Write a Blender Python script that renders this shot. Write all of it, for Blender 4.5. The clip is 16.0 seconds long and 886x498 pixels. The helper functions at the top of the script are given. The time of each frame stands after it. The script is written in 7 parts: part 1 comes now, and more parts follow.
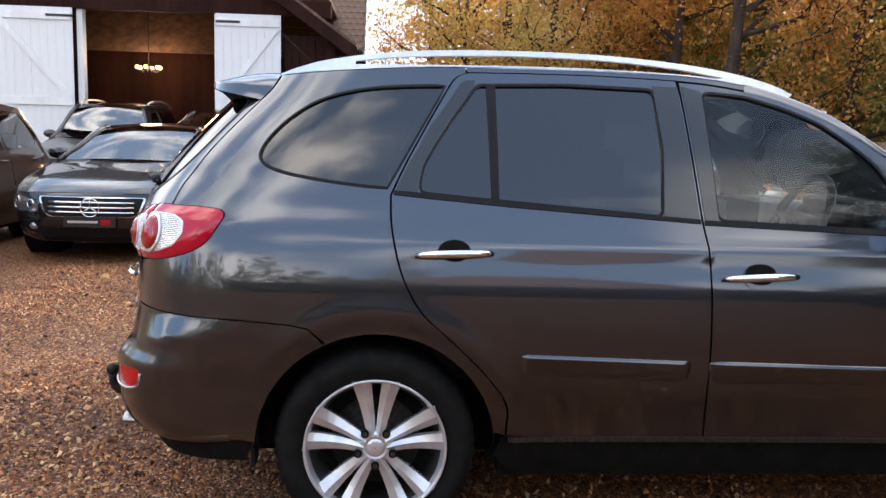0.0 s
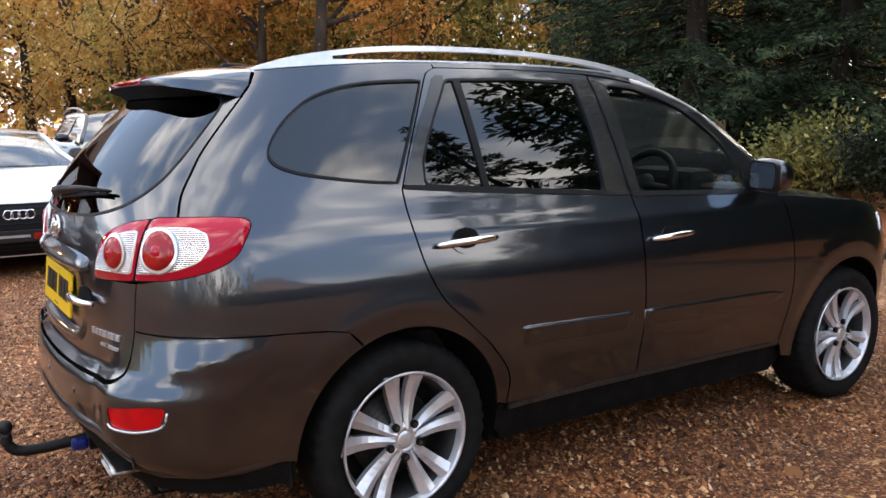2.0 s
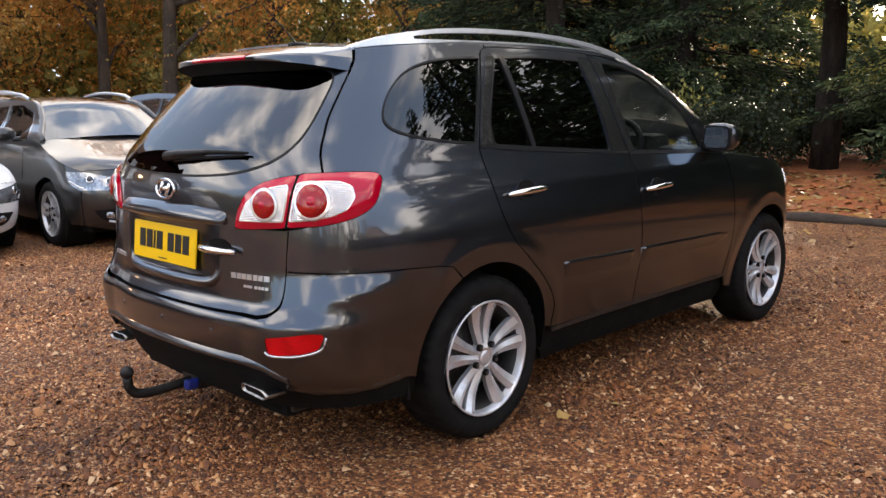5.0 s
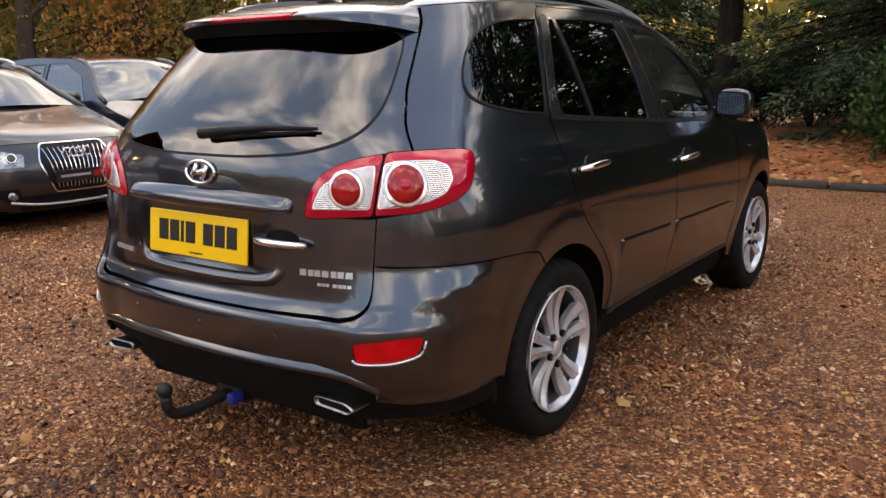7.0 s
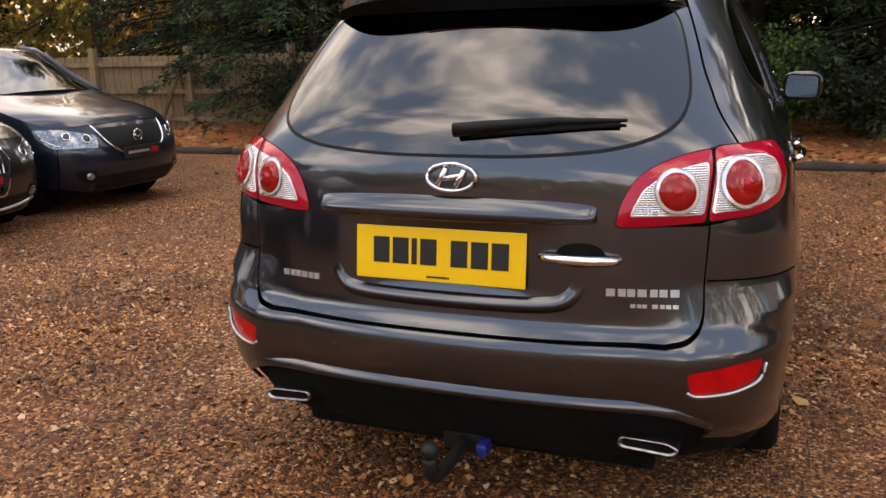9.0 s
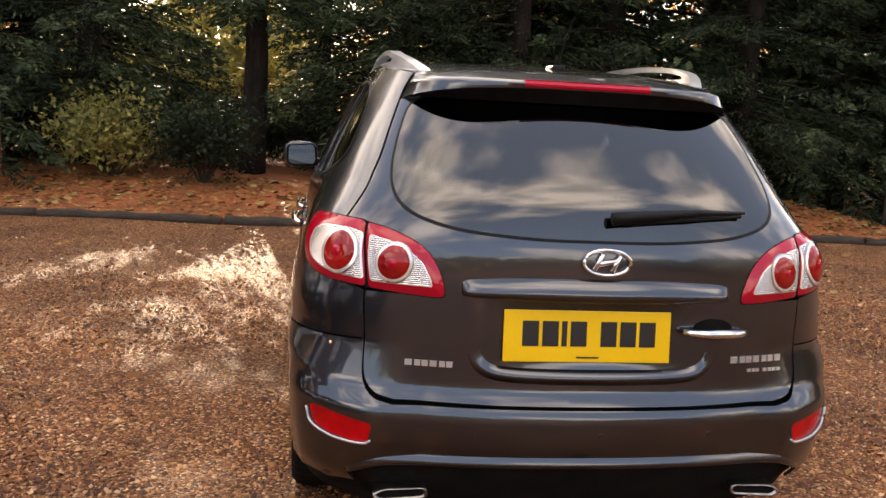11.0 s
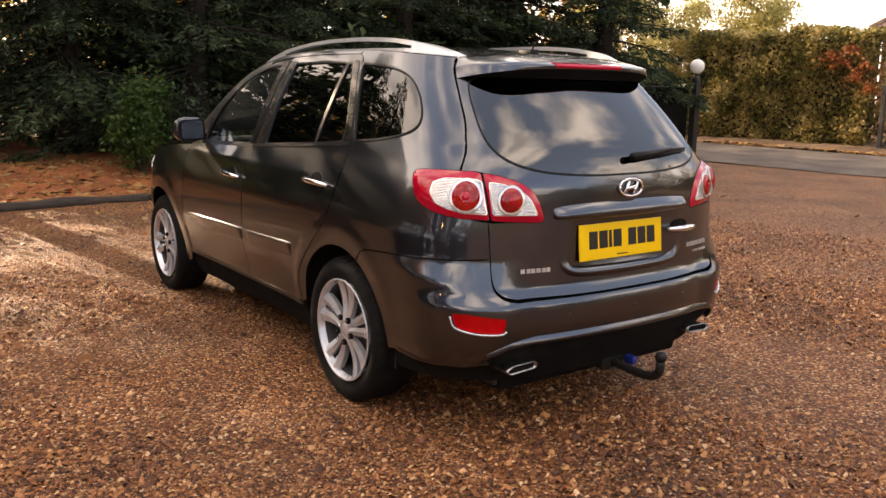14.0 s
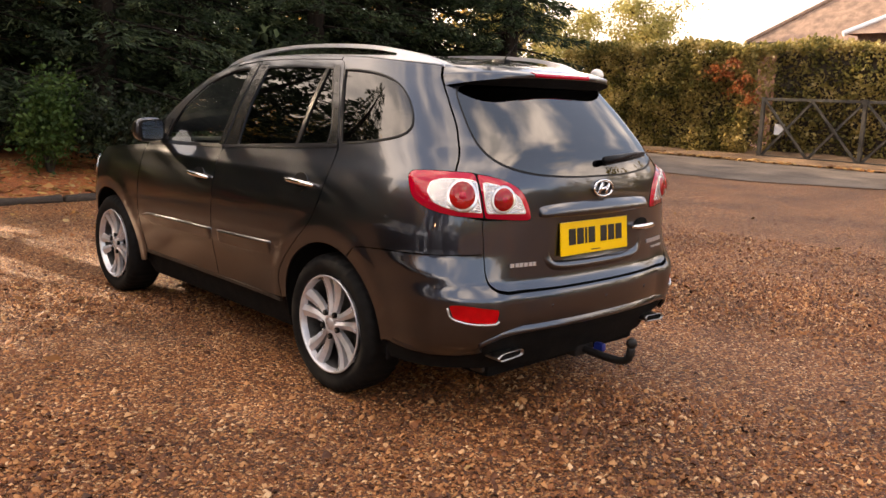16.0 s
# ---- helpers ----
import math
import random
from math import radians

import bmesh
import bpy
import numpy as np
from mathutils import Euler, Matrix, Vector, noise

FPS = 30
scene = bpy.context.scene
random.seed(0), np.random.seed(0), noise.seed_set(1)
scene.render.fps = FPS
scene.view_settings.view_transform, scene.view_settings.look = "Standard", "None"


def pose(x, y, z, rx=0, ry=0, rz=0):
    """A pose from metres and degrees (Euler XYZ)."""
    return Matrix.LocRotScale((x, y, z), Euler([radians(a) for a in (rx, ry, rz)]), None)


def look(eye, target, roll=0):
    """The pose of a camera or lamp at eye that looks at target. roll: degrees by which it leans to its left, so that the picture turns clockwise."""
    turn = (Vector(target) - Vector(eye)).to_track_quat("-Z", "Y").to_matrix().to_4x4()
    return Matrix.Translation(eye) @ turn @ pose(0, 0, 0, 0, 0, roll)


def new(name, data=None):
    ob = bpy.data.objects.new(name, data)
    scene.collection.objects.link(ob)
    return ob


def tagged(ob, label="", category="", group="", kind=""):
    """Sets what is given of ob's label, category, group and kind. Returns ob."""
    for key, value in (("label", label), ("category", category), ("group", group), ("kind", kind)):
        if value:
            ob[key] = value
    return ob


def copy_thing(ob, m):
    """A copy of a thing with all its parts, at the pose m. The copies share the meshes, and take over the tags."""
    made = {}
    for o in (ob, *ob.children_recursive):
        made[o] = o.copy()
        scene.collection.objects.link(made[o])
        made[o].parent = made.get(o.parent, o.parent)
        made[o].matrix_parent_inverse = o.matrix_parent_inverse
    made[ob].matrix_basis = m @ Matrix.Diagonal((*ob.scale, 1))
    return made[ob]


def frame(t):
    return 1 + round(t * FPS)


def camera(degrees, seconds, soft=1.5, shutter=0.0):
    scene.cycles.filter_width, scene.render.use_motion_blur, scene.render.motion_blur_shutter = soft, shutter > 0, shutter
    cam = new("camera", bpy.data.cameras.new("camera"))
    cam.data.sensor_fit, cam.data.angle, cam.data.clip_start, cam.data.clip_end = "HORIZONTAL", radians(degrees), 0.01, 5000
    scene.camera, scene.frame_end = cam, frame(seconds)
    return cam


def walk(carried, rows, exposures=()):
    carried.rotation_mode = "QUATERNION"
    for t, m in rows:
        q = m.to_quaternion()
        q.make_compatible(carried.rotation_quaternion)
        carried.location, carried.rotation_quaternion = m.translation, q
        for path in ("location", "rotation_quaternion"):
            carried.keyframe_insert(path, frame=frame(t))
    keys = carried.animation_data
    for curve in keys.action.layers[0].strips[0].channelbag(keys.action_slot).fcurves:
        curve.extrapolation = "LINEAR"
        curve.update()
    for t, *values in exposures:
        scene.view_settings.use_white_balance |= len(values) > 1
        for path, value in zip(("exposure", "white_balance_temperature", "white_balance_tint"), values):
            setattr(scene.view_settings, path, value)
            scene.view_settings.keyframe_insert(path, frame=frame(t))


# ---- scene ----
cam = camera(55.4, 16.0)
PATH = [
    (0, (3.748, 0.017, 1.457), (1.772, 0.156, 1.181), 1.7),
    (0.5, (3.714, -0.374, 1.443), (1.772, 0.014, 1.167), 1.3),
    (1, (3.633, -0.744, 1.463), (1.761, -0.096, 1.188), -0.2),
    (1.5, (3.505, -1.136, 1.451), (1.729, -0.264, 1.162), -0.6),
    (2, (3.368, -1.473, 1.465), (1.722, -0.377, 1.169), -0.2),
    (2.5, (3.167, -1.725, 1.437), (1.636, -0.468, 1.161), -0.5),
    (3, (3.038, -1.978, 1.428), (1.581, -0.634, 1.161), -0.6),
    (3.5, (3.02, -2.24, 1.44), (1.613, -0.844, 1.172), 0.6),
    (4, (3.179, -2.406, 1.425), (1.766, -1.022, 1.125), 0.5),
    (4.2, (3.246, -2.455, 1.418), (1.834, -1.074, 1.105), 0.3),
    (6.3, (2.859, -2.736, 1.415), (1.597, -1.235, 1.024), -1.8),
    (6.5, (2.732, -2.762, 1.425), (1.5, -1.241, 1.015), -1.7),
    (7, (2.37, -2.83, 1.431), (1.24, -1.234, 1.012), -0.8),
    (7.5, (2.022, -2.952, 1.457), (0.97, -1.299, 1.055), 0.6),
    (8, (1.631, -3.001, 1.447), (0.602, -1.339, 1.025), 1.6),
    (8.5, (1.248, -3.091, 1.434), (0.339, -1.36, 1.011), 1.0),
    (9, (0.856, -3.132, 1.431), (0.14, -1.32, 0.98), -1.2),
    (9.5, (0.459, -3.17, 1.462), (-0.024, -1.283, 1.01), -0.9),
    (9.7, (0.298, -3.198, 1.469), (-0.081, -1.282, 1.04), 0.2),
    (11.8, (-1.491, -3.355, 1.517), (-0.836, -1.487, 1.234), 3.2),
    (12, (-1.644, -3.331, 1.511), (-0.905, -1.496, 1.217), 3.4),
    (12.5, (-1.991, -3.281, 1.517), (-1.091, -1.525, 1.195), 2.4),
    (13, (-2.293, -3.244, 1.498), (-1.274, -1.557, 1.157), -0.4),
    (13.5, (-2.559, -3.308, 1.48), (-1.44, -1.694, 1.101), -0.9),
    (14, (-2.807, -3.481, 1.51), (-1.662, -1.885, 1.135), 1.0),
    (14.5, (-2.988, -3.696, 1.507), (-1.836, -2.096, 1.173), 2.0),
    (15, (-3.132, -3.729, 1.522), (-1.939, -2.159, 1.184), 3.4),
    (15.5, (-3.253, -3.615, 1.526), (-1.982, -2.105, 1.199), 3.5),
    (16, (-3.306, -3.377, 1.507), (-1.957, -1.944, 1.148), 2.1),
]
walk(cam, [(t, look(eye, target, roll)) for t, eye, target, roll in PATH],
     exposures=[(0, 1.24, 6350, 9), (3.5, 1.28, 6650, 10), (9, 0.95, 7500, 15), (14, 0.97, 7950, 17), (16, 1.01, 8100, 18)])

# ---- world, sun and materials ----
SUN_AZ, SUN_EL = radians(-8), radians(18)
CLOUDS_AT = (2.7, 6.6, 11.3)


def build_world():
    w = bpy.data.worlds.new("sky")
    scene.world = w
    w.use_nodes = True
    nt = w.node_tree
    bg = nt.nodes["Background"]
    sky = nt.nodes.new("ShaderNodeTexSky")
    sky.sky_type = "NISHITA"
    sky.sun_disc = False
    sky.sun_elevation, sky.sun_rotation = SUN_EL, SUN_AZ
    sky.air_density, sky.dust_density, sky.ozone_density = 1.0, 1.8, 2.2
    co = nt.nodes.new("ShaderNodeTexCoord")
    mp = nt.nodes.new("ShaderNodeMapping")
    mp.inputs["Scale"].default_value = (1.0, 1.0, 1.7)
    mp.inputs["Location"].default_value = CLOUDS_AT
    L = nt.links.new

    def noise(scale, detail, rough, twist):
        n = nt.nodes.new("ShaderNodeTexNoise")
        n.inputs["Scale"].default_value, n.inputs["Detail"].default_value = scale, detail
        n.inputs["Roughness"].default_value, n.inputs["Distortion"].default_value = rough, twist
        L(mp.outputs["Vector"], n.inputs["Vector"])
        return n.outputs["Fac"]

    def ramp(fac, p0, p1, c0=(0, 0, 0, 1), c1=(1, 1, 1, 1)):
        r = nt.nodes.new("ShaderNodeValToRGB")
        r.color_ramp.interpolation = "EASE"
        r.color_ramp.elements[0].position, r.color_ramp.elements[1].position = p0, p1
        r.color_ramp.elements[0].color, r.color_ramp.elements[1].color = c0, c1
        L(fac, r.inputs["Fac"])
        return r.outputs["Color"]
    # broken cumulus: heaped outlines, grey bellies and bright heads
    mask = ramp(noise(2.0, 5, .48, .0), .43, .60)
    tone = ramp(noise(5.0, 4, .5, .2), .34, .64, (8.8, 8.7, 8.8, 1), (17.5, 16.4, 15.6, 1))
    mix = nt.nodes.new("ShaderNodeMix")
    mix.data_type = "RGBA"
    L(co.outputs["Generated"], mp.inputs["Vector"])
    L(mask, mix.inputs[0])
    # thin high haze over the blue
    veil = nt.nodes.new("ShaderNodeMix")
    veil.data_type = "RGBA"
    veil.inputs[0].default_value = .45
    veil.inputs[7].default_value = (5.6, 7.2, 10.2, 1)
    L(sky.outputs["Color"], veil.inputs[6])
    L(veil.outputs[2], mix.inputs[6])
    L(tone, mix.inputs[7])
    L(mix.outputs[2], bg.inputs["Color"])
    bg.inputs["Strength"].default_value = 0.125


build_world()
sun = new("sun", bpy.data.lights.new("sun", "SUN"))
sun.data.energy, sun.data.angle, sun.data.color = 5.0, radians(0.45), (1.0, 0.86, 0.68)
sun.matrix_world = look((0, 0, 30), (-30 * math.sin(SUN_AZ) * math.cos(SUN_EL), -30 * math.cos(SUN_AZ) * math.cos(SUN_EL),
                                     30 - 30 * math.sin(SUN_EL)))


def rgb(c):
    return (*c, 1.0)


def shader(name, base, rough=0.5, metal=0.0, coat=0.0, coat_rough=0.03, spec=0.5):
    m = bpy.data.materials.new(name)
    m.use_nodes = True
    b = m.node_tree.nodes["Principled BSDF"]
    b.inputs["Base Color"].default_value = rgb(base)
    b.inputs["Roughness"].default_value = rough
    b.inputs["Metallic"].default_value = metal
    b.inputs["Coat Weight"].default_value = coat
    b.inputs["Coat Roughness"].default_value = coat_rough
    b.inputs["Specular IOR Level"].default_value = spec
    return m


def vary(m, low, high, scale, bump=0.0, bump_scale=None, stretch=(1, 1, 1), fine=0.35, rough=None):
    """Two scales of noise between two colours, with relief."""
    nt = m.node_tree
    b = nt.nodes["Principled BSDF"]
    L = nt.links.new
    co = nt.nodes.new("ShaderNodeTexCoord")
    mp = nt.nodes.new("ShaderNodeMapping")
    mp.inputs["Scale"].default_value = stretch
    L(co.outputs["Object"], mp.inputs["Vector"])
    n1 = nt.nodes.new("ShaderNodeTexNoise")
    n1.inputs["Scale"].default_value, n1.inputs["Detail"].default_value = scale, 6
    n2 = nt.nodes.new("ShaderNodeTexNoise")
    n2.inputs["Scale"].default_value, n2.inputs["Detail"].default_value = bump_scale or scale * 9, 4
    add = nt.nodes.new("ShaderNodeMix")
    add.inputs[0].default_value = fine
    for n in (n1, n2):
        L(mp.outputs["Vector"], n.inputs["Vector"])
    L(n1.outputs["Fac"], add.inputs[2])
    L(n2.outputs["Fac"], add.inputs[3])
    ramp = nt.nodes.new("ShaderNodeValToRGB")
    ramp.color_ramp.elements[0].position, ramp.color_ramp.elements[1].position = 0.36, 0.64
    ramp.color_ramp.elements[0].color, ramp.color_ramp.elements[1].color = rgb(low), rgb(high)
    L(add.outputs[0], ramp.inputs["Fac"])
    L(ramp.outputs["Color"], b.inputs["Base Color"])
    if bump:
        bp = nt.nodes.new("ShaderNodeBump")
        bp.inputs["Strength"].default_value, bp.inputs["Distance"].default_value = 0.8, bump
        L(n2.outputs["Fac"], bp.inputs["Height"])
        L(bp.outputs["Normal"], b.inputs["Normal"])
    if rough:
        rr = nt.nodes.new("ShaderNodeMapRange")
        rr.inputs[3].default_value, rr.inputs[4].default_value = rough
        L(n1.outputs["Fac"], rr.inputs[0])
        L(rr.outputs[0], b.inputs["Roughness"])
    return m


def glass(name, tint, rough=0.0, ior=1.85):
    m = bpy.data.materials.new(name)
    m.use_nodes = True
    nt = m.node_tree
    nt.nodes.remove(nt.nodes["Principled BSDF"])
    out = nt.nodes["Material Output"]
    tr = nt.nodes.new("ShaderNodeBsdfTransparent")
    tr.inputs["Color"].default_value = rgb(tint)
    gl = nt.nodes.new("ShaderNodeBsdfGlossy")
    gl.inputs["Roughness"].default_value = rough
    fr = nt.nodes.new("ShaderNodeFresnel")
    fr.inputs["IOR"].default_value = ior
    mx = nt.nodes.new("ShaderNodeMixShader")
    L = nt.links.new
    L(fr.outputs["Fac"], mx.inputs["Fac"])
    L(tr.outputs[0], mx.inputs[1])
    L(gl.outputs[0], mx.inputs[2])
    L(mx.outputs[0], out.inputs["Surface"])
    return m


def car_paint(name, low, high, metal=0.55, rough=0.32, gloss=1.5):
    m = shader(name, low, rough, metal, 1.0, 0.02, .25)
    m.node_tree.nodes["Principled BSDF"].inputs["Coat IOR"].default_value = gloss
    vary(m, low, high, 900, fine=0.5)
    return m


PAINT_GREY = car_paint("dark grey metallic paint", (0.026, 0.031, 0.041), (0.045, 0.052, 0.069), 1.0, 0.32, gloss=1.74)
PAINT_GREY.node_tree.nodes["Principled BSDF"].inputs["Coat Roughness"].default_value = 0.02


def road_film(m, low, high, clean, dusty):
    """A dull film of road dust on the coat that thins out upward."""
    nt = m.node_tree
    co = nt.nodes.new("ShaderNodeTexCoord")
    sep = nt.nodes.new("ShaderNodeSeparateXYZ")
    no = nt.nodes.new("ShaderNodeTexNoise")
    no.inputs["Scale"].default_value, no.inputs["Detail"].default_value = 7, 6
    add = nt.nodes.new("ShaderNodeMath")
    add.operation = "MULTIPLY_ADD"
    add.inputs[1].default_value = .22
    mr = nt.nodes.new("ShaderNodeMapRange")
    mr.inputs[1].default_value, mr.inputs[2].default_value = low + .11, high + .11
    mr.inputs[3].default_value, mr.inputs[4].default_value = dusty, clean
    L = nt.links.new
    L(co.outputs["Object"], no.inputs["Vector"])
    L(co.outputs["Object"], sep.inputs[0])
    L(no.outputs["Fac"], add.inputs[0])
    L(sep.outputs["Z"], add.inputs[2])
    L(add.outputs[0], mr.inputs[0])
    L(mr.outputs[0], nt.nodes["Principled BSDF"].inputs["Coat Roughness"])


road_film(PAINT_GREY, .40, .64, .055, .11)
BLACK_TRIM = vary(shader("black plastic trim", (0.008, 0.008, 0.009), 0.45, spec=.16), (0.005, 0.005, 0.006), (0.010, 0.010, 0.011), 60, 0.0006, 700)
BLACK_GLOSS = shader("gloss black trim", (0.010, 0.009, 0.009), 0.16, 0, 0.6)
PILLAR_FILM = vary(shader("satin pillar film", (0.012, 0.012, 0.012), 0.20, 0, 0.4), (0.010, 0.010, 0.010), (0.015, 0.0145, 0.014), 40)
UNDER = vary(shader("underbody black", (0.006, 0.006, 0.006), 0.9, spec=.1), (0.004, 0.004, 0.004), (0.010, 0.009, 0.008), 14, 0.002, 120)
RUBBER = vary(shader("tyre rubber", (0.009, 0.009, 0.009), 0.75, spec=.14), (0.0035, 0.0035, 0.0035), (0.010, 0.0092, 0.0085), 18, 0.0008, 260)
ALLOY = vary(shader("silver alloy", (0.6, 0.6, 0.61), 0.27, 0.6, 0.6), (0.54, 0.54, 0.555), (0.66, 0.66, 0.68), 25)
SILVERED = shader("silvered mirror", (0.66, 0.69, 0.72), 0.02, 1.0)
EXHAUST = vary(shader("sooted steel", (.2, .19, .18), .30, 1.0), (.20, .195, .19), (.46, .45, .44), 30)
CHROME = shader("chrome", (0.78, 0.78, 0.80), 0.07, 1.0)
RAIL_SILVER = vary(shader("satin silver rail", (0.62, 0.63, 0.65), 0.32, 0.75, 0.3), (0.56, 0.57, 0.59), (0.66, 0.67, 0.69), 30)
GLASS_TINT = glass("privacy glass", (0.014, 0.014, 0.016))
GLASS_REAR = glass("tinted rear glass", (0.012, 0.012, 0.013), 0.0, 2.1)
GLASS_CLEAR = glass("clear greenish glass", (0.80, 0.86, 0.83), 0.0, 1.55)
LAMP_RED = shader("red lamp plastic", (0.42, 0.002, 0.020), 0.06, 0, 0.8, spec=.15)
LAMP_DEEP = vary(shader("deep red lens", (0.4, 0.02, 0.02), 0.08, 0, 0.8, spec=.15), (0.20, 0.002, 0.004), (0.38, 0.010, 0.008), 12)
def ribbed_lamp(name):
    m = shader(name, (.63, .62, .61), .13, .82, 1.0)
    nt = m.node_tree
    b = nt.nodes["Principled BSDF"]
    co = nt.nodes.new("ShaderNodeTexCoord")
    wv = nt.nodes.new("ShaderNodeTexWave")
    wv.bands_direction = "Z"
    wv.inputs["Scale"].default_value, wv.inputs["Distortion"].default_value = 52, .3
    ramp = nt.nodes.new("ShaderNodeValToRGB")
    ramp.color_ramp.elements[0].position, ramp.color_ramp.elements[1].position = .2, .5
    ramp.color_ramp.elements[0].color, ramp.color_ramp.elements[1].color = (.50, .49, .48, 1), (.97, .96, .95, 1)
    bp = nt.nodes.new("ShaderNodeBump")
    bp.inputs["Distance"].default_value = .0022
    L = nt.links.new
    L(co.outputs["Object"], wv.inputs["Vector"])
    L(wv.outputs["Fac"], ramp.inputs["Fac"])
    L(wv.outputs["Fac"], bp.inputs["Height"])
    L(ramp.outputs["Color"], b.inputs["Base Color"])
    L(bp.outputs["Normal"], b.inputs["Normal"])
    return m


LAMP_CLEAR = ribbed_lamp("clear silvered ribbed lamp")
# near-black alloy: the shade between the spokes is put into its colour
BARREL = vary(shader("shade-darkened alloy", (.02, .019, .018), .6, .3), (.010, .0095, .009), (.032, .030, .028), 12)
REFLECTOR = vary(shader("red prismatic reflector", (.45, .006, .012), .12, 0, 0.35, spec=.12), (.34, .001, .003), (.66, .004, .008), 11, .0009, 420, fine=.2)
LAMP_RING = shader("bright lamp ring", (0.88, 0.84, 0.82), 0.18, 0.5, 1.0)
PLATE_YELLOW = vary(shader("yellow number plate", (0.80, 0.50, 0.01), 0.28), (0.84, 0.51, 0.006), (0.88, 0.55, 0.010), 9)
PLATE_BLACK = shader("plate black", (0.012, 0.012, 0.012), 0.35)
SEAT = vary(shader("dark seat cloth", (0.02, 0.02, 0.022), 0.9), (0.015, 0.015, 0.017), (0.03, 0.03, 0.032), 40, 0.001, 300)
SEAT_PALE = vary(shader("pale seat leather", (0.30, 0.29, 0.27), 0.55), (0.26, 0.25, 0.23), (0.34, 0.33, 0.31), 20, 0.001, 200)
BLUE_COUPLING = shader("blue coupling plastic", (0.006, 0.018, 0.16), 0.4)
TOW_BLACK = vary(shader("greasy black steel", (.008, .008, .008), .55, spec=.3), (.004, .004, .004), (.014, .012, .011), 30)
STEEL_DARK = vary(shader("dark steel", (0.05, 0.05, 0.05), 0.45, 0.7), (0.03, 0.03, 0.03), (0.08, 0.07, 0.06), 60)


# ---- mesh helpers ----
class Skin(list):
    """Points of a panel that carry the true normals of the surface they lie on; (0, 0, 0) leaves one to the faces."""
    normals = None


def mesh_object(name, verts, faces, material, parent=None, label="", smooth=True):
    me = bpy.data.meshes.new(name)
    me.from_pydata([tuple(v) for v in verts], [], [tuple(f) for f in faces])
    me.materials.append(material)
    if smooth:
        me.polygons.foreach_set("use_smooth", [True] * len(me.polygons))
    me.update()
    if smooth and isinstance(verts, Skin) and verts.normals:
        me.normals_split_custom_set_from_vertices(verts.normals)
    ob = new(name, me)
    if parent:
        ob.parent = parent
    if label:
        ob["label"] = label
    return ob


def part(name, bm, material, parent, label="", smooth=False):
    me = bpy.data.meshes.new(name)
    bm.to_mesh(me)
    bm.free()
    me.materials.append(material)
    if smooth:
        me.polygons.foreach_set("use_smooth", [True] * len(me.polygons))
    ob = new(name, me)
    if parent:
        ob.parent = parent
    if label:
        ob["label"] = label
    return ob


def box(bm, lo, hi, bevel=0.0, m=None):
    r = bmesh.ops.create_cube(bm, size=1.0)
    c = [(a + b) / 2 for a, b in zip(lo, hi)]
    s = [b - a for a, b in zip(lo, hi)]
    for v in r["verts"]:
        v.co = Vector([c[i] + v.co[i] * s[i] for i in range(3)])
        if m:
            v.co = m @ v.co
    if bevel:
        es = list({e for v in r["verts"] for e in v.link_edges})
        bmesh.ops.bevel(bm, geom=es, offset=bevel, segments=2, affect="EDGES", profile=0.6)
    return bm


def tube(bm, pts, radius, sides=8, closed=False, caps=True):
    """A round bar along points; radius a number or a list."""
    pts = [Vector(p) for p in pts]
    n = len(pts)
    rings = []
    for i, p in enumerate(pts):
        a = pts[(i - 1) % n] if closed or i else p
        b = pts[(i + 1) % n] if closed or i < n - 1 else p
        t = (b - a).normalized()
        up = Vector((0, 0, 1)) if abs(t.z) < 0.9 else Vector((1, 0, 0))
        u = t.cross(up).normalized()
        w = u.cross(t)
        r = radius[i] if isinstance(radius, (list, tuple)) else radius
        rings.append([bm.verts.new(p + r * (math.cos(k * 2 * math.pi / sides) * u + math.sin(k * 2 * math.pi / sides) * w)) for k in range(sides)])
    for i in range(n if closed else n - 1):
        a, b = rings[i], rings[(i + 1) % n]
        for k in range(sides):
            bm.faces.new((a[k], a[(k + 1) % sides], b[(k + 1) % sides], b[k]))
    if caps and not closed:
        bm.faces.new(rings[0][::-1])
        bm.faces.new(rings[-1])
    return bm


def lathe(bm, profile, segments=48, close=False):
    """Turn a profile of (radius, along) about the x axis."""
    rings = []
    for r, x in profile:
        rings.append([bm.verts.new((x, r * math.cos(k * 2 * math.pi / segments), r * math.sin(k * 2 * math.pi / segments))) for k in range(segments)])
    m = len(rings)
    for i in range(m if close else m - 1):
        a, b = rings[i], rings[(i + 1) % m]
        for k in range(segments):
            bm.faces.new((a[k], b[k], b[(k + 1) % segments], a[(k + 1) % segments]))
    return bm


def spline(pts):
    """A monotone cubic through (x, y) points."""
    xs = np.array([p[0] for p in pts], float)
    ys = np.array([p[1] for p in pts], float)
    h = np.diff(xs)
    d = np.diff(ys) / h
    m = np.zeros(len(xs))
    m[0], m[-1] = d[0], d[-1]
    for i in range(1, len(xs) - 1):
        m[i] = 0 if d[i - 1] * d[i] <= 0 else 2 * d[i - 1] * d[i] / (d[i - 1] + d[i])

    def f(x):
        x = np.clip(x, xs[0], xs[-1])
        i = np.clip(np.searchsorted(xs, x) - 1, 0, len(xs) - 2)
        t = (x - xs[i]) / h[i]
        return ((2 * t**3 - 3 * t**2 + 1) * ys[i] + (t**3 - 2 * t**2 + t) * h[i] * m[i]
                + (-2 * t**3 + 3 * t**2) * ys[i + 1] + (t**3 - t**2) * h[i] * m[i + 1])
    return f


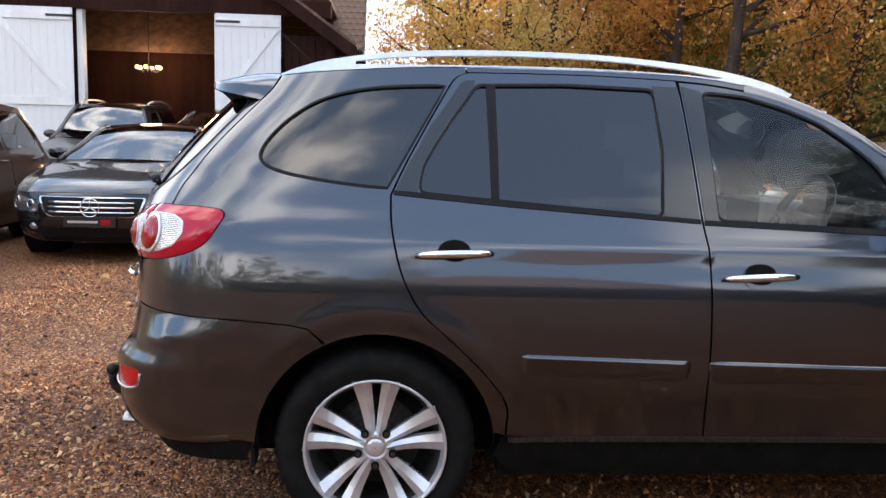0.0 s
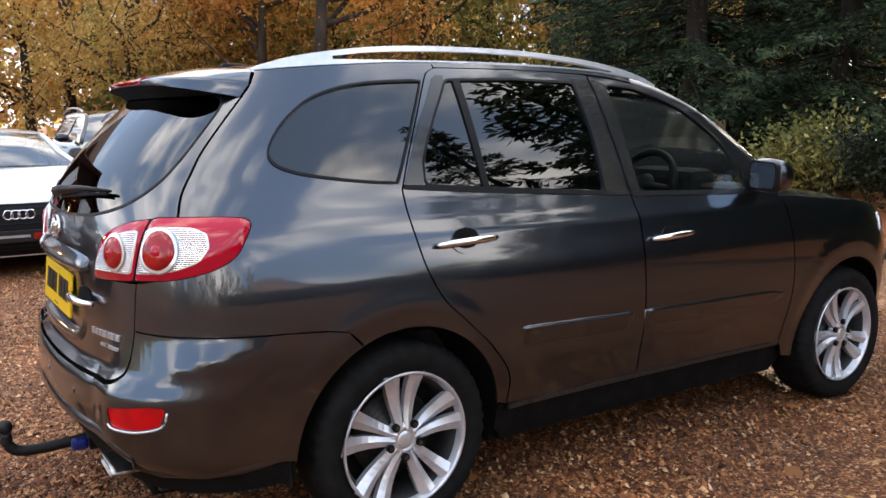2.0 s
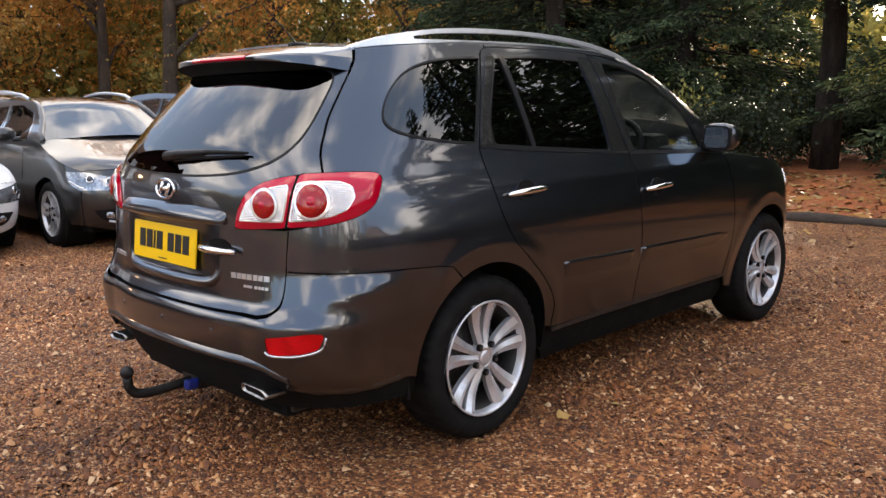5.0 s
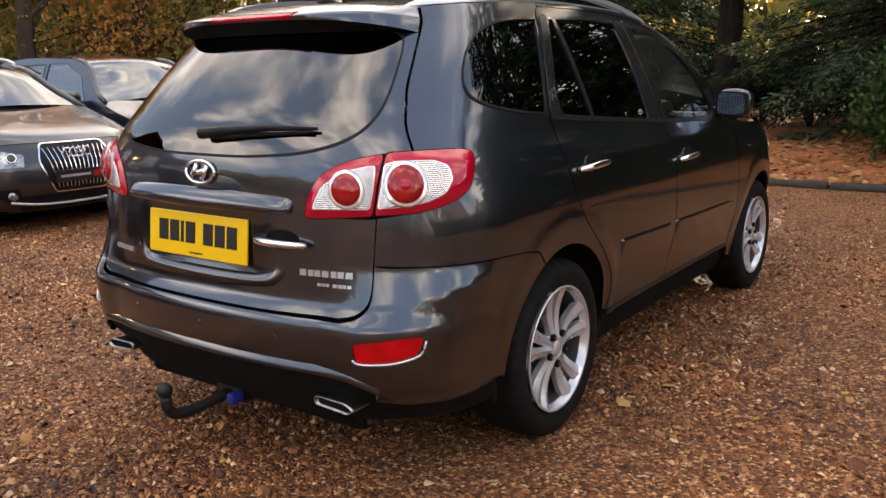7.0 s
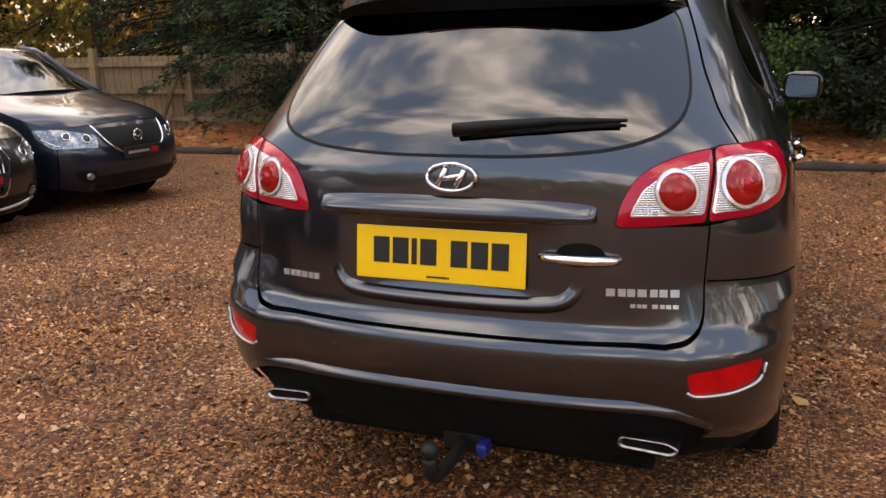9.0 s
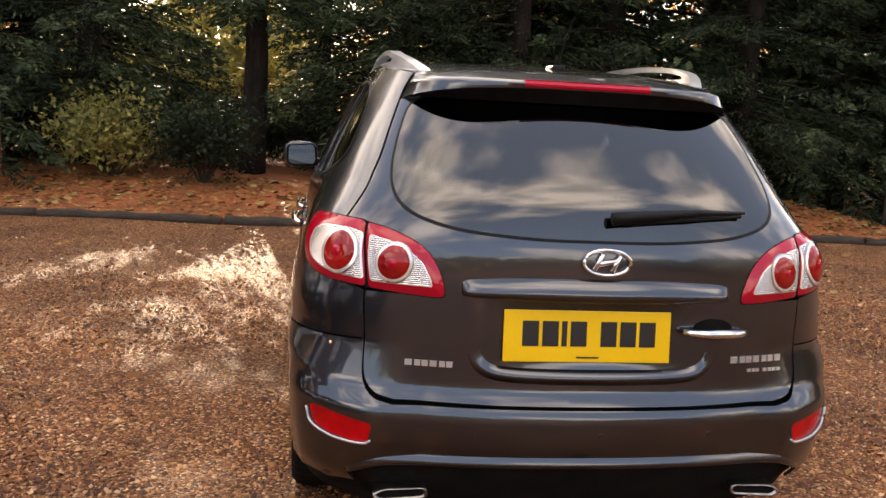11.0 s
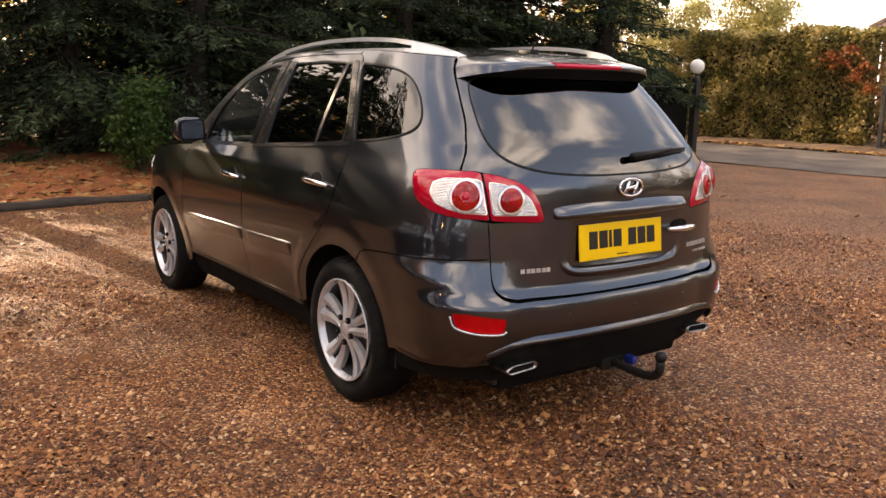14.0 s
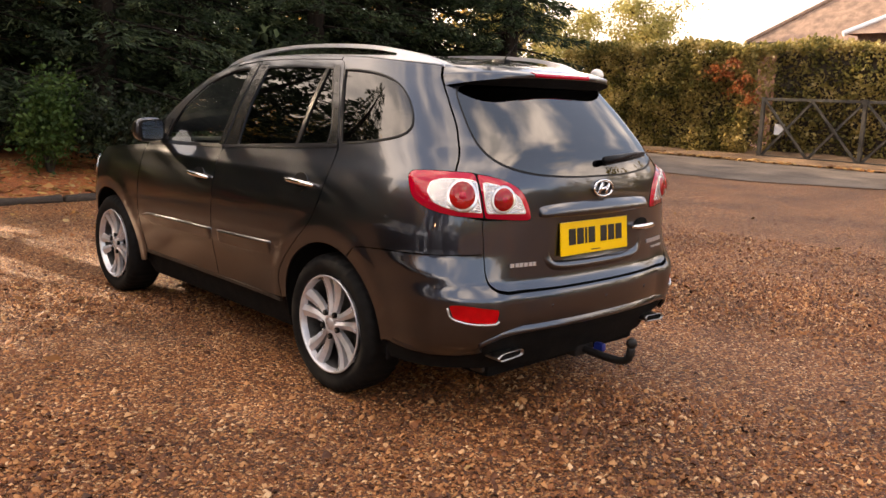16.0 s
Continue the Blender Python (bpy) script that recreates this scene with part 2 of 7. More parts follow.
def bend(pts, n=6):
    """A smooth open curve (Catmull-Rom) through points."""
    p = [np.array(a, float) for a in pts]
    p = [2 * p[0] - p[1]] + p + [2 * p[-1] - p[-2]]
    out = []
    for i in range(1, len(p) - 2):
        for k in range(n):
            t = k / n
            out.append(0.5 * (2 * p[i] + (p[i + 1] - p[i - 1]) * t + (2 * p[i - 1] - 5 * p[i] + 4 * p[i + 1] - p[i + 2]) * t * t
                              + (3 * p[i] - p[i - 1] - 3 * p[i + 1] + p[i + 2]) * t**3))
    out.append(p[-2])
    return [tuple(a) for a in out]


def rounded(poly, r, n=4):
    """A closed outline with its corners rounded by r."""
    out = []
    k = len(poly)
    for i in range(k):
        a, b, c = (np.array(poly[(i + j) % k], float) for j in (-1, 0, 1))
        d1, d2 = a - b, c - b
        l1, l2 = np.linalg.norm(d1), np.linalg.norm(d2)
        rr = min(r, 0.45 * l1, 0.45 * l2)
        p, q = b + d1 / l1 * rr, b + d2 / l2 * rr
        for j in range(n + 1):
            t = j / n
            out.append(tuple((1 - t)**2 * p + 2 * t * (1 - t) * b + t * t * q))
    return out


def inside(pts, poly):
    pts, poly = np.asarray(pts, float), np.asarray(poly, float)
    x, y = pts[:, 0], pts[:, 1]
    res = np.zeros(len(pts), bool)
    px, py = poly[-1]
    for qx, qy in poly:
        hit = (qy > y) != (py > y)
        with np.errstate(divide="ignore", invalid="ignore"):
            res ^= hit & (x < (px - qx) * (y - qy) / (py - qy + 1e-15) + qx)
        px, py = qx, qy
    return res


def densify(poly, h):
    out = []
    for i in range(len(poly)):
        a, b = np.array(poly[i], float), np.array(poly[(i + 1) % len(poly)], float)
        n = max(1, int(np.linalg.norm(b - a) / h))
        out += [a + (b - a) * k / n for k in range(n)]
    keep = [out[0]]
    for p in out[1:]:
        if np.linalg.norm(p - keep[-1]) > 1e-4:
            keep.append(p)
    if np.linalg.norm(keep[0] - keep[-1]) < 1e-4:
        keep.pop()
    return np.array(keep)


def fill2d(outline, holes=(), h=0.03):
    """Triangles over a flat outline with holes: points, triangles, and the boundary loops."""
    from mathutils.geometry import delaunay_2d_cdt
    loops = [densify(o, h) for o in (outline, *holes)]
    pts = np.concatenate(loops)
    edges, k = [], 0
    for lp in loops:
        edges += [(k + i, k + (i + 1) % len(lp)) for i in range(len(lp))]
        k += len(lp)
    lo, hi = pts.min(0), pts.max(0)
    gx, gy = np.meshgrid(np.arange(lo[0] + h / 2, hi[0], h), np.arange(lo[1] + h / 2, hi[1], h))
    g = np.stack([gx.ravel(), gy.ravel()], 1)
    ok = inside(g, loops[0])
    for lp in loops[1:]:
        ok &= ~inside(g, lp)
    g = g[ok]
    if len(g):
        near = np.array([np.min(np.sum((pts - a)**2, 1)) for a in g])
        g = g[near > (0.55 * h)**2]
    allp = np.concatenate([pts, g]) if len(g) else pts
    v, _, f, *_ = delaunay_2d_cdt([Vector(a) for a in allp], edges, [], 0, 1e-6)
    v = np.array([tuple(a) for a in v])
    f = np.array(f)
    c = v[f].mean(1)
    ok = inside(c, loops[0])
    for lp in loops[1:]:
        ok &= ~inside(c, lp)
    f = f[ok]
    a, b, c = v[f[:, 0]], v[f[:, 1]], v[f[:, 2]]
    area = (b[:, 0] - a[:, 0]) * (c[:, 1] - a[:, 1]) - (b[:, 1] - a[:, 1]) * (c[:, 0] - a[:, 0])
    f[area < 0] = f[area < 0][:, ::-1]
    return v, f[np.abs(area) > 1e-9]


def shell(v2, faces, place, out=0.0, thick=0.012, rim=True, exact=False):
    """A panel: the flat triangles laid on a surface by place(points) -> points, normals; with a turned-in rim."""
    p, n = place(v2)
    p = p + n * out
    verts, fs = Skin([tuple(a) for a in p]), [tuple(int(i) for i in f) for f in faces]
    if rim:
        count = {}
        for f in fs:
            for i in range(3):
                e = (f[i], f[(i + 1) % 3])
                count[e] = count.get(e, 0) + 1
        edge = [e for e in count if (e[1], e[0]) not in count]
        inner = p - n * thick
        idx = {}
        for a, b in edge:
            for i in (a, b):
                if i not in idx:
                    idx[i] = len(verts)
                    verts.append(tuple(p[i]))
                    verts.append(tuple(inner[i]))
            fs.append((idx[b], idx[a], idx[a] + 1, idx[b] + 1))
    if exact:
        verts.normals = [tuple(a) for a in n] + [(0, 0, 0)] * (len(verts) - len(n))
    return verts, fs


def mirrored(verts, faces):
    flip = Skin([(-x, y, z) for x, y, z in verts])
    if isinstance(verts, Skin) and verts.normals:
        flip.normals = [(-x, y, z) for x, y, z in verts.normals]
    return flip, [f[::-1] for f in faces]


# ---- the parked grey estate car: its surface ----
HALF_W = spline([(.15, .84), (.32, .905), (.5, .925), (.75, .94), (.9, .935), (1.02, .915), (1.12, .885), (1.2, .85)] + [(z, .85 - .36 * (z - 1.2) - .24 * (z - 1.2)**2) for z in (1.25, 1.3, 1.35, 1.4, 1.45, 1.5, 1.55, 1.6, 1.65, 1.7, 1.74, 1.78)])
REAR_Y = spline([(.15, -.84), (.32, -.93), (.42, -.985), (.55, -1.010), (.625, -1.008), (.66, -.985), (.70, -.962), (.85, -.955), (1.09, -.945), (1.16, -.93), (1.24, -.895), (1.4, -.765), (1.6, -.58), (1.78, -.42)])
REAR_N = spline([(.3, 9), (1.1, 9), (1.3, 6), (1.7, 5)])
FRONT_Y = spline([(.15, 3.45), (.4, 3.58), (.7, 3.62), (.9, 3.54), (1.0, 3.42), (1.1, 3.2), (1.8, 3.0)])
Y0, Y1 = .35, 2.5
HUB_Z, WHEEL_R, ARCH_R = .352, .356, .418
EDGE_Z = spline([(-.6, 1.60), (-.45, 1.635), (-.15, 1.665), (.27, 1.69), (.7, 1.695), (1.1, 1.685), (1.35, 1.655), (1.6, 1.575), (1.85, 1.42), (2.0, 1.295), (2.25, 1.09)])


def build_table():
    zs = np.arange(.15, 1.781, .01)
    tab = np.zeros((len(zs), 241, 2))
    th = np.linspace(0, math.pi / 2, 1500)
    for i, z in enumerate(zs):
        n = REAR_N(z)
        x = HALF_W(z) * np.sin(th)**(2 / 2.2)
        y = Y0 - (Y0 - REAR_Y(z)) * np.cos(th)**(2 / n)
        s = np.concatenate([[0], np.cumsum(np.hypot(np.diff(x), np.diff(y)))])
        f = np.linspace(0, s[-1], 241)
        tab[i, :, 0], tab[i, :, 1] = np.interp(f, s, x), np.interp(f, s, y)
    return zs, tab


TAB_Z, TAB = build_table()


def level(z):
    i = min(max(int((z - .15) / .01), 0), len(TAB_Z) - 2)
    t = (z - TAB_Z[i]) / .01
    return TAB[i] * (1 - t) + TAB[i + 1] * t


def on_side(y, z):
    """A point of the side view as surface coordinates."""
    if y >= Y0:
        return (2 + y - Y0, z)
    row = level(z)
    return (2 * float(np.interp(y, row[:, 1], np.linspace(0, 1, 241))), z)


def on_rear(x, z):
    """A point of the rear view as surface coordinates."""
    row = level(z)
    q = 2 * float(np.interp(abs(x), row[:, 0], np.linspace(0, 1, 241)))
    return (q if x >= 0 else -q, z)


def smooth_step(a, b, x):
    t = np.clip((x - a) / (b - a), 0, 1)
    return t * t * (3 - 2 * t)


def raw_surface(uv):
    q, z = np.abs(uv[:, 0]), np.clip(uv[:, 1], .151, 1.775)
    i = np.clip(((z - .15) / .01).astype(int), 0, len(TAB_Z) - 2)
    t = ((z - .15) / .01 - i)[:, None]
    fq = np.clip(q / 2, 0, 1) * 240
    j = np.clip(fq.astype(int), 0, 239)
    s = (fq - j)[:, None]
    p = (TAB[i, j] * (1 - s) + TAB[i, j + 1] * s) * (1 - t) + (TAB[i + 1, j] * (1 - s) + TAB[i + 1, j + 1] * s) * t
    x, y = p[:, 0].copy(), p[:, 1].copy()
    fwd = q > 2
    y[fwd] = Y0 + q[fwd] - 2
    ff = np.clip((y - Y1) / (FRONT_Y(z) - Y1), 0, .999)
    x = np.where(fwd, HALF_W(z) * (1 - ff**3.2)**(1 / 2.0), x)
    # bumper corners stand proud below a crease that climbs from the gate's foot round the corner
    zc = np.interp(q, (.55, .68, .95, 1.2), (.640, .652, .738, .785))
    proud = .032 * smooth_step(.50, .68, q) * smooth_step(1.22, .92, q)
    k = proud * np.clip((.820 - z) / (.820 - zc), 0, 1)**1.15 * smooth_step(.30, .44, z)
    away = np.hypot(x, y - Y0)
    x, y = x * (1 + k / away), Y0 + (y - Y0) * (1 + k / away)
    # flared wheel arches, shoulder crease, dished lower doors, plate recess
    for hub in (0.0, 2.7):
        r = np.hypot(y - hub, z - HUB_Z)
        x = x + smooth_step(1.05, 1.45, q) * (.005 * smooth_step(.560, .495, r) - .006 * smooth_step(.495, .42, r))
    mid = np.exp(-((y - 1.3) / 1.1)**4)
    x = x + mid * (.007 * np.exp(-((z - 1.075) / .03)**2) - .010 * np.exp(-((z - .52) / .09)**2) - .034 * smooth_step(.58, .36, z))
    # the rear window bows a little from top to bottom
    y = y - np.where(q < 1.6, .014 * np.sin(np.pi * np.clip((z - 1.17) / .42, 0, 1)), 0)
    hole = smooth_step(.41, .31, x) * smooth_step(.725, .795, z) * smooth_step(1.0, .93, z)
    y = y + np.where(q < .9, hole * (.016 - .135 * x * x), 0)
    return np.stack([np.sign(uv[:, 0] + 1e-9) * x, y, z], 1)


def surface(uv):
    uv = np.asarray(uv, float)
    e = .011
    p = raw_surface(uv)
    dq = raw_surface(uv + [e, 0]) - raw_surface(uv - [e, 0])
    dz = raw_surface(uv + [0, e]) - raw_surface(uv - [0, e])
    n = np.cross(dq, dz)
    return p, n / np.maximum(np.linalg.norm(n, axis=1), 1e-9)[:, None]


def flat_glass(uv):
    """The surface with the shallower sideways bow of the rear window."""
    p, n = surface(uv)
    n = n * [.8, 1, 1]
    return p, n / np.linalg.norm(n, axis=1)[:, None]


def panel(name, outline, material, parent, holes=(), h=.035, out=0.0, thick=.014, label="", both=True, rim=True, skin=surface):
    v, f = fill2d(outline, holes, h)
    verts, faces = shell(v, f, skin, out, thick, rim, exact=True)
    made = [mesh_object(name, verts, faces, material, parent, label)]
    if both:
        made.append(mesh_object(name, *mirrored(verts, faces), material, parent, label))
    return made


def widened(outline, width):
    """An outline pushed outward by a width."""
    o = np.array(outline)
    c = o.mean(0)
    nxt, prv = np.roll(o, -1, 0), np.roll(o, 1, 0)
    tg = nxt - prv
    nr = np.stack([tg[:, 1], -tg[:, 0]], 1)
    nr /= np.maximum(np.linalg.norm(nr, axis=1), 1e-9)[:, None]
    if np.mean(np.sum(nr * (o - c), 1)) < 0:
        nr = -nr
    return [tuple(a) for a in o + nr * width]


def strip_frame(name, outline, width, material, parent, out, thick=.006, both=True, h=.03, label=""):
    """A band that runs round an outline."""
    return panel(name, widened(outline, width), material, parent, [[tuple(a) for a in outline]], h, out, thick, label, both)


def sides(pts):
    return [on_side(y, z) for y, z in pts]


def rears(pts):
    return [on_rear(x, z) for x, z in pts]


def arc(hub, a0, a1, r=ARCH_R, n=22):
    return [(hub + r * math.cos(radians(a0 + (a1 - a0) * k / n)), HUB_Z + r * math.sin(radians(a0 + (a1 - a0) * k / n))) for k in range(n + 1)]


def edge_line(a, b, drop=0.0, n=10):
    return [(a + (b - a) * k / n, float(EDGE_Z(a + (b - a) * k / n)) - drop) for k in range(n + 1)]


GAP = .0035
SEAM_DOOR_REAR = bend([(.458, .40), (.452, .52), (.36, .645), (.235, .765), (.145, .85), (.078, .974), (.042, 1.124), (.036, 1.235)], 5)
SEAM_PILLAR_C = bend([(.036, 1.235), (.088, 1.345), (.155, 1.47), (.235, 1.610), (.266, 1.652), (.302, 1.668)], 4)
SEAM_B = bend([(1.178, .392), (1.164, .6), (1.159, .798), (1.146, 1.044), (1.128, 1.173), (1.105, 1.42), (1.085, 1.66)], 4)
SEAM_A = bend([(2.16, .392), (2.19, .6), (2.19, .8), (2.155, 1.02), (2.11, 1.115)], 4)
QUARTER_GLASS = sides(bend([(.022, 1.262), (-.09, 1.272), (-.19, 1.284), (-.305, 1.303), (-.375, 1.326), (-.400, 1.355), (-.390, 1.392), (-.354, 1.442), (-.306, 1.490), (-.236, 1.540), (-.15, 1.574), (-.04, 1.597), (.09, 1.609), (.222, 1.615)], 4)
                      + bend([(.222, 1.615), (.130, 1.455), (.022, 1.262)], 4)[1:-1])
REAR_DOOR_GLASS = rounded(sides([(.138, 1.250), (.985, 1.188), (.998, 1.42), (.985, 1.625), (.66, 1.631), (.338, 1.620), (.250, 1.495), (.188, 1.40), (.150, 1.33)]), .025)
FRONT_DOOR_GLASS = rounded(sides([(1.19, 1.178), (1.55, 1.165), (1.885, 1.155), (1.86, 1.25), (1.785, 1.375), (1.69, 1.455), (1.594, 1.520), (1.46, 1.573), (1.324, 1.610), (1.172, 1.622), (1.178, 1.42)]), .03)
REAR_GLASS_HALF = bend([(0, 1.157), (.18, 1.158), (.34, 1.167), (.45, 1.180), (.545, 1.206), (.598, 1.242), (.617, 1.290), (.616, 1.340), (.603, 1.400), (.583, 1.465), (.562, 1.515), (.538, 1.542), (.50, 1.558)], 4)
LAMP_SPLIT = .692
LAMP_OUTER = rears([(LAMP_SPLIT + .005, .986), (LAMP_SPLIT + .012, 1.08), (LAMP_SPLIT + .007, 1.170)]) + sides([(-.765, 1.176), (-.655, 1.178), (-.56, 1.174), (-.53, 1.163), (-.535, 1.135), (-.580, 1.068), (-.64, 1.03), (-.714, 1.006), (-.775, .993)])
LAMP_INNER = rears([(LAMP_SPLIT - .004, .984), (LAMP_SPLIT + .004, 1.08), (LAMP_SPLIT - .001, 1.170), (.63, 1.158), (.565, 1.134), (.515, 1.098), (.483, 1.045), (.468, .990), (.478, .972), (.54, .972)])

OUTER_TAIL = bend(LAMP_OUTER[3:], 4)
INNER_TAIL = bend(LAMP_INNER[2:], 4)
LAMP_OUTER = LAMP_OUTER[:3] + OUTER_TAIL
LAMP_INNER = LAMP_INNER[:2] + INNER_TAIL


def build_hero():
    car = tagged(new("estate_car"), "dark grey metallic five-door off-road estate car parked on gravel", "car")
    car.location = (.01, 0, 0)
    # shut lines between panels
    tail_side = bend([(.600, .662), (.655, .680), (.686, .73), (.694, .848), (.699, .973)], 5)
    tail_high = bend([(-.722, 1.174), (-.688, 1.240), (-.640, 1.305), (-.592, 1.37), (-.515, 1.46), (-.437, 1.55), (-.403, 1.592), (-.377, 1.634)], 5)
    bump_seam = [on_rear(.700, .828)] + sides([(-.70, .822), (-.459, .812), (-.30, .800), (-.235, .788), (-.178, .738)])
    # rear quarter
    low = bump_seam
    arch = sides(arc(0, 115, 8))
    up = sides([(y - GAP, z) for y, z in SEAM_DOOR_REAR] + [(y - GAP, z) for y, z in SEAM_PILLAR_C][1:])
    top = sides(edge_line(.298, -.371, .002))
    back = sides([(y + GAP, z) for y, z in tail_high][::-1])
    outline = low + arch + up + top + back + OUTER_TAIL[4:] + rears([(.703, .975), (.697, .848)])
    panel("quarter_panel", outline, PAINT_GREY, car, [QUARTER_GLASS], .022)
    panel("quarter_glass", QUARTER_GLASS, GLASS_TINT, car, (), .018, -.004, .004, "dark privacy glass")
    strip_frame("window_seal", QUARTER_GLASS, .009, BLACK_TRIM, car, .004)
    # doors
    rear_door = sides([(y + GAP, z) for y, z in SEAM_DOOR_REAR] + [(y + GAP, z) for y, z in SEAM_PILLAR_C][1:] + edge_line(.33, 1.075, .022)
                      + [(y - GAP, z) for y, z in SEAM_B[::-1]][1:] + [(.80, .386)])
    front_door = sides([(y + GAP, z) for y, z in SEAM_B] + edge_line(1.10, 2.10, .026, 18) + [(y - GAP, z) for y, z in SEAM_A[::-1]] + [(1.6, .386)])
    for nm, o, hole in (("rear_door", rear_door, REAR_DOOR_GLASS), ("front_door", front_door, FRONT_DOOR_GLASS)):
        made = panel(nm, o, PAINT_GREY, car, [hole], .03)
        for d, s in zip(made, (1, -1)):
            door_parts(d, nm, s)
    panel("cant_rail", sides(edge_line(.302, 2.05, .002, 20) + edge_line(2.05, .306, .018, 20)), PAINT_GREY, car, (), .03)
    # front wing, bonnet, roof
    wing_top = [(2.12, 1.118), (2.4, 1.09), (2.75, 1.055), (3.05, 1.01), (3.3, .94), (3.40, .86)]
    wing = sides([(y + GAP, z) for y, z in SEAM_A] + bend(wing_top, 3)[1:] + [(3.46, .70), (3.44, .40), (3.36, .30), (3.13, .30)] + arc(2.7, -8, 188) + [(2.2, .31)])
    panel("front_wing", wing, PAINT_GREY, car, (), .035)
    # sills, bumper
    panel("sill", sides([(.45, .378), (2.17, .378), (2.25, .30), (2.2, .20), (.5, .20), (.42, .30)]), UNDER, car, (), .05, -.035)
    panel("sill_strip", sides([(.47, .392), (2.16, .392), (2.16, .372), (.47, .372)]), STEEL_DARK, car, (), .05, .004)
    chin = bend([(0, .476), (.35, .474), (.59, .466), (.66, .448), (.72, .415)], 4)
    half = rears([(x, z) for x, z in chin]) + sides([(-.80, .372), (-.62, .372), (-.468, .385)]) + sides(arc(0, 177, 116)) + [(q, z - .005) for q, z in bump_seam[::-1][1:-1]] + rears([(.702, .822)] + [(x + .004, z - .014) for x, z in tail_side[::-1][4:]])
    loop = half + [(-q, z) for q, z in reversed(half)][:-1]
    fog = rears([(.655, .590), (.745, .604)]) + sides([(-.83, .615), (-.79, .612), (-.805, .555)]) + rears([(.775, .536), (.70, .528), (.665, .531)])
    fog = rounded([tuple(a) for a in fog], .016)
    bumper = panel("rear_bumper", loop, PAINT_GREY, car, [fog, [(-q, z) for q, z in fog]], .022, both=False)[0]
    for o in panel("reflector", fog, REFLECTOR, bumper, (), .02, -.004, .01, "red rear reflector"):
        pass
    # bright strip along the foot of each reflector
    foot = bend(rears([(.657, .538), (.675, .527), (.72, .526), (.775, .532)]) + sides([(-.800, .555), (-.786, .600)]), 4)
    for s in (1, -1):
        ps, ns = surface(np.array([(s * q, z) for q, z in foot]))
        bm = bmesh.new()
        tube(bm, [Vector(p) + Vector(n) * .002 for p, n in zip(ps, ns)], .0042, 6)
        part("reflector_trim", bm, RAIL_SILVER, bumper, "silver strip under the reflector", True)
    for x in (-.36, 0.02, .37):
        q, z = on_rear(x, .575)
        p, n = surface(np.array([[q, z]]))
        bm = bmesh.new()
        bmesh.ops.create_cone(bm, cap_ends=True, segments=16, radius1=.010, radius2=.009, depth=.004,
                              matrix=Matrix.Translation(p[0] + n[0] * .001) @ Vector(n[0]).to_track_quat("Z", "Y").to_matrix().to_4x4())
        part("parking_sensor", bm, PAINT_GREY, bumper)
    low_half = rears([(0, .270), (.4, .270), (.66, .272)]) + sides([(-.78, .280), (-.55, .285), (-.45, .290), (-.43, .38), (-.62, .388), (-.80, .390)]) + rears([(.70, .44), (.59, .48), (0, .49)])
    panel("valance", low_half[:-1] + [low_half[-1]] + [(-q, z) for q, z in reversed(low_half)][1:-1], UNDER, car, (), .035, -.018, .02, "black lower valance", both=False)
    # raised crease over the valance, carried round both corners to the wheel arches
    edge_pts = [on_rear(x, z + .004) for x, z in chin] + sides([(-.86, .392), (-.80, .378), (-.70, .375), (-.60, .377), (-.50, .386)])
    edge_pts = [(-q, z) for q, z in edge_pts[::-1]][:-1] + edge_pts
    lip = ((.034, -.002), (.026, .006), (.012, .018), (.004, .0232), (-.003, .0228), (-.009, .015), (-.013, .004), (-.015, -.006))
    verts, faces = [], []
    for q, z in edge_pts:
        size = .62 - .40 * float(smooth_step(.46, .70, abs(q)))
        ps, ns = surface(np.array([(q, z + dz * (.45 + .55 * size)) for dz, _ in lip]))
        verts += [tuple(p + n * (o * size if o > 0 else o)) for p, n, (_, o) in zip(ps, ns, lip)]
    k = len(lip)
    for i in range(len(edge_pts) - 1):
        faces += [(i * k + j, i * k + j + 1, (i + 1) * k + j + 1, (i + 1) * k + j) for j in range(k - 1)]
    mesh_object("bumper_lip", verts, faces, PAINT_GREY, bumper, "raised lower lip of the bumper")
    # tailgate
    gl = rears(REAR_GLASS_HALF)
    glass_loop = gl + [(-q, z) for q, z in reversed(gl)][:-1]
    tg = rears([(0, .658), (.3, .658)] + tail_side) + INNER_TAIL[::-1] + sides([(y - GAP, z) for y, z in tail_high[:-10]]) + rears([(.3, 1.565), (0, 1.567)])
    tg_loop = tg + [(-q, z) for q, z in reversed(tg)][1:-1]
    gate = panel("tailgate", tg_loop, PAINT_GREY, car, [glass_loop], .018, both=False)[0]
    panel("rear_glass", glass_loop, GLASS_REAR, gate, (), .035, .001, .004, "dark tinted rear window", both=False, skin=flat_glass)
    strip_frame("glass_seal", glass_loop, .009, BLACK_TRIM, gate, .002, .006, both=False)
    tailgate_parts(gate)
    lamps(car)
    spoiler_roof(car)
    front_end(car, wing_top)
    rails(car)
    under(car)
    cabin(car)
    for x, y in ((.80, 0), (.80, 2.7), (-.80, 0), (-.80, 2.7)):
        wheel(car, x, y)
    return car


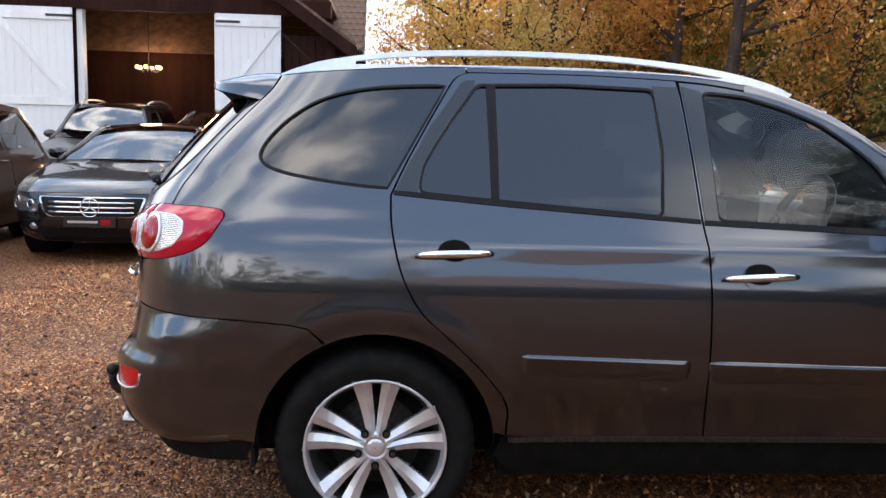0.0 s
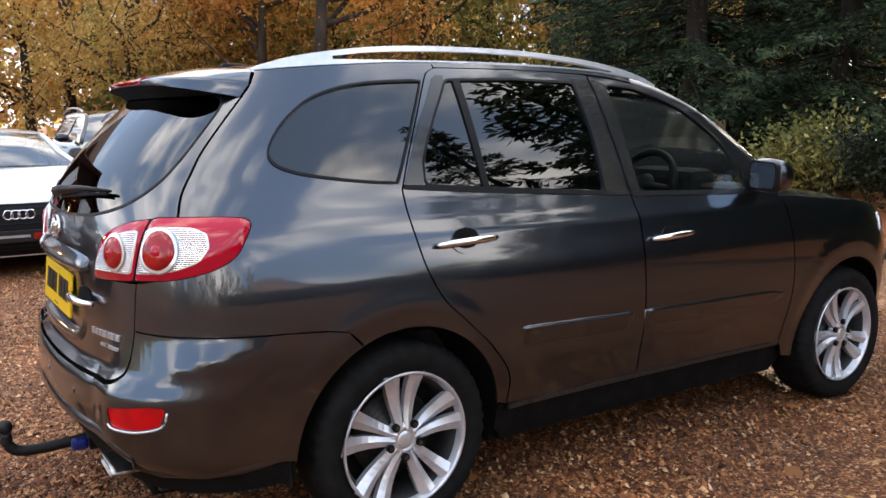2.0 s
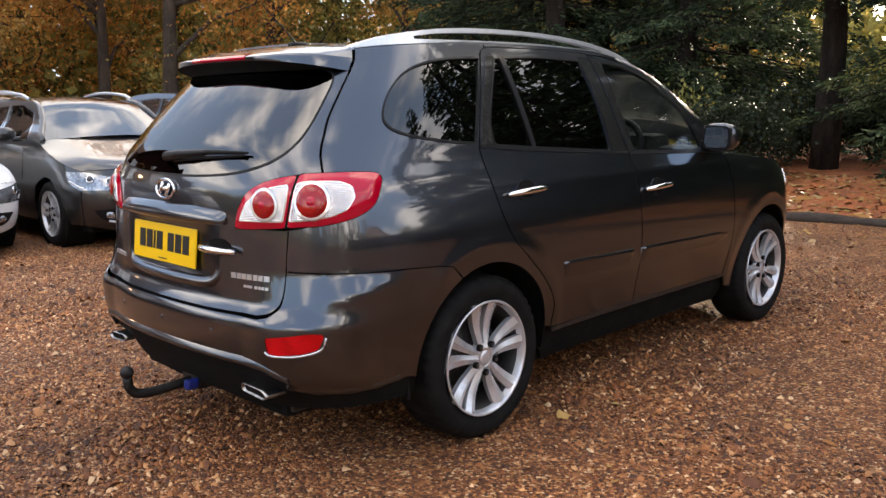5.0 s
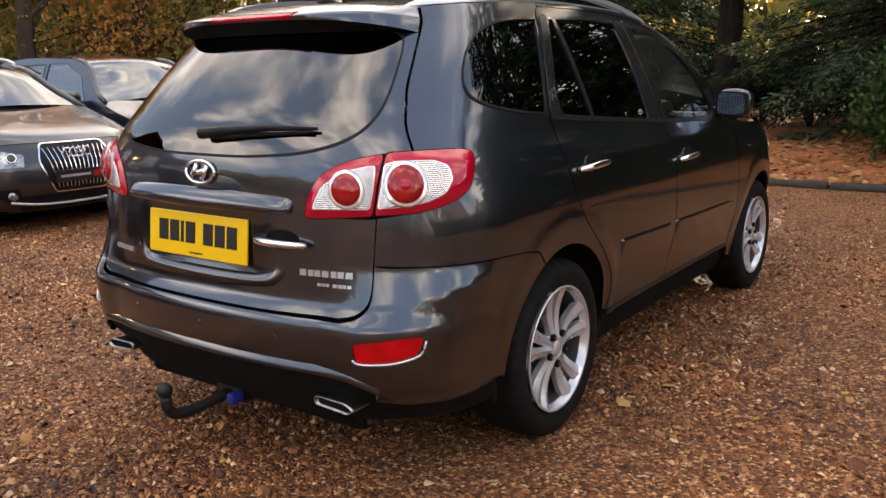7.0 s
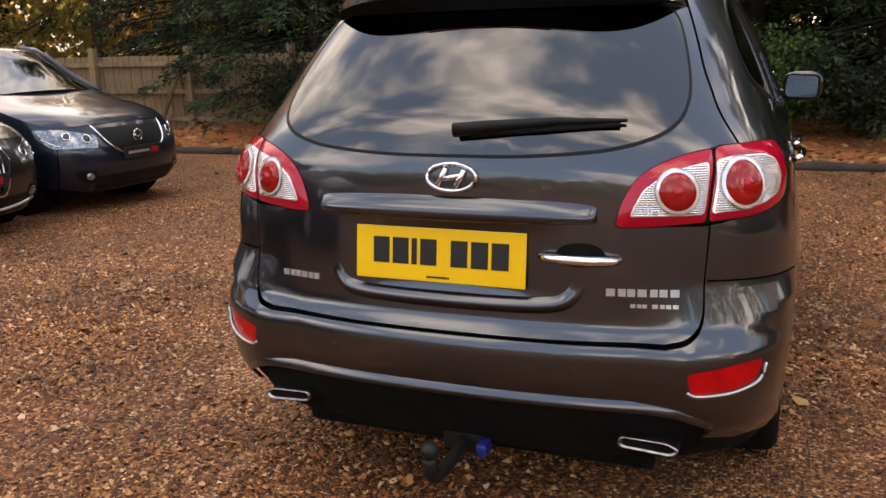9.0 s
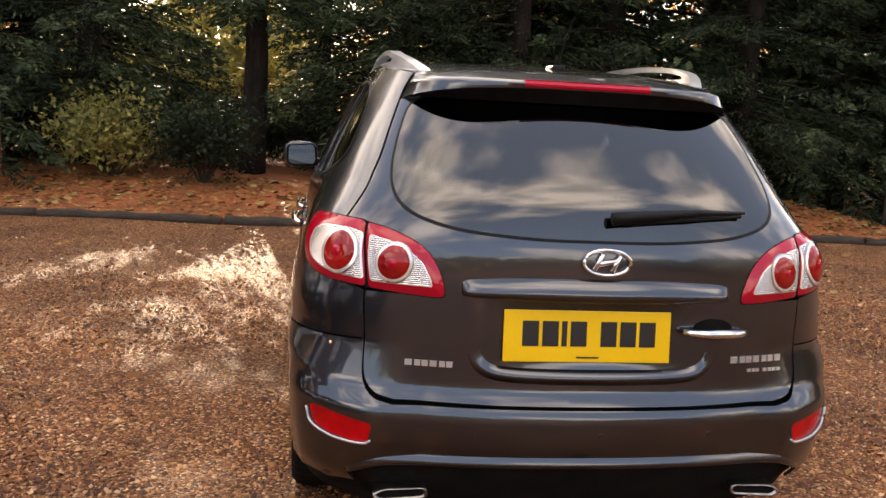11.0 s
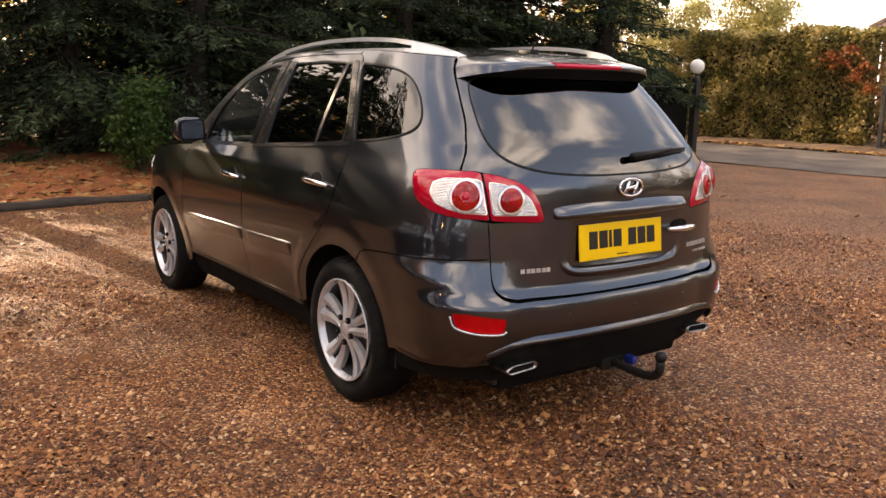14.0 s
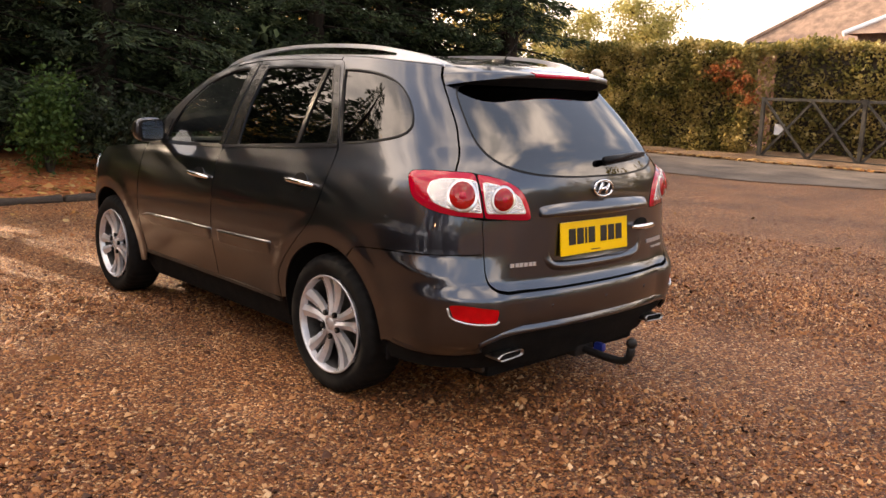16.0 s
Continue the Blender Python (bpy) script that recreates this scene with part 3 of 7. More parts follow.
def door_parts(door, nm, s):
    sx = Matrix.Diagonal((s, 1, 1, 1))

    def lay(name, outline, mat, h=.03, out=0.0, thick=.006, label="", holes=()):
        v, f = fill2d(outline, holes, h)
        vv, ff = shell(v, f, surface, out, thick, exact=True)
        if s < 0:
            vv, ff = mirrored(vv, ff)
        return mesh_object(name, vv, ff, mat, door, label)

    def strip(rows):
        """A convex moulding along the door; rows of (y, low z, high z)."""
        ry, r0, r1 = np.array(rows).T
        grid, fs, nu = [], [], 12
        yy = np.linspace(ry[0], ry[-1], 31)
        for y in yy:
            z0, z1 = np.interp(y, ry, r0), np.interp(y, ry, r1)
            ends = min(1, min(y - ry[0], ry[-1] - y) / .012 + .35)
            for k in range(nu):
                t = k / (nu - 1)
                p, n = surface(np.array([on_side(y, z0 + (z1 - z0) * t)]))
                grid.append(tuple(p[0] + n[0] * (-.004 + .015 * ends * min(1, (1 - t) / .035 + .12) * (.16 + .84 * min(1, t / .94)) * min(1, t / .03 + .3))))
        for i in range(30):
            for k in range(nu - 1):
                a = i * nu + k
                fs.append((a, a + nu, a + nu + 1, a + 1))
        fs += [tuple(range(nu)), tuple(range(30 * nu, 31 * nu))[::-1]]
        if s < 0:
            grid, fs = mirrored(grid, fs)
        mesh_object("rubbing_strip", grid, fs, PAINT_GREY, door, "raised side rubbing strip")
    rear = nm == "rear_door"
    hole = REAR_DOOR_GLASS if rear else FRONT_DOOR_GLASS
    lay("window_glass", hole, GLASS_TINT if rear else GLASS_CLEAR, .02, -.006, .004, "dark privacy glass" if rear else "clear side window glass")
    lay("window_seal", widened(hole, .010), BLACK_TRIM, .03, .0022, .006, "", [hole])
    if rear:
        lay("pillar_cover", sides([(.050, 1.25), (.128, 1.247), (.140, 1.33), (.178, 1.402), (.240, 1.497), (.328, 1.622), (.332, 1.641), (.300, 1.641), (.278, 1.628), (.168, 1.47), (.098, 1.345)]), PILLAR_FILM, .03, .003, .005, "satin black pillar cover")
        lay("pillar_cover", sides([(.992, 1.185), (1.118, 1.176), (1.098, 1.42), (1.078, 1.640), (.985, 1.643), (1.005, 1.42)]), PILLAR_FILM, .03, .003, .005, "satin black pillar cover")
        lay("quarterlight_bar", sides([(.385, 1.232), (.412, 1.229), (.405, 1.625), (.372, 1.622)]), BLACK_TRIM, .03, .002, .01)
        lay("sill_seal", sides([(.045, 1.236), (.5, 1.200), (1.122, 1.162), (1.122, 1.176), (.5, 1.216), (.15, 1.244), (.045, 1.25)]), BLACK_TRIM, .03, .005, .008)
        strip([(.498, .618, .706), (1.095, .598, .688)])
        hx, hz = .255, 1.045
    else:
        lay("pillar_cover", sides([(1.138, 1.172), (1.186, 1.170), (1.174, 1.42), (1.166, 1.628), (1.095, 1.645), (1.114, 1.42)]), PILLAR_FILM, .03, .003, .005, "satin black pillar cover")
        lay("mirror_base", sides([(1.90, 1.15), (2.06, 1.14), (2.0, 1.235), (1.93, 1.30), (1.88, 1.29)]), BLACK_TRIM, .03, .004, .006)
        lay("sill_seal", sides([(1.136, 1.158), (1.5, 1.146), (2.09, 1.126), (2.08, 1.14), (1.5, 1.162), (1.136, 1.174)]), BLACK_TRIM, .03, .005, .008)
        strip([(1.165, .596, .689), (2.02, .592, .670), (2.14, .634, .644)])
        hx, hz = 1.325, .985
        # door mirror
        c = Vector((.968, 1.898, 1.222))
        bm = bmesh.new()
        bmesh.ops.create_uvsphere(bm, u_segments=24, v_segments=14, radius=1)
        for v in bm.verts:
            x, y, z = v.co
            k = 1.0 / max(1e-6, (abs(x)**3.2 + abs(z)**3.2)**(1 / 3.2)) * math.hypot(x, z) if math.hypot(x, z) > 1e-5 else 1
            v.co = Vector((x * k * .102, (y * .12 if y > 0 else y * .03), z * k * .078))
        bmesh.ops.transform(bm, matrix=sx @ Matrix.Translation(c) @ pose(0, 0, 0, 0, 0, -14), verts=bm.verts)
        if s < 0:
            bmesh.ops.reverse_faces(bm, faces=bm.faces)
        mirror = part("door_mirror", bm, PAINT_GREY, door, "door mirror in body colour", True)
        bm = bmesh.new()
        pts = rounded([(-.082, -.056), (.082, -.060), (.086, .053), (-.074, .060)], .03)
        fc = bm.faces.new([bm.verts.new((x, -.032, z)) for x, z in pts])
        r = bmesh.ops.extrude_face_region(bm, geom=[fc])
        bmesh.ops.translate(bm, verts=[g for g in r["geom"] if isinstance(g, bmesh.types.BMVert)], vec=(0, .02, 0))
        bmesh.ops.recalc_face_normals(bm, faces=bm.faces)
        bmesh.ops.transform(bm, matrix=sx @ Matrix.Translation(c) @ pose(0, 0, 0, 0, 0, -14), verts=bm.verts)
        rim = bmesh.new()
        fc = rim.faces.new([rim.verts.new((x * 1.12, -.031, z * 1.14)) for x, z in pts])
        r = bmesh.ops.extrude_face_region(rim, geom=[fc])
        bmesh.ops.translate(rim, verts=[g for g in r["geom"] if isinstance(g, bmesh.types.BMVert)], vec=(0, .03, 0))
        bmesh.ops.recalc_face_normals(rim, faces=rim.faces)
        bmesh.ops.transform(rim, matrix=sx @ Matrix.Translation(c) @ pose(0, 0, 0, 0, 0, -14), verts=rim.verts)
        part("mirror_surround", rim, BLACK_TRIM, mirror)
        part("mirror_glass", bm, SILVERED, mirror, "silvered mirror glass")
        bm = bmesh.new()
        box(bm, (.84, 1.90, 1.155), (.98, 1.98, 1.20), .012)
        bmesh.ops.transform(bm, matrix=sx, verts=bm.verts)
        part("mirror_arm", bm, BLACK_TRIM, mirror)
    # handle: bowed chrome bar over a cup whose shade is a black oval
    cup = [(hx + .062 * math.cos(a), hz + .045 * math.sin(a)) for a in np.linspace(0, 2 * math.pi, 24, endpoint=False)]
    lay("handle_cup", sides(cup), PAINT_GREY, .015, .005, .006)
    lay("cup_shade", sides([(hx + .056 * math.cos(a), hz + .010 + .036 * math.sin(a)) for a in np.linspace(0, 2 * math.pi, 24, endpoint=False)]), UNDER, .015, .0075, .004, "black oval painting the shade behind the handle")
    pts = []
    for k in range(11):
        t = k / 10 * 2 - 1
        p, n = surface(np.array([on_side(hx + .130 * t, hz - .002 + .006 * t)]))
        pts.append(Vector(p[0]) + Vector(n[0]) * (.034 - .024 * t**4))
    bm = bmesh.new()
    tube(bm, pts, [.010 + .005 * (1 - (k / 5 - 1)**2) for k in range(11)], 10)
    bmesh.ops.transform(bm, matrix=sx, verts=bm.verts)
    if s < 0:
        bmesh.ops.reverse_faces(bm, faces=bm.faces)
    part("handle", bm, CHROME, door, "chrome door handle", True)


def at_rear(x, z, out=0.0):
    p, n = surface(np.array([on_rear(x, z)]))
    return Vector(p[0]) + Vector(n[0]) * out, Vector(n[0])


def tailgate_parts(gate):
    # bulging finisher over the plate, swept across the gate
    xs = .418 * np.sin(np.linspace(-math.pi / 2, math.pi / 2, 45))
    prof = ((1.0, -.004), (.93, .004), (.74, .016), (.56, .026), (.42, .032), (.30, .0345), (.16, .034), (.06, .030), (0, .022), (-.03, .004), (-.03, -.006))
    rows = []
    for x in xs:
        t = abs(x) / .418
        fade = math.sqrt(max(0.0, 1 - t**24))
        top, low = 1.044 - .014 * t**3, .976 + .002 * t
        mid = low + (top - low) * .45
        rows.append([at_rear(x, mid + (low + (top - low) * k - mid) * (.66 + .34 * fade), .80 * o * (fade if o > 0 else 1) - .002 * (1 - fade))[0] for k, o in prof])
    n = len(prof)
    faces = [(i * n + k, i * n + k + 1, (i + 1) * n + k + 1, (i + 1) * n + k) for i in range(len(xs) - 1) for k in range(n - 1)]
    mesh_object("finisher", [tuple(p) for r in rows for p in r], faces, PAINT_GREY, gate, "bulging finisher bar over the plate")
    # pressed ledge under the plate
    line = bend([(-.378, .812), (-.355, .772), (-.30, .747), (-.15, .739), (.15, .739), (.30, .747), (.355, .772), (.378, .812)], 7)
    prof = ((.030, -.004), (.024, .0015), (.013, .010), (.005, .0145), (-.001, .0155), (-.007, .013), (-.016, .005), (-.024, -.004))
    rows = []
    for i, (x, z) in enumerate(line):
        (xa, za), (xb, zb) = line[max(0, i - 1)], line[min(len(line) - 1, i + 1)]
        d = math.hypot(xb - xa, zb - za)
        ux, uz = -(zb - za) / d, (xb - xa) / d
        fade = math.sin(min(1, min(i, len(line) - 1 - i) / 15) * math.pi / 2)**2
        rows.append([at_rear(x + ux * k, z + uz * k, o * fade if o > 0 else o)[0] for k, o in prof])
    n = len(prof)
    faces = [(i * n + k, i * n + k + 1, (i + 1) * n + k + 1, (i + 1) * n + k) for i in range(len(line) - 1) for k in range(n - 1)]
    mesh_object("plate_ledge", [tuple(p) for r in rows for p in r], faces, PAINT_GREY, gate, "pressed ledge under the plate")
    # yellow plate with dark bars
    yb = at_rear(0, .868, .004)[0].y
    bm = bmesh.new()
    box(bm, (-.26, -.004, -.078), (.26, .004, .078), .003)
    bmesh.ops.transform(bm, matrix=Matrix.Translation((-.03, yb - .008, .868)) @ pose(0, 0, 0, -6), verts=bm.verts)
    plate = part("number_plate", bm, PLATE_YELLOW, gate, "yellow rear number plate")
    for x, w in ((-.178, .05), (-.117, .05), (-.074, .016), (-.03, .05), (.064, .05), (.125, .05), (.186, .05)):
        bm = bmesh.new()
        box(bm, (x - w / 2, -.0062, -.030), (x + w / 2, -.0035, .046))
        bmesh.ops.transform(bm, matrix=Matrix.Translation((-.03, yb - .008, .868)) @ pose(0, 0, 0, -6), verts=bm.verts)
        part("plate_bar", bm, PLATE_BLACK, plate)
    bm = bmesh.new()
    box(bm, (-.035, -.0055, -.066), (.035, -.0035, -.061))
    bmesh.ops.transform(bm, matrix=Matrix.Translation((-.03, yb - .008, .868)) @ pose(0, 0, 0, -6), verts=bm.verts)
    part("maker_line", bm, PLATE_BLACK, plate)
    # handle beside the plate; a black oval paints the shade of its cup
    v, f = fill2d([on_rear(.375 + .066 * math.cos(a), .892 + .033 * math.sin(a)) for a in np.linspace(0, 2 * math.pi, 24, endpoint=False)], (), .015)
    mesh_object("handle_cup", *shell(v, f, surface, .005, .006, exact=True), UNDER, gate)
    bm = bmesh.new()
    pts = [at_rear(.375 + .105 * t, .884 - .002 * t, .036 - .02 * t**4)[0] for t in np.linspace(-1, 1, 11)]
    tube(bm, pts, [.010 + .005 * (1 - (k / 5 - 1)**2) for k in range(11)], 10)
    part("handle", bm, CHROME, gate, "chrome tailgate handle", True)
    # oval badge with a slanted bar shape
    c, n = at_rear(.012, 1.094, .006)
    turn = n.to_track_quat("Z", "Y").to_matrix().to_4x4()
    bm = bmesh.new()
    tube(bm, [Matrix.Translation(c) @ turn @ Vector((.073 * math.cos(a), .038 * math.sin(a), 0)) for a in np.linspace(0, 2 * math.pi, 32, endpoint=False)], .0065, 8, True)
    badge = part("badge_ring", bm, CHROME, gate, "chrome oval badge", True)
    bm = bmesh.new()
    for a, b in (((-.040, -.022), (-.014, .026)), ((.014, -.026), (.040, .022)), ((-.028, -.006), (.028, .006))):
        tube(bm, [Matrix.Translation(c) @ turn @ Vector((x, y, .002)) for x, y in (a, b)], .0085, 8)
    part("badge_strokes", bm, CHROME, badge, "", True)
    # chrome lettering as bars of its size
    for x0, x1, z, hgt in ((-.575, -.43, .770, .026), (.445, .635, .793, .030), (.51, .555, .757, .014), (.565, .632, .757, .016)):
        k = max(2, int((x1 - x0) / (hgt * .85)))
        w = (x1 - x0) / k
        for i in range(k):
            p, nn = at_rear(x0 + w * (i + .5), z, .003)
            m = Matrix.Translation(p) @ nn.to_track_quat("Z", "Y").to_matrix().to_4x4()
            part("badge_bar", box(bmesh.new(), (-w * (.46, .30, .44)[i % 3], -hgt * .33, -.002), (w * (.42, .44, .34)[i % 3], hgt * .33, .003), 0, m), RAIL_SILVER, gate, "small chrome lettering bar")
    # wiper
    bm = bmesh.new()
    tube(bm, [at_rear(x, z, o)[0] for x, z, o in ((.02, 1.214, .03), (.12, 1.222, .035), (.30, 1.236, .028), (.475, 1.240, .015))], [.020, .017, .011, .005], 8)
    part("wiper_arm", bm, BLACK_TRIM, gate, "black rear wiper", True)
    bm = bmesh.new()
    tube(bm, [at_rear(x, z, .012)[0] for x, z in ((.06, 1.205), (.26, 1.220), (.46, 1.232))], .007, 6)
    part("wiper_blade", bm, BLACK_TRIM, gate, "", True)


def lamps(car):
    for s in (1, -1):
        for nm, outline in (("outer_lamp", LAMP_OUTER), ("inner_lamp", LAMP_INNER)):
            o = np.array(outline)
            v, f = fill2d(rounded([tuple(a) for a in o], .012), (), .012)

            def dome(uv, o=o):
                p, n = surface(uv)
                edge = densify(o, .003)
                d = np.array([np.min(np.linalg.norm(edge - a, axis=1)) for a in uv])
                return p + n * (.002 + .014 * np.sin(np.clip(d / .05, 0, 1) * math.pi / 2))[:, None], n
            vv, ff = shell(v, f, dome, 0, .025)
            if s < 0:
                vv, ff = mirrored(vv, ff)
            body = mesh_object(nm, vv, ff, LAMP_RED, car, "red and clear rear lamp cluster")
            outer = nm == "outer_lamp"
            gv, gf = fill2d([tuple(a) for a in o.mean(0) + (o - o.mean(0)) * 1.035], [[tuple(a) for a in o]], .02)
            gv, gf = shell(gv, gf, surface, .0015, .01, exact=True)
            if s < 0:
                gv, gf = mirrored(gv, gf)
            mesh_object("lamp_gasket", gv, gf, UNDER, body)
            if outer:
                inner = rears([(LAMP_SPLIT + .010, 1.006), (LAMP_SPLIT + .017, 1.08), (LAMP_SPLIT + .012, 1.140)]) + sides([(-.765, 1.146), (-.69, 1.143), (-.655, 1.126), (-.655, 1.088), (-.690, 1.045), (-.74, 1.024), (-.79, 1.012)])
            else:
                inner = rears([(LAMP_SPLIT - .009, 1.004), (LAMP_SPLIT - .002, 1.08), (LAMP_SPLIT - .007, 1.136), (.625, 1.124), (.570, 1.102), (.530, 1.070), (.505, 1.02), (.500, 1.000)])

            def lay(name, ol, mat, lift, label="", par=body):
                v2, f2 = fill2d(ol, (), .012)

                def pl(uv):
                    p, n = dome(uv)
                    return p + n * lift, n
                a, b = shell(v2, f2, pl, 0, .006)
                if s < 0:
                    a, b = mirrored(a, b)
                return mesh_object(name, a, b, mat, par, label)
            lay("lens_border", rounded([tuple(a) for a in inner], .012), LAMP_RING, .0018)
            mid = np.array(inner).mean(0)
            lay("clear_lens", rounded([tuple(mid + (np.array(a) - mid) * .95) for a in inner], .012), LAMP_CLEAR, .0032, "clear ribbed lens")
            cx = on_rear(.770 if outer else .612, 1.07)[0]
            cz = 1.078 if outer else 1.064
            rr = .064 if outer else .056
            ring = [(cx + rr * math.cos(a), cz + rr * math.sin(a)) for a in np.linspace(0, 2 * math.pi, 32, endpoint=False)]
            # slightly wider grey ring draws a shadow line round the bright one
            lay("ring_shadow_gap", [(cx + rr * 1.06 * math.cos(a), cz + rr * 1.06 * math.sin(a)) for a in np.linspace(0, 2 * math.pi, 32, endpoint=False)], EXHAUST, .0042)
            lay("lens_ring", ring, LAMP_RING, .0058)
            for nm2, share, mat, rise, lab in (("red_lens", .86, LAMP_DEEP, .007, "round red lens"), ("bulb_window", .36, LAMP_RED, .0105, "brighter middle of the lens")):
                rd = rr * share
                v2, f2 = fill2d([(cx + rd * math.cos(a), cz + rd * math.sin(a)) for a in np.linspace(0, 2 * math.pi, 32, endpoint=False)], (), .008)

                def bowl(uv, rd=rd, rise=rise):
                    p, n = dome(uv)
                    d = np.clip(np.hypot(uv[:, 0] - cx, uv[:, 1] - cz) / rd, 0, 1)
                    return p + n * (rise + .010 * np.sqrt(1 - d * d))[:, None], n
                a2, b2 = shell(v2, f2, bowl, 0, .006)
                if s < 0:
                    a2, b2 = mirrored(a2, b2)
                mesh_object(nm2, a2, b2, mat, body, lab)


def spoiler_roof(car):
    # roof skin between the side edges
    ys = np.concatenate([np.linspace(-.368, -.2, 6), np.linspace(-.1, 1.36, 22)])
    verts, faces = [], []
    n = 21

    def roof_row(y, t):
        z = float(EDGE_Z(y))
        xe = float(surface(np.array([on_side(y, z)]))[0][0, 0]) - .004
        return (t * xe, y, z + .002 + .030 * (1 - abs(t)**2.4))
    for y in ys:
        verts += [roof_row(y, k / (n - 1) * 2 - 1) for k in range(n)]
    for i in range(len(ys) - 1):
        for k in range(n - 1):
            a = i * n + k
            faces.append((a, a + 1, a + n + 1, a + n))
    mesh_object("roof", verts, faces, PAINT_GREY, car)
    # spoiler: top skin that runs out to a thin lip, and a hollow dark underside
    n, m = 41, 9

    def lip(t):
        return Vector((.612 * t, -.672 + .215 * abs(t)**4.5, 1.618 + .004 * abs(t)**3))

    def seam(z, y):
        return Vector(surface(np.array([on_side(y, z)]))[0][0])
    end_lip, end_low = seam(1.602, -.401), seam(1.553, -.439)
    verts, faces, low, lfaces = [], [], [], []
    for k in range(n):
        t = k / (n - 1) * 2 - 1
        side, w = (1 if t > 0 else -1), abs(t)**7
        turn = Matrix.Diagonal((side, 1, 1))
        a, b = Vector(roof_row(-.377, t)), lip(t)
        b = b + turn @ ((end_lip - lip(1)) * w)
        d = .016 + .040 * abs(t)**3
        c = Vector((b.x, b.y + .001, b.z - d))
        c = c + turn @ ((end_low - (end_lip + Vector((0, .001, -.056)))) * w)
        for j in range(m):
            u = j / (m - 1)
            p = a.lerp(b, u)
            p.z += .012 * math.sin(math.pi * u) * (1 - abs(t)**5)
            verts.append(tuple(p))
        verts += [(b.x, b.y - .003 * (1 - w), b.z - .004), tuple(c)]
        back, _ = at_rear(min(abs(c.x), .58), 1.553, .006 * (1 - w))
        back.x *= side
        back = back.lerp(c, w)
        low += [tuple(c), tuple(c.lerp(back, .5) + Vector((0, 0, .004 * (1 - t**4)))), tuple(back)]
    w = m + 2
    for k in range(n - 1):
        for j in range(w - 1):
            a = k * w + j
            faces.append((a, a + 1, a + w + 1, a + w))
        for j in range(2):
            a = k * 3 + j
            lfaces.append((a, a + 1, a + 4, a + 3))
    sp = mesh_object("spoiler", verts, faces, PAINT_GREY, car, "roof spoiler in body colour")
    md = sp.modifiers.new("edge", "EDGE_SPLIT")
    md.split_angle = radians(50)
    mesh_object("spoiler_underside", low, lfaces, UNDER, sp, "black hollow underside")
    bm = bmesh.new()
    rows = []
    for x in np.linspace(-.21, .21, 13):
        p = lip(x / .618)
        rows.append([bm.verts.new(p + Vector((0, dy, dz))) for dy, dz in ((-.001, -.013), (-.005, -.009), (-.0055, -.002), (.004, .0065), (.030, .0125), (.031, .0))])
    for a, b in zip(rows, rows[1:]):
        for k in range(5):
            bm.faces.new((a[k], b[k], b[k + 1], a[k + 1]))
    bm.faces.new(rows[0])
    bm.faces.new(rows[-1][::-1])
    part("brake_light", bm, LAMP_RED, sp, "red high brake light")
    bm = bmesh.new()
    tube(bm, [(.0, -.26, 1.685), (.0, -.285, 1.715), (.0, -.44, 1.855)], [.010, .0032, .0018], 6)
    box(bm, (-.025, -.30, 1.675), (.025, -.20, 1.703), .01)
    part("roof_aerial", bm, BLACK_TRIM, car, "short black roof aerial", True)


def rails(car):
    top = bend([(-.375, 1.652), (-.31, 1.676), (-.18, 1.708), (.10, 1.744), (.45, 1.757), (.80, 1.753), (1.12, 1.730), (1.33, 1.698), (1.46, 1.664), (1.535, 1.632)], 5)
    gap_top = bend([(-.10, 1.702), (.10, 1.724), (.45, 1.738), (.80, 1.734), (1.08, 1.713), (1.27, 1.685)], 5)
    gap_low = bend([(1.27, 1.678), (1.1, 1.692), (.7, 1.702), (.27, 1.698), (-.10, 1.690)], 5)
    base = [(1.51, 1.612), (1.35, 1.650), (1.1, 1.675), (.7, 1.685), (.27, 1.682), (-.15, 1.655), (-.375, 1.640)]
    outline = [tuple(p) for p in base[::-1]] + [tuple(p) for p in top[::-1]]
    v, f = fill2d(outline, [gap_top + gap_low[1:]], .03)
    for s in (1, -1):
        def xmid(y, z):
            return .585 - .02 * ((y - .6) / 1.0)**2 - .30 * (z - 1.70) - .09 * max(0, (-.02 - y) / .36)**2
        vv, fs = [], []
        half = .021
        for sg in (1, -1):
            for y, z in v:
                vv.append((s * (xmid(y, z) + sg * half), y, z))
        nv = len(v)
        fs = [tuple(int(i) for i in t) for t in f] + [tuple(int(i) + nv for i in t[::-1]) for t in f]
        cnt = {(t[i], t[(i + 1) % 3]) for t in fs[:len(f)] for i in range(3)}
        fs += [(b, a, a + nv, b + nv) for a, b in cnt if (b, a) not in cnt]
        if s < 0:
            fs = [t[::-1] for t in fs]
        r = mesh_object("roof_rail", vv, fs, RAIL_SILVER, car, "satin silver roof rail", smooth=False)
        md = r.modifiers.new("soft", "BEVEL")
        md.width, md.segments, md.limit_method, md.angle_limit = .007, 2, "ANGLE", radians(50)


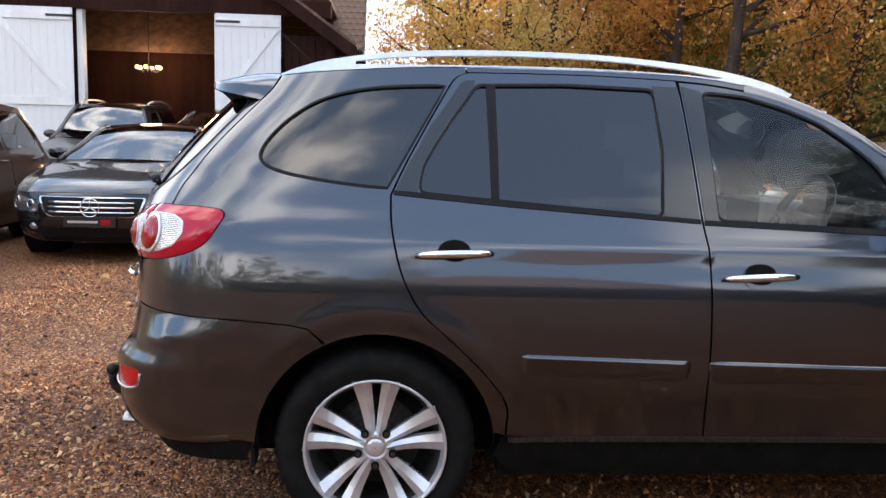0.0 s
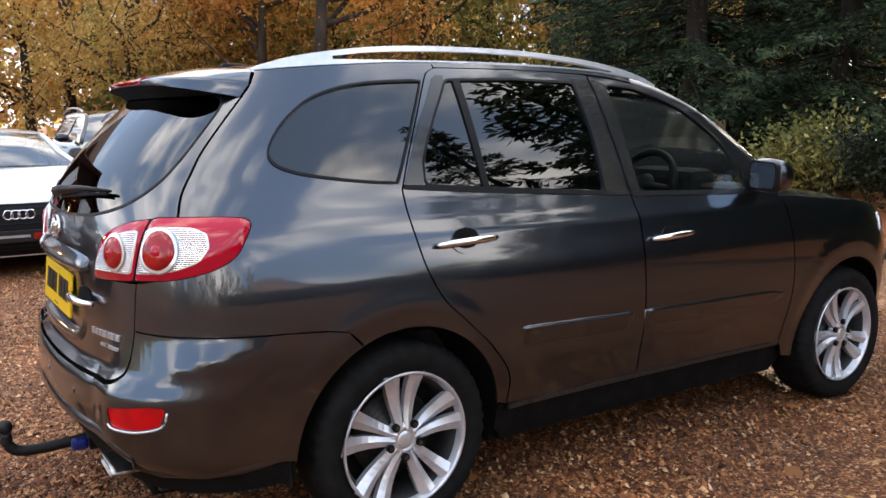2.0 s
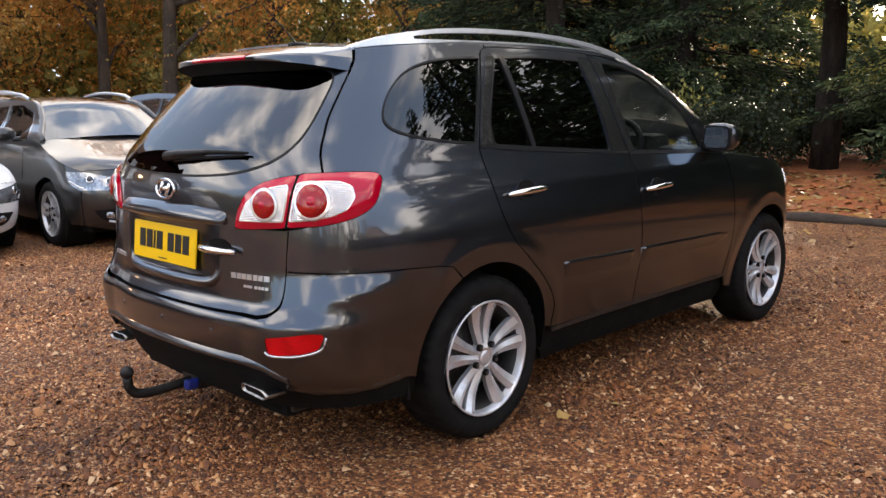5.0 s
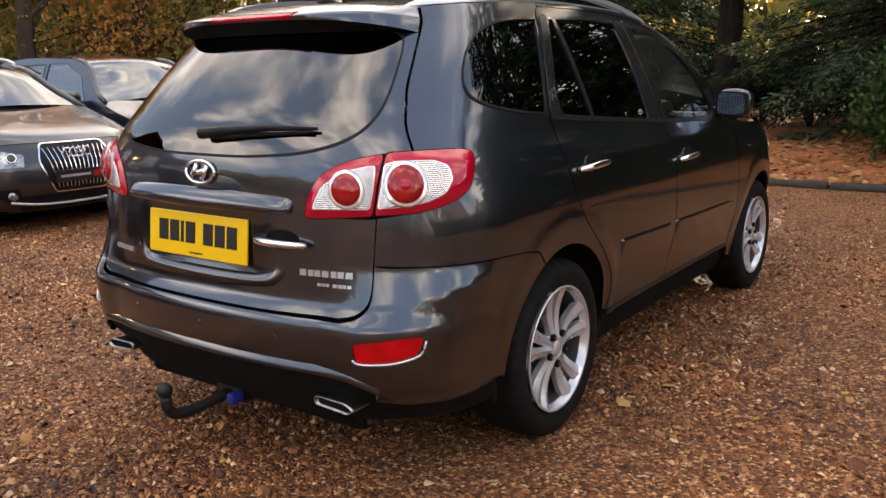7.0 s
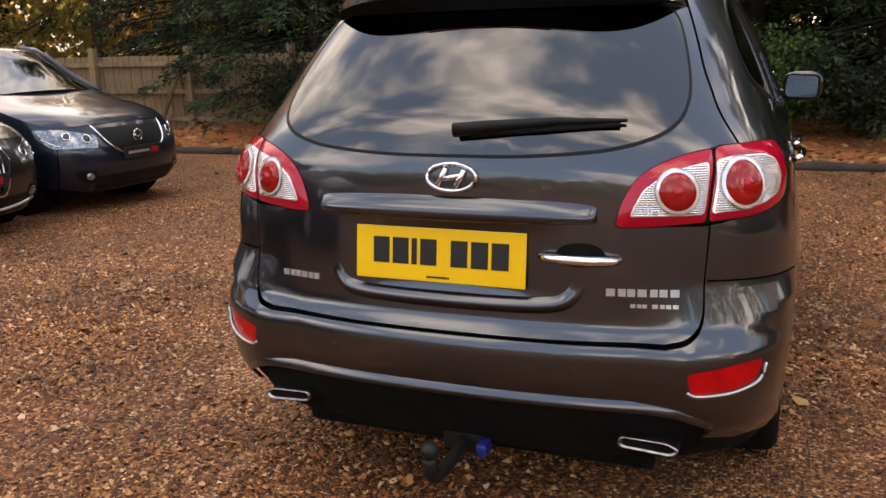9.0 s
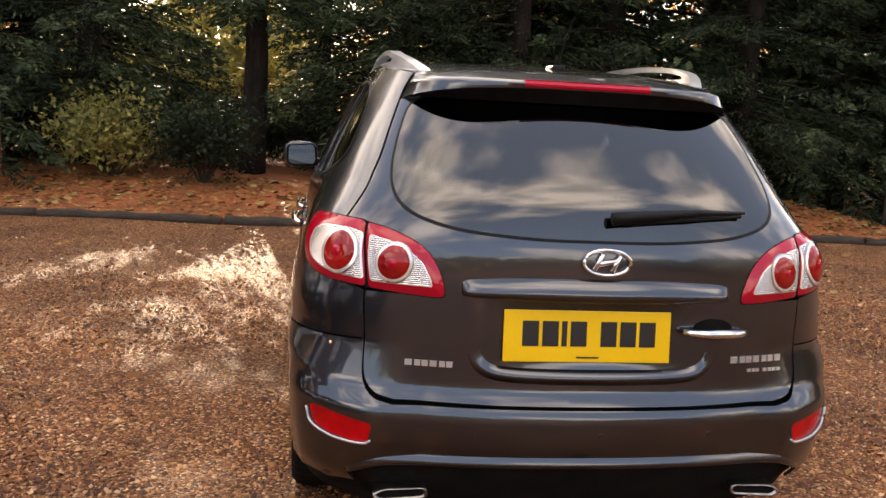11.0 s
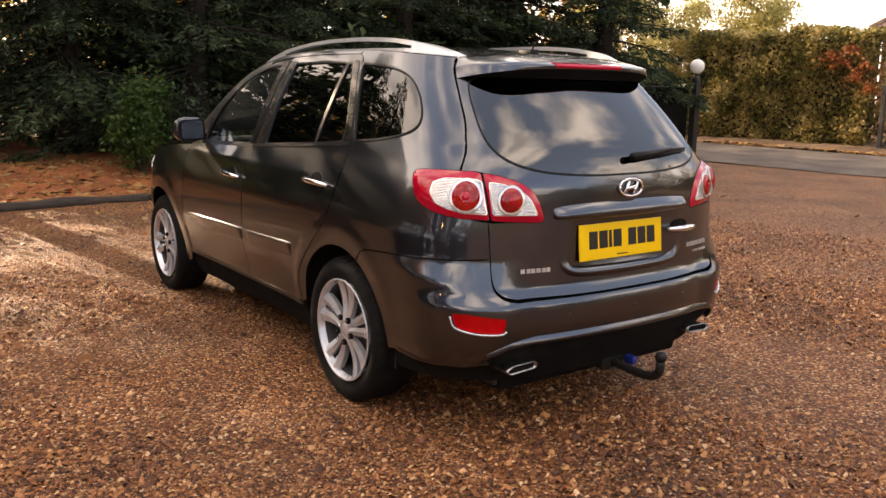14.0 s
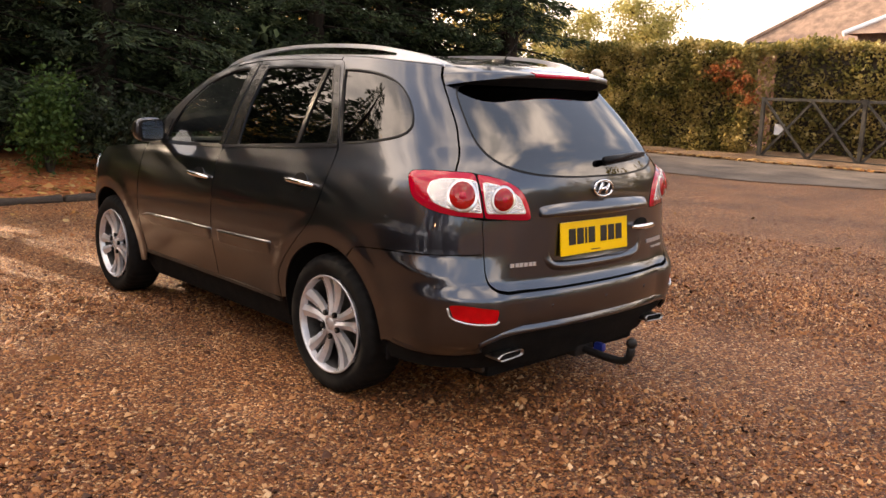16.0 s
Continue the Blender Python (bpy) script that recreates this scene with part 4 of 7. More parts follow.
def front_end(car, wing_top):
    # bonnet
    wt = bend(wing_top, 3)
    rows, n = [], 15
    for y, z in wt:
        xe = float(surface(np.array([on_side(y, z)]))[0][0, 0]) - .004
        rows.append([(xe * (k / (n - 1) * 2 - 1), y + .16 * (1 - (k / (n - 1) * 2 - 1)**2), z + .035 * (1 - (k / (n - 1) * 2 - 1)**4)) for k in range(n)])
    verts = [p for r in rows for p in r]
    faces = [(i * n + k, i * n + k + 1, (i + 1) * n + k + 1, (i + 1) * n + k) for i in range(len(rows) - 1) for k in range(n - 1)]
    mesh_object("bonnet", verts, faces, PAINT_GREY, car)
    # nose
    rows = []
    for z in np.linspace(.86, .26, 9):
        xe = float(surface(np.array([on_side(3.40, z)]))[0][0, 0])
        rows.append([(xe * t, 3.40 + (float(FRONT_Y(z)) - 3.36) * (1 - abs(t)**2.5), z) for t in np.linspace(-1, 1, n)])
    verts = [p for r in rows for p in r]
    faces = [(i * n + k, i * n + k + 1, (i + 1) * n + k + 1, (i + 1) * n + k) for i in range(len(rows) - 1) for k in range(n - 1)]
    mesh_object("front_bumper", verts, faces, PAINT_GREY, car)
    # windscreen
    verts, faces = [], []
    for i in range(9):
        y = 1.37 + (2.14 - 1.37) * i / 8
        z = float(EDGE_Z(y)) + .004
        xe = float(surface(np.array([on_side(y, z)]))[0][0, 0]) - .03
        for k in range(n):
            t = k / (n - 1) * 2 - 1
            verts.append((xe * t, y + .10 * (1 - t * t), z + .012 * (1 - t * t)))
    faces = [(i * n + k, i * n + k + 1, (i + 1) * n + k + 1, (i + 1) * n + k) for i in range(8) for k in range(n - 1)]
    mesh_object("windscreen", verts, faces, GLASS_CLEAR, car, "clear windscreen")
    for s in (1, -1):
        # pillar skin between side panel and screen
        verts = []
        for i in range(15):
            y = 1.33 + (2.14 - 1.33) * i / 14
            z = float(EDGE_Z(y))
            xe = float(surface(np.array([on_side(y, z - .026)]))[0][0, 0])
            verts += [(s * (xe + .002), y, z - .028), (s * (xe - .012), y + .006, z - .002), (s * (xe - .045), y + .014, z + .006)]
        faces = []
        for i in range(14):
            for j in range(2):
                a = i * 3 + j
                q = (a, a + 1, a + 4, a + 3)
                faces.append(q if s > 0 else q[::-1])
        mesh_object("windscreen_pillar", verts, faces, PAINT_GREY, car)
        v, f = fill2d(rounded(sides([(3.02, .88), (3.26, .80), (3.40, .80), (3.36, .90), (3.20, .965), (3.06, .975)]), .03), (), .03)
        a, b = shell(v, f, surface, .006, .01, exact=True)
        if s < 0:
            a, b = mirrored(a, b)
        mesh_object("headlamp", a, b, LAMP_CLEAR, car, "clear headlamp")


def under(car):
    # wheel housings
    for s in (1, -1):
        for hub in (0, 2.7):
            verts, faces = [], []
            for k in range(25):
                a = radians(-7 + 194 * k / 24)
                ya, za = hub + ARCH_R * math.cos(a), HUB_Z + ARCH_R * math.sin(a)
                lim = float(surface(np.array([on_side(ya, max(za, .16))]))[0][0, 0]) - .008
                for x in (min(.935, lim), min(.90, lim - .035), .56):
                    r = ARCH_R + (.012 if x < min(.935, lim) - .01 else .001)
                    verts.append((s * x, hub + r * math.cos(a), HUB_Z + r * math.sin(a)))
            for k in range(24):
                for j in range(2):
                    a = k * 3 + j
                    faces.append((a, a + 1, a + 4, a + 3))
            c = len(verts)
            verts.append((s * .56, hub, HUB_Z))
            faces += [(k * 3 + 2, c, (k + 1) * 3 + 2) for k in range(24)]
            mesh_object("wheel_housing", verts, faces, UNDER, car)
            # moulded arch lip
            bm = bmesh.new()
            pts = []
            for k in range(31):
                a = radians((2 if hub else 6) + 172 * k / 30)
                y, z = hub + (ARCH_R + .002) * math.cos(a), HUB_Z + (ARCH_R + .002) * math.sin(a)
                p = surface(np.array([on_side(y, z)]))[0][0]
                pts.append((s * (p[0] - .004), y, z))
            tube(bm, pts, .0032, 6)
            part("arch_lip", bm, BLACK_TRIM, car, "", True)
    # inner dark body behind the shut lines
    o = rears([(0, .30), (.5, .30)]) + sides([(-.6, .30), (-.5, .62), (0, .86), (.5, .62), (.5, .26), (2.15, .26), (2.2, .62), (2.55, .84), (2.9, .80), (2.9, 1.0), (2.1, 1.09), (1.2, 1.12), (.1, 1.19), (-.3, 1.2)]) + rears([(.70, 1.15), (.4, 1.12), (0, 1.10)])
    loop = o + [(-q, z) for q, z in reversed(o)][1:-1]
    panel("inner_body", loop, UNDER, car, (), .06, -.045, .01, "", both=False, rim=False)
    # inner pillar linings behind the door frames
    for nm, pts in (("inner_pillar", [(1.03, 1.16), (1.17, 1.16), (1.15, 1.42), (1.13, 1.64), (1.02, 1.64), (1.04, 1.42)]), ("inner_pillar", [(.05, 1.24), (.13, 1.24), (.33, 1.63), (.24, 1.63)]), ("inner_rail", edge_line(-.3, 1.3, .05) + edge_line(1.3, -.3, .012))):
        panel(nm, sides(pts), UNDER, car, (), .05, -.03, .02)
    bm = bmesh.new()
    box(bm, (-.80, .44, .205), (.80, 2.26, .36), .03)
    box(bm, (-.58, -.80, .215), (.58, 3.3, .36), .03)
    part("floor_pan", bm, UNDER, car)
    # exhaust tips
    for s in (1, -1):
        bm = bmesh.new()
        c = s * .575
        prof = rounded([(c - .086, .348), (c + .065, .336), (c + .086, .360), (c + .052, .386), (c - .083, .391)] if s > 0 else [(c - .065, .336), (c + .086, .348), (c + .083, .391), (c - .052, .386), (c - .086, .360)], .018)
        prof = [(px, .363 + (pz - .363) * .72) for px, pz in prof]
        rings = []
        mid = np.mean(np.array(prof), 0)
        for y, k in ((-.70, .9), (-.925, 1.0), (-.940, 1.0), (-.940, .91), (-.82, .88)):
            rings.append([bm.verts.new((mid[0] + (x - mid[0]) * k, y, mid[1] + (z - mid[1]) * (k if k > .95 else k - .04))) for x, z in prof])
        for a, b in zip(rings, rings[1:]):
            for i in range(len(prof)):
                bm.faces.new((a[i], a[(i + 1) % len(prof)], b[(i + 1) % len(prof)], b[i]))
        tip = part("exhaust_tip", bm, EXHAUST, car, "polished exhaust tip", True)
        # flat black plate just inside the tip paints the shade of the bore
        bm = bmesh.new()
        bm.faces.new([bm.verts.new((mid[0] + (x - mid[0]) * .87, -.93, mid[1] + (z - mid[1]) * .80)) for x, z in prof])
        part("exhaust_bore", bm, UNDER, tip, "black plate as the shaded exhaust opening")
    # tow bar
    bm = bmesh.new()
    tube(bm, bend([(.02, -.72, .30), (.02, -.95, .272), (.02, -1.11, .270), (.02, -1.163, .300), (.02, -1.172, .350)], 4), .020, 10)
    bmesh.ops.create_uvsphere(bm, u_segments=16, v_segments=10, radius=.027, matrix=Matrix.Translation((.02, -1.172, .372)))
    box(bm, (-.05, -.90, .245), (.09, -.70, .33), .012)
    tow = part("tow_bar", bm, TOW_BLACK, car, "black swan-neck tow bar", True)
    bm = bmesh.new()
    box(bm, (.078, -.965, .262), (.114, -.905, .306), .014)
    part("tow_socket", bm, BLUE_COUPLING, tow, "blue coupling socket cap")
    bm = bmesh.new()
    box(bm, (-.60, -.78, .24), (.60, -.70, .32), .01)
    part("tow_beam", bm, STEEL_DARK, car)
    # mud flaps
    for s in (1, -1):
        bm = bmesh.new()
        box(bm, (.78 if s > 0 else -.88, -.435, .27), (.88 if s > 0 else -.78, -.42, .40), .006)
        part("mud_flap", bm, BLACK_TRIM, car)


def cabin(car):
    # seats
    for x, y, mat in ((.37, 1.05, SEAT), (-.37, 1.05, SEAT), (.40, .12, SEAT), (-.40, .12, SEAT), (0, .12, SEAT)):
        bm = bmesh.new()
        w = .25 if y > 1 else .20
        box(bm, (x - w, y - .06, .62), (x + w, y + .08, 1.17), .05, None)
        for v in bm.verts:
            v.co.y -= .25 * (v.co.z - .62)
        box(bm, (x - w, y, .50), (x + w, y + .52, .66), .05)
        bm2 = bmesh.new()
        box(bm2, (x - .13, y - .20, 1.22), (x + .13, y - .10, 1.40), .04)
        seat = part("seat", bm, mat, car, "dark upholstered seat")
        part("headrest", bm2, mat, seat)
        for dx in (-.05, .05):
            part("headrest_post", tube(bmesh.new(), [(x + dx, y - .15, 1.14), (x + dx, y - .15, 1.25)], .006, 6), STEEL_DARK, seat)
    bm = bmesh.new()
    box(bm, (-.80, 1.86, .80), (.80, 2.14, 1.165), .06)
    box(bm, (.16, 1.82, 1.05), (.60, 2.02, 1.235), .05)
    box(bm, (-.78, 2.10, .80), (.78, 2.35, 1.05), .05)
    dash = part("dashboard", bm, SEAT, car)
    bm = bmesh.new()
    box(bm, (-.10, 1.76, .92), (.13, 1.88, 1.20), .02)
    part("centre_console", bm, RAIL_SILVER, dash)
    m = Matrix.Translation((.38, 1.72, 1.145)) @ pose(0, 0, 0, 65)
    bm = bmesh.new()
    tube(bm, [m @ Vector((.185 * math.cos(a), .185 * math.sin(a), 0)) for a in np.linspace(0, 2 * math.pi, 36, endpoint=False)], .020, 8, True)
    for a in (radians(180), radians(0), radians(-70), radians(-110)):
        tube(bm, [m @ Vector((0, 0, .01)), m @ Vector((.18 * math.cos(a), .18 * math.sin(a), 0))], [.03, .014], 6)
    bmesh.ops.create_uvsphere(bm, u_segments=14, v_segments=8, radius=.07, matrix=m @ Matrix.Diagonal((1, 1, .4, 1)))
    part("steering_wheel", bm, BLACK_TRIM, car, "black steering wheel", True)
    for s in (1, -1):
        bm = bmesh.new()
        box(bm, (s * .74 - .03, 1.05, .55), (s * .74 + .03, 2.05, 1.13), .02)
        part("door_lining", bm, SEAT_PALE, car)
    verts = [(x, y, float(EDGE_Z(y)) - .03) for y in np.linspace(-.28, 1.30, 12) for x in (-.55, .55)]
    mesh_object("headlining", verts, [(2 * i, 2 * i + 1, 2 * i + 3, 2 * i + 2) for i in range(11)], SEAT_PALE, car)
    bm = bmesh.new()
    box(bm, (-.62, -.84, .60), (.62, -.12, .95), .03)
    part("boot_floor", bm, SEAT, car)


def wheel(car, x, y, r=WHEEL_R, w=.235, rim_r=.248, spokes=5, paint=ALLOY):
    s = 1 if x > 0 else -1
    root = new("wheel")
    root.parent = car
    root.matrix_basis = Matrix.Translation((x, y, HUB_Z if r == WHEEL_R else r - .002)) @ pose(0, 0, 0, 0, 0, 0 if s > 0 else 180) @ pose(0, 0, 0, (y * 77) % 60)
    bm = bmesh.new()
    h = w / 2
    prof = [(rim_r, -h + .02), (rim_r + .035, -h), (r - .035, -h - .002), (r - .010, -h + .018), (r - .002, -h + .040), (r, 0), (r - .002, h - .040), (r - .010, h - .018), (r - .035, h + .002), (rim_r + .035, h), (rim_r, h - .018)]
    # tread blocks are cut into the shoulders of the turned tyre
    seg = 132
    lathe(bm, prof, seg)
    bm.verts.ensure_lookup_table()
    for i in (3, 4, 6, 7):
        for k in range(seg):
            if k % 3 == 0:
                v = bm.verts[i * seg + k]
                v.co.y, v.co.z = v.co.y * .976, v.co.z * .976
    part("tyre", bm, RUBBER, root, "black road tyre", True)
    bm = bmesh.new()
    lathe(bm, [(rim_r - .002, h - .012), (rim_r + .004, h - .004), (rim_r + .001, h + .001), (rim_r - .006, h - .001), (rim_r - .009, h - .008), (rim_r - .012, h - .020), (rim_r - .017, h - .034)], 64)
    part("rim", bm, paint, root, "silver alloy rim", True)
    bm = bmesh.new()
    lathe(bm, [(rim_r - .0165, h - .0335), (rim_r - .028, h - .055), (rim_r - .036, h - .09), (rim_r - .04, -h + .03), (rim_r - .01, -h + .01)], 48)
    part("rim_barrel", bm, BARREL, root, "inner barrel coloured dark as if shaded", True)
    bm = bmesh.new()
    lathe(bm, [(.16, .0), (.16, .012), (.07, .012), (.07, .03), (.01, .03)], 40)
    part("brake_disc", bm, STEEL_DARK, root, "", True)
    # added black disc that stands for the shade deep behind the spokes
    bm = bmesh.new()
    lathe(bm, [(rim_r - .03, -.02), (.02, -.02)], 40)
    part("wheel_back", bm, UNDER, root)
    hub_f = h - .018
    for k in range(spokes):
        bm = bmesh.new()
        for sg in (1, -1):
            m = Matrix.Rotation(k * 2 * math.pi / spokes, 4, "X")
            # each spoke of the pair widens and parts from its twin towards the rim
            quad = []
            for t in np.linspace(0, 1, 9):
                rad = .040 + (rim_r - .006 - .040) * t
                half = (.0155 + .0190 * t**1.2) * rim_r / .248
                cy = sg * (.0150 + .0385 * t**1.2) * rim_r / .248
                xx = hub_f - .014 * math.sin(math.pi * t) + .004 * (1 - t) + .013 * t**3
                quad.append((cy - half, cy + half, rad, xx))
            vs = []
            for y0, y1, rad, xx in quad:
                ym = (y0 + y1) / 2
                vs.append([bm.verts.new(m @ Vector(p)) for p in ((xx - .034, y0, rad), (xx - .008, y0, rad), (xx, ym - sg * .004, rad), (xx - .011, y1, rad), (xx - .034, y1, rad))])
            for a, b in zip(vs, vs[1:]):
                for i in range(4):
                    f = (a[i], a[i + 1], b[i + 1], b[i])
                    bm.faces.new(f)
            bm.faces.new(vs[-1])
        bmesh.ops.recalc_face_normals(bm, faces=bm.faces)
        part("spoke", bm, paint, root, "twin alloy spoke")
    bm = bmesh.new()
    lathe(bm, [(.066, hub_f - .040), (.063, hub_f - .012), (.050, hub_f - .002), (.036, hub_f + .001), (.034, hub_f - .004), (.031, hub_f + .001), (.022, hub_f + .004), (.001, hub_f + .005)], 32)
    part("hub_cap", bm, paint, root, "", True)
    for k in range(spokes):
        m = Matrix.Rotation((k + .5) * 2 * math.pi / spokes, 4, "X")
        # no hole is cut: a black disc draws the shaded recess of each nut
        bm = bmesh.new()
        at = m @ Matrix.Translation((hub_f + .001, 0, .064)) @ pose(0, 0, 0, 0, 90)
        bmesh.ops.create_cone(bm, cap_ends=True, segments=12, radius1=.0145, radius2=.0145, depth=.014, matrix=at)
        part("nut_recess", bm, UNDER, root, "black disc as the shade round a wheel nut")
        bm = bmesh.new()
        bmesh.ops.create_cone(bm, cap_ends=True, segments=6, radius1=.0095, radius2=.0085, depth=.016, matrix=at @ Matrix.Translation((0, 0, .003)))
        part("wheel_nut", bm, STEEL_DARK, root, "dull steel wheel nut")
    return root


# ---- ground, gravel, road and bank ----
def gravel_material(name, stones):
    m = shader(name, (.2, .12, .07), .66)
    nt = m.node_tree
    b = nt.nodes["Principled BSDF"]
    L = nt.links.new
    ramp = nt.nodes.new("ShaderNodeValToRGB")
    cr = ramp.color_ramp
    cols = [(0.0, (.042, .0130, .0045)), (.25, (.105, .0315, .0083)), (.5, (.180, .0570, .0150)), (.72, (.290, .106, .031)), (.9, (.44, .205, .075)), (1.0, (.62, .40, .22))]
    cr.elements[0].position, cr.elements[0].color = cols[0][0], rgb(cols[0][1])
    cr.elements[1].position, cr.elements[1].color = cols[-1][0], rgb(cols[-1][1])
    for p, c in cols[1:-1]:
        cr.elements.new(p).color = rgb(c)
    co = nt.nodes.new("ShaderNodeTexCoord")
    big = nt.nodes.new("ShaderNodeTexNoise")
    big.inputs["Scale"].default_value, big.inputs["Detail"].default_value = .9, 5
    L(co.outputs["Object"], big.inputs["Vector"])
    mr = nt.nodes.new("ShaderNodeMapRange")
    mr.inputs[1].default_value, mr.inputs[2].default_value = .3, .7
    mr.inputs[3].default_value, mr.inputs[4].default_value = .72, 1.38
    L(big.outputs["Fac"], mr.inputs[0])
    if stones:
        geo = nt.nodes.new("ShaderNodeNewGeometry")
        L(geo.outputs["Random Per Island"], ramp.inputs["Fac"])
    else:
        vo = nt.nodes.new("ShaderNodeTexVoronoi")
        vo.inputs["Scale"].default_value = 78
        L(co.outputs["Object"], vo.inputs["Vector"])
        sep = nt.nodes.new("ShaderNodeSeparateColor")
        L(vo.outputs["Color"], sep.inputs["Color"])
        L(sep.outputs[0], ramp.inputs["Fac"])
        bp = nt.nodes.new("ShaderNodeBump")
        bp.inputs["Strength"].default_value, bp.inputs["Distance"].default_value = 1.0, .021
        bp.invert = True
        L(vo.outputs["Distance"], bp.inputs["Height"])
        L(bp.outputs["Normal"], b.inputs["Normal"])
    mul = nt.nodes.new("ShaderNodeMix")
    mul.data_type, mul.blend_type = "RGBA", "MULTIPLY"
    mul.inputs[0].default_value = 1.0
    L(ramp.outputs["Color"], mul.inputs[6])
    L(mr.outputs[0], mul.inputs[7])
    L(mul.outputs[2], b.inputs["Base Color"])
    b.inputs["Specular IOR Level"].default_value = .42
    return m


GRAVEL = gravel_material("brown gravel", False)
STONES = gravel_material("brown gravel stones", True)
VERGE = vary(shader("dry leaf verge", (.2, .12, .07), .9), (.10, .058, .032), (.32, .19, .10), 2.5, .02, 30, fine=.5)
ASPHALT = vary(shader("worn asphalt", (.10, .085, .07), .9, spec=.15), (.078, .062, .052), (.185, .148, .122), 1.1, .006, 90, fine=.45)
LITTER = vary(shader("leaf litter soil", (.16, .06, .025), .9), (.14, .040, .012), (.42, .118, .030), 2.2, .03, 30, fine=.55)
LOG = vary(shader("weathered timber edging", (.09, .075, .06), .9), (.022, .015, .011), (.062, .045, .033), 6, .01, 40, (1, 6, 6))


def ground_height(x, y):
    d = np.clip((y - 7.75 - .12 * np.sin(x * .7)) / 2.5, 0, 1)
    bank = .30 * d * d * (3 - 2 * d)
    return bank * smooth_step(-10.5, -8.5, x) * smooth_step(9.0, 7.0, x) + .012 * np.sin(x * 1.7 + y * .6) * np.sin(y * 1.3 - x * .4)


def build_ground():
    xs = np.concatenate([[-400, -150, -70], np.arange(-40, 45, .5), [70, 150, 400]])
    ys = np.concatenate([[-400, -150, -60], np.arange(-30, 50, .5), [70, 150, 400]])
    gx, gy = np.meshgrid(xs, ys)
    z = ground_height(gx, gy)
    r = np.hypot(gx - .5, gy - .5)
    z = np.where(r < 4.5, z * smooth_step(2.6, 4.5, r), z)
    z = np.where(gy < -20, 0, z)
    verts = np.stack([gx.ravel(), gy.ravel(), z.ravel()], 1)
    w = len(xs)
    i, j = np.meshgrid(np.arange(len(ys) - 1), np.arange(w - 1), indexing="ij")
    a = (i * w + j).ravel()
    faces = np.stack([a, a + 1, a + w + 1, a + w], 1)
    g = mesh_object("ground", verts, faces.tolist(), GRAVEL)
    tagged(g, "brown pea gravel forecourt with scattered leaves", kind="structure")
    # leaf-covered bank laid over the rise
    xs, ys = np.arange(-10.5, 9.1, .25), np.arange(7.85, 16, .25)
    gx, gy = np.meshgrid(xs, ys)
    z = ground_height(gx, gy) + .012 + .02 * np.random.rand(*gx.shape)
    verts = np.stack([gx.ravel(), gy.ravel(), z.ravel()], 1)
    w = len(xs)
    i, j = np.meshgrid(np.arange(len(ys) - 1), np.arange(w - 1), indexing="ij")
    a = (i * w + j).ravel()
    tagged(mesh_object("bank", verts, np.stack([a, a + 1, a + w + 1, a + w], 1).tolist(), LITTER), "bank of rust-brown fallen needles and leaves", kind="structure")
    # road beyond the forecourt
    pts = bend([(11.0, 16.0), (12.6, 10.5), (12.9, 7.0), (12.9, 5.0), (13.8, 3.2), (14.8, 0.0), (15.2, -14.0)], 6)
    far = bend([(20.5, 20.0), (19.0, 13.0), (18.7, 9.0), (18.7, 5.0), (18.9, 0.0), (19.0, -14.0), (19.0, -15.0)], 6)
    verts, faces = [], []
    for p, q in zip(pts, far):
        for k in range(9):
            t = k / 8
            verts.append((p[0] + (q[0] - p[0]) * t, p[1] + (q[1] - p[1]) * t, .016 + .035 * math.sin(math.pi * t)))
    for i in range(len(pts) - 1):
        for k in range(8):
            a = i * 9 + k
            faces.append((a, a + 1, a + 10, a + 9))
    tagged(mesh_object("road", verts, faces, ASPHALT), "worn grey asphalt driveway beside the gravel", kind="structure")
    verts, faces = [], []
    for p in far:
        for k in range(5):
            verts.append((p[0] - .15 + k * .6, p[1], .03 + .05 * k + .03 * random.random()))
    for i in range(len(far) - 1):
        for k in range(4):
            a = i * 5 + k
            faces.append((a, a + 1, a + 6, a + 5))
    tagged(mesh_object("verge", verts, faces, VERGE), "leaf-strewn verge under the hedge", kind="structure")
    # timber edging in front of the bank
    xcur = -9.4
    while xcur < 8.2:
        ln = random.uniform(2.0, 2.8)
        n = 9
        bm = bmesh.new()
        ps = [(xcur + ln * k / n, 7.62 + .10 * math.sin((xcur + ln * k / n) * .7) + .03 * random.uniform(-1, 1), .030 + .012 * random.uniform(-1, 1)) for k in range(n + 1)]
        tube(bm, ps, [.070 + .012 * random.uniform(-1, 1) for _ in range(n + 1)], 9)
        tagged(part("edging_log", bm, LOG, None, smooth=True), "weathered brown timber log edging the leaf bank", "log", "logs along the bank")
        xcur += ln + .04


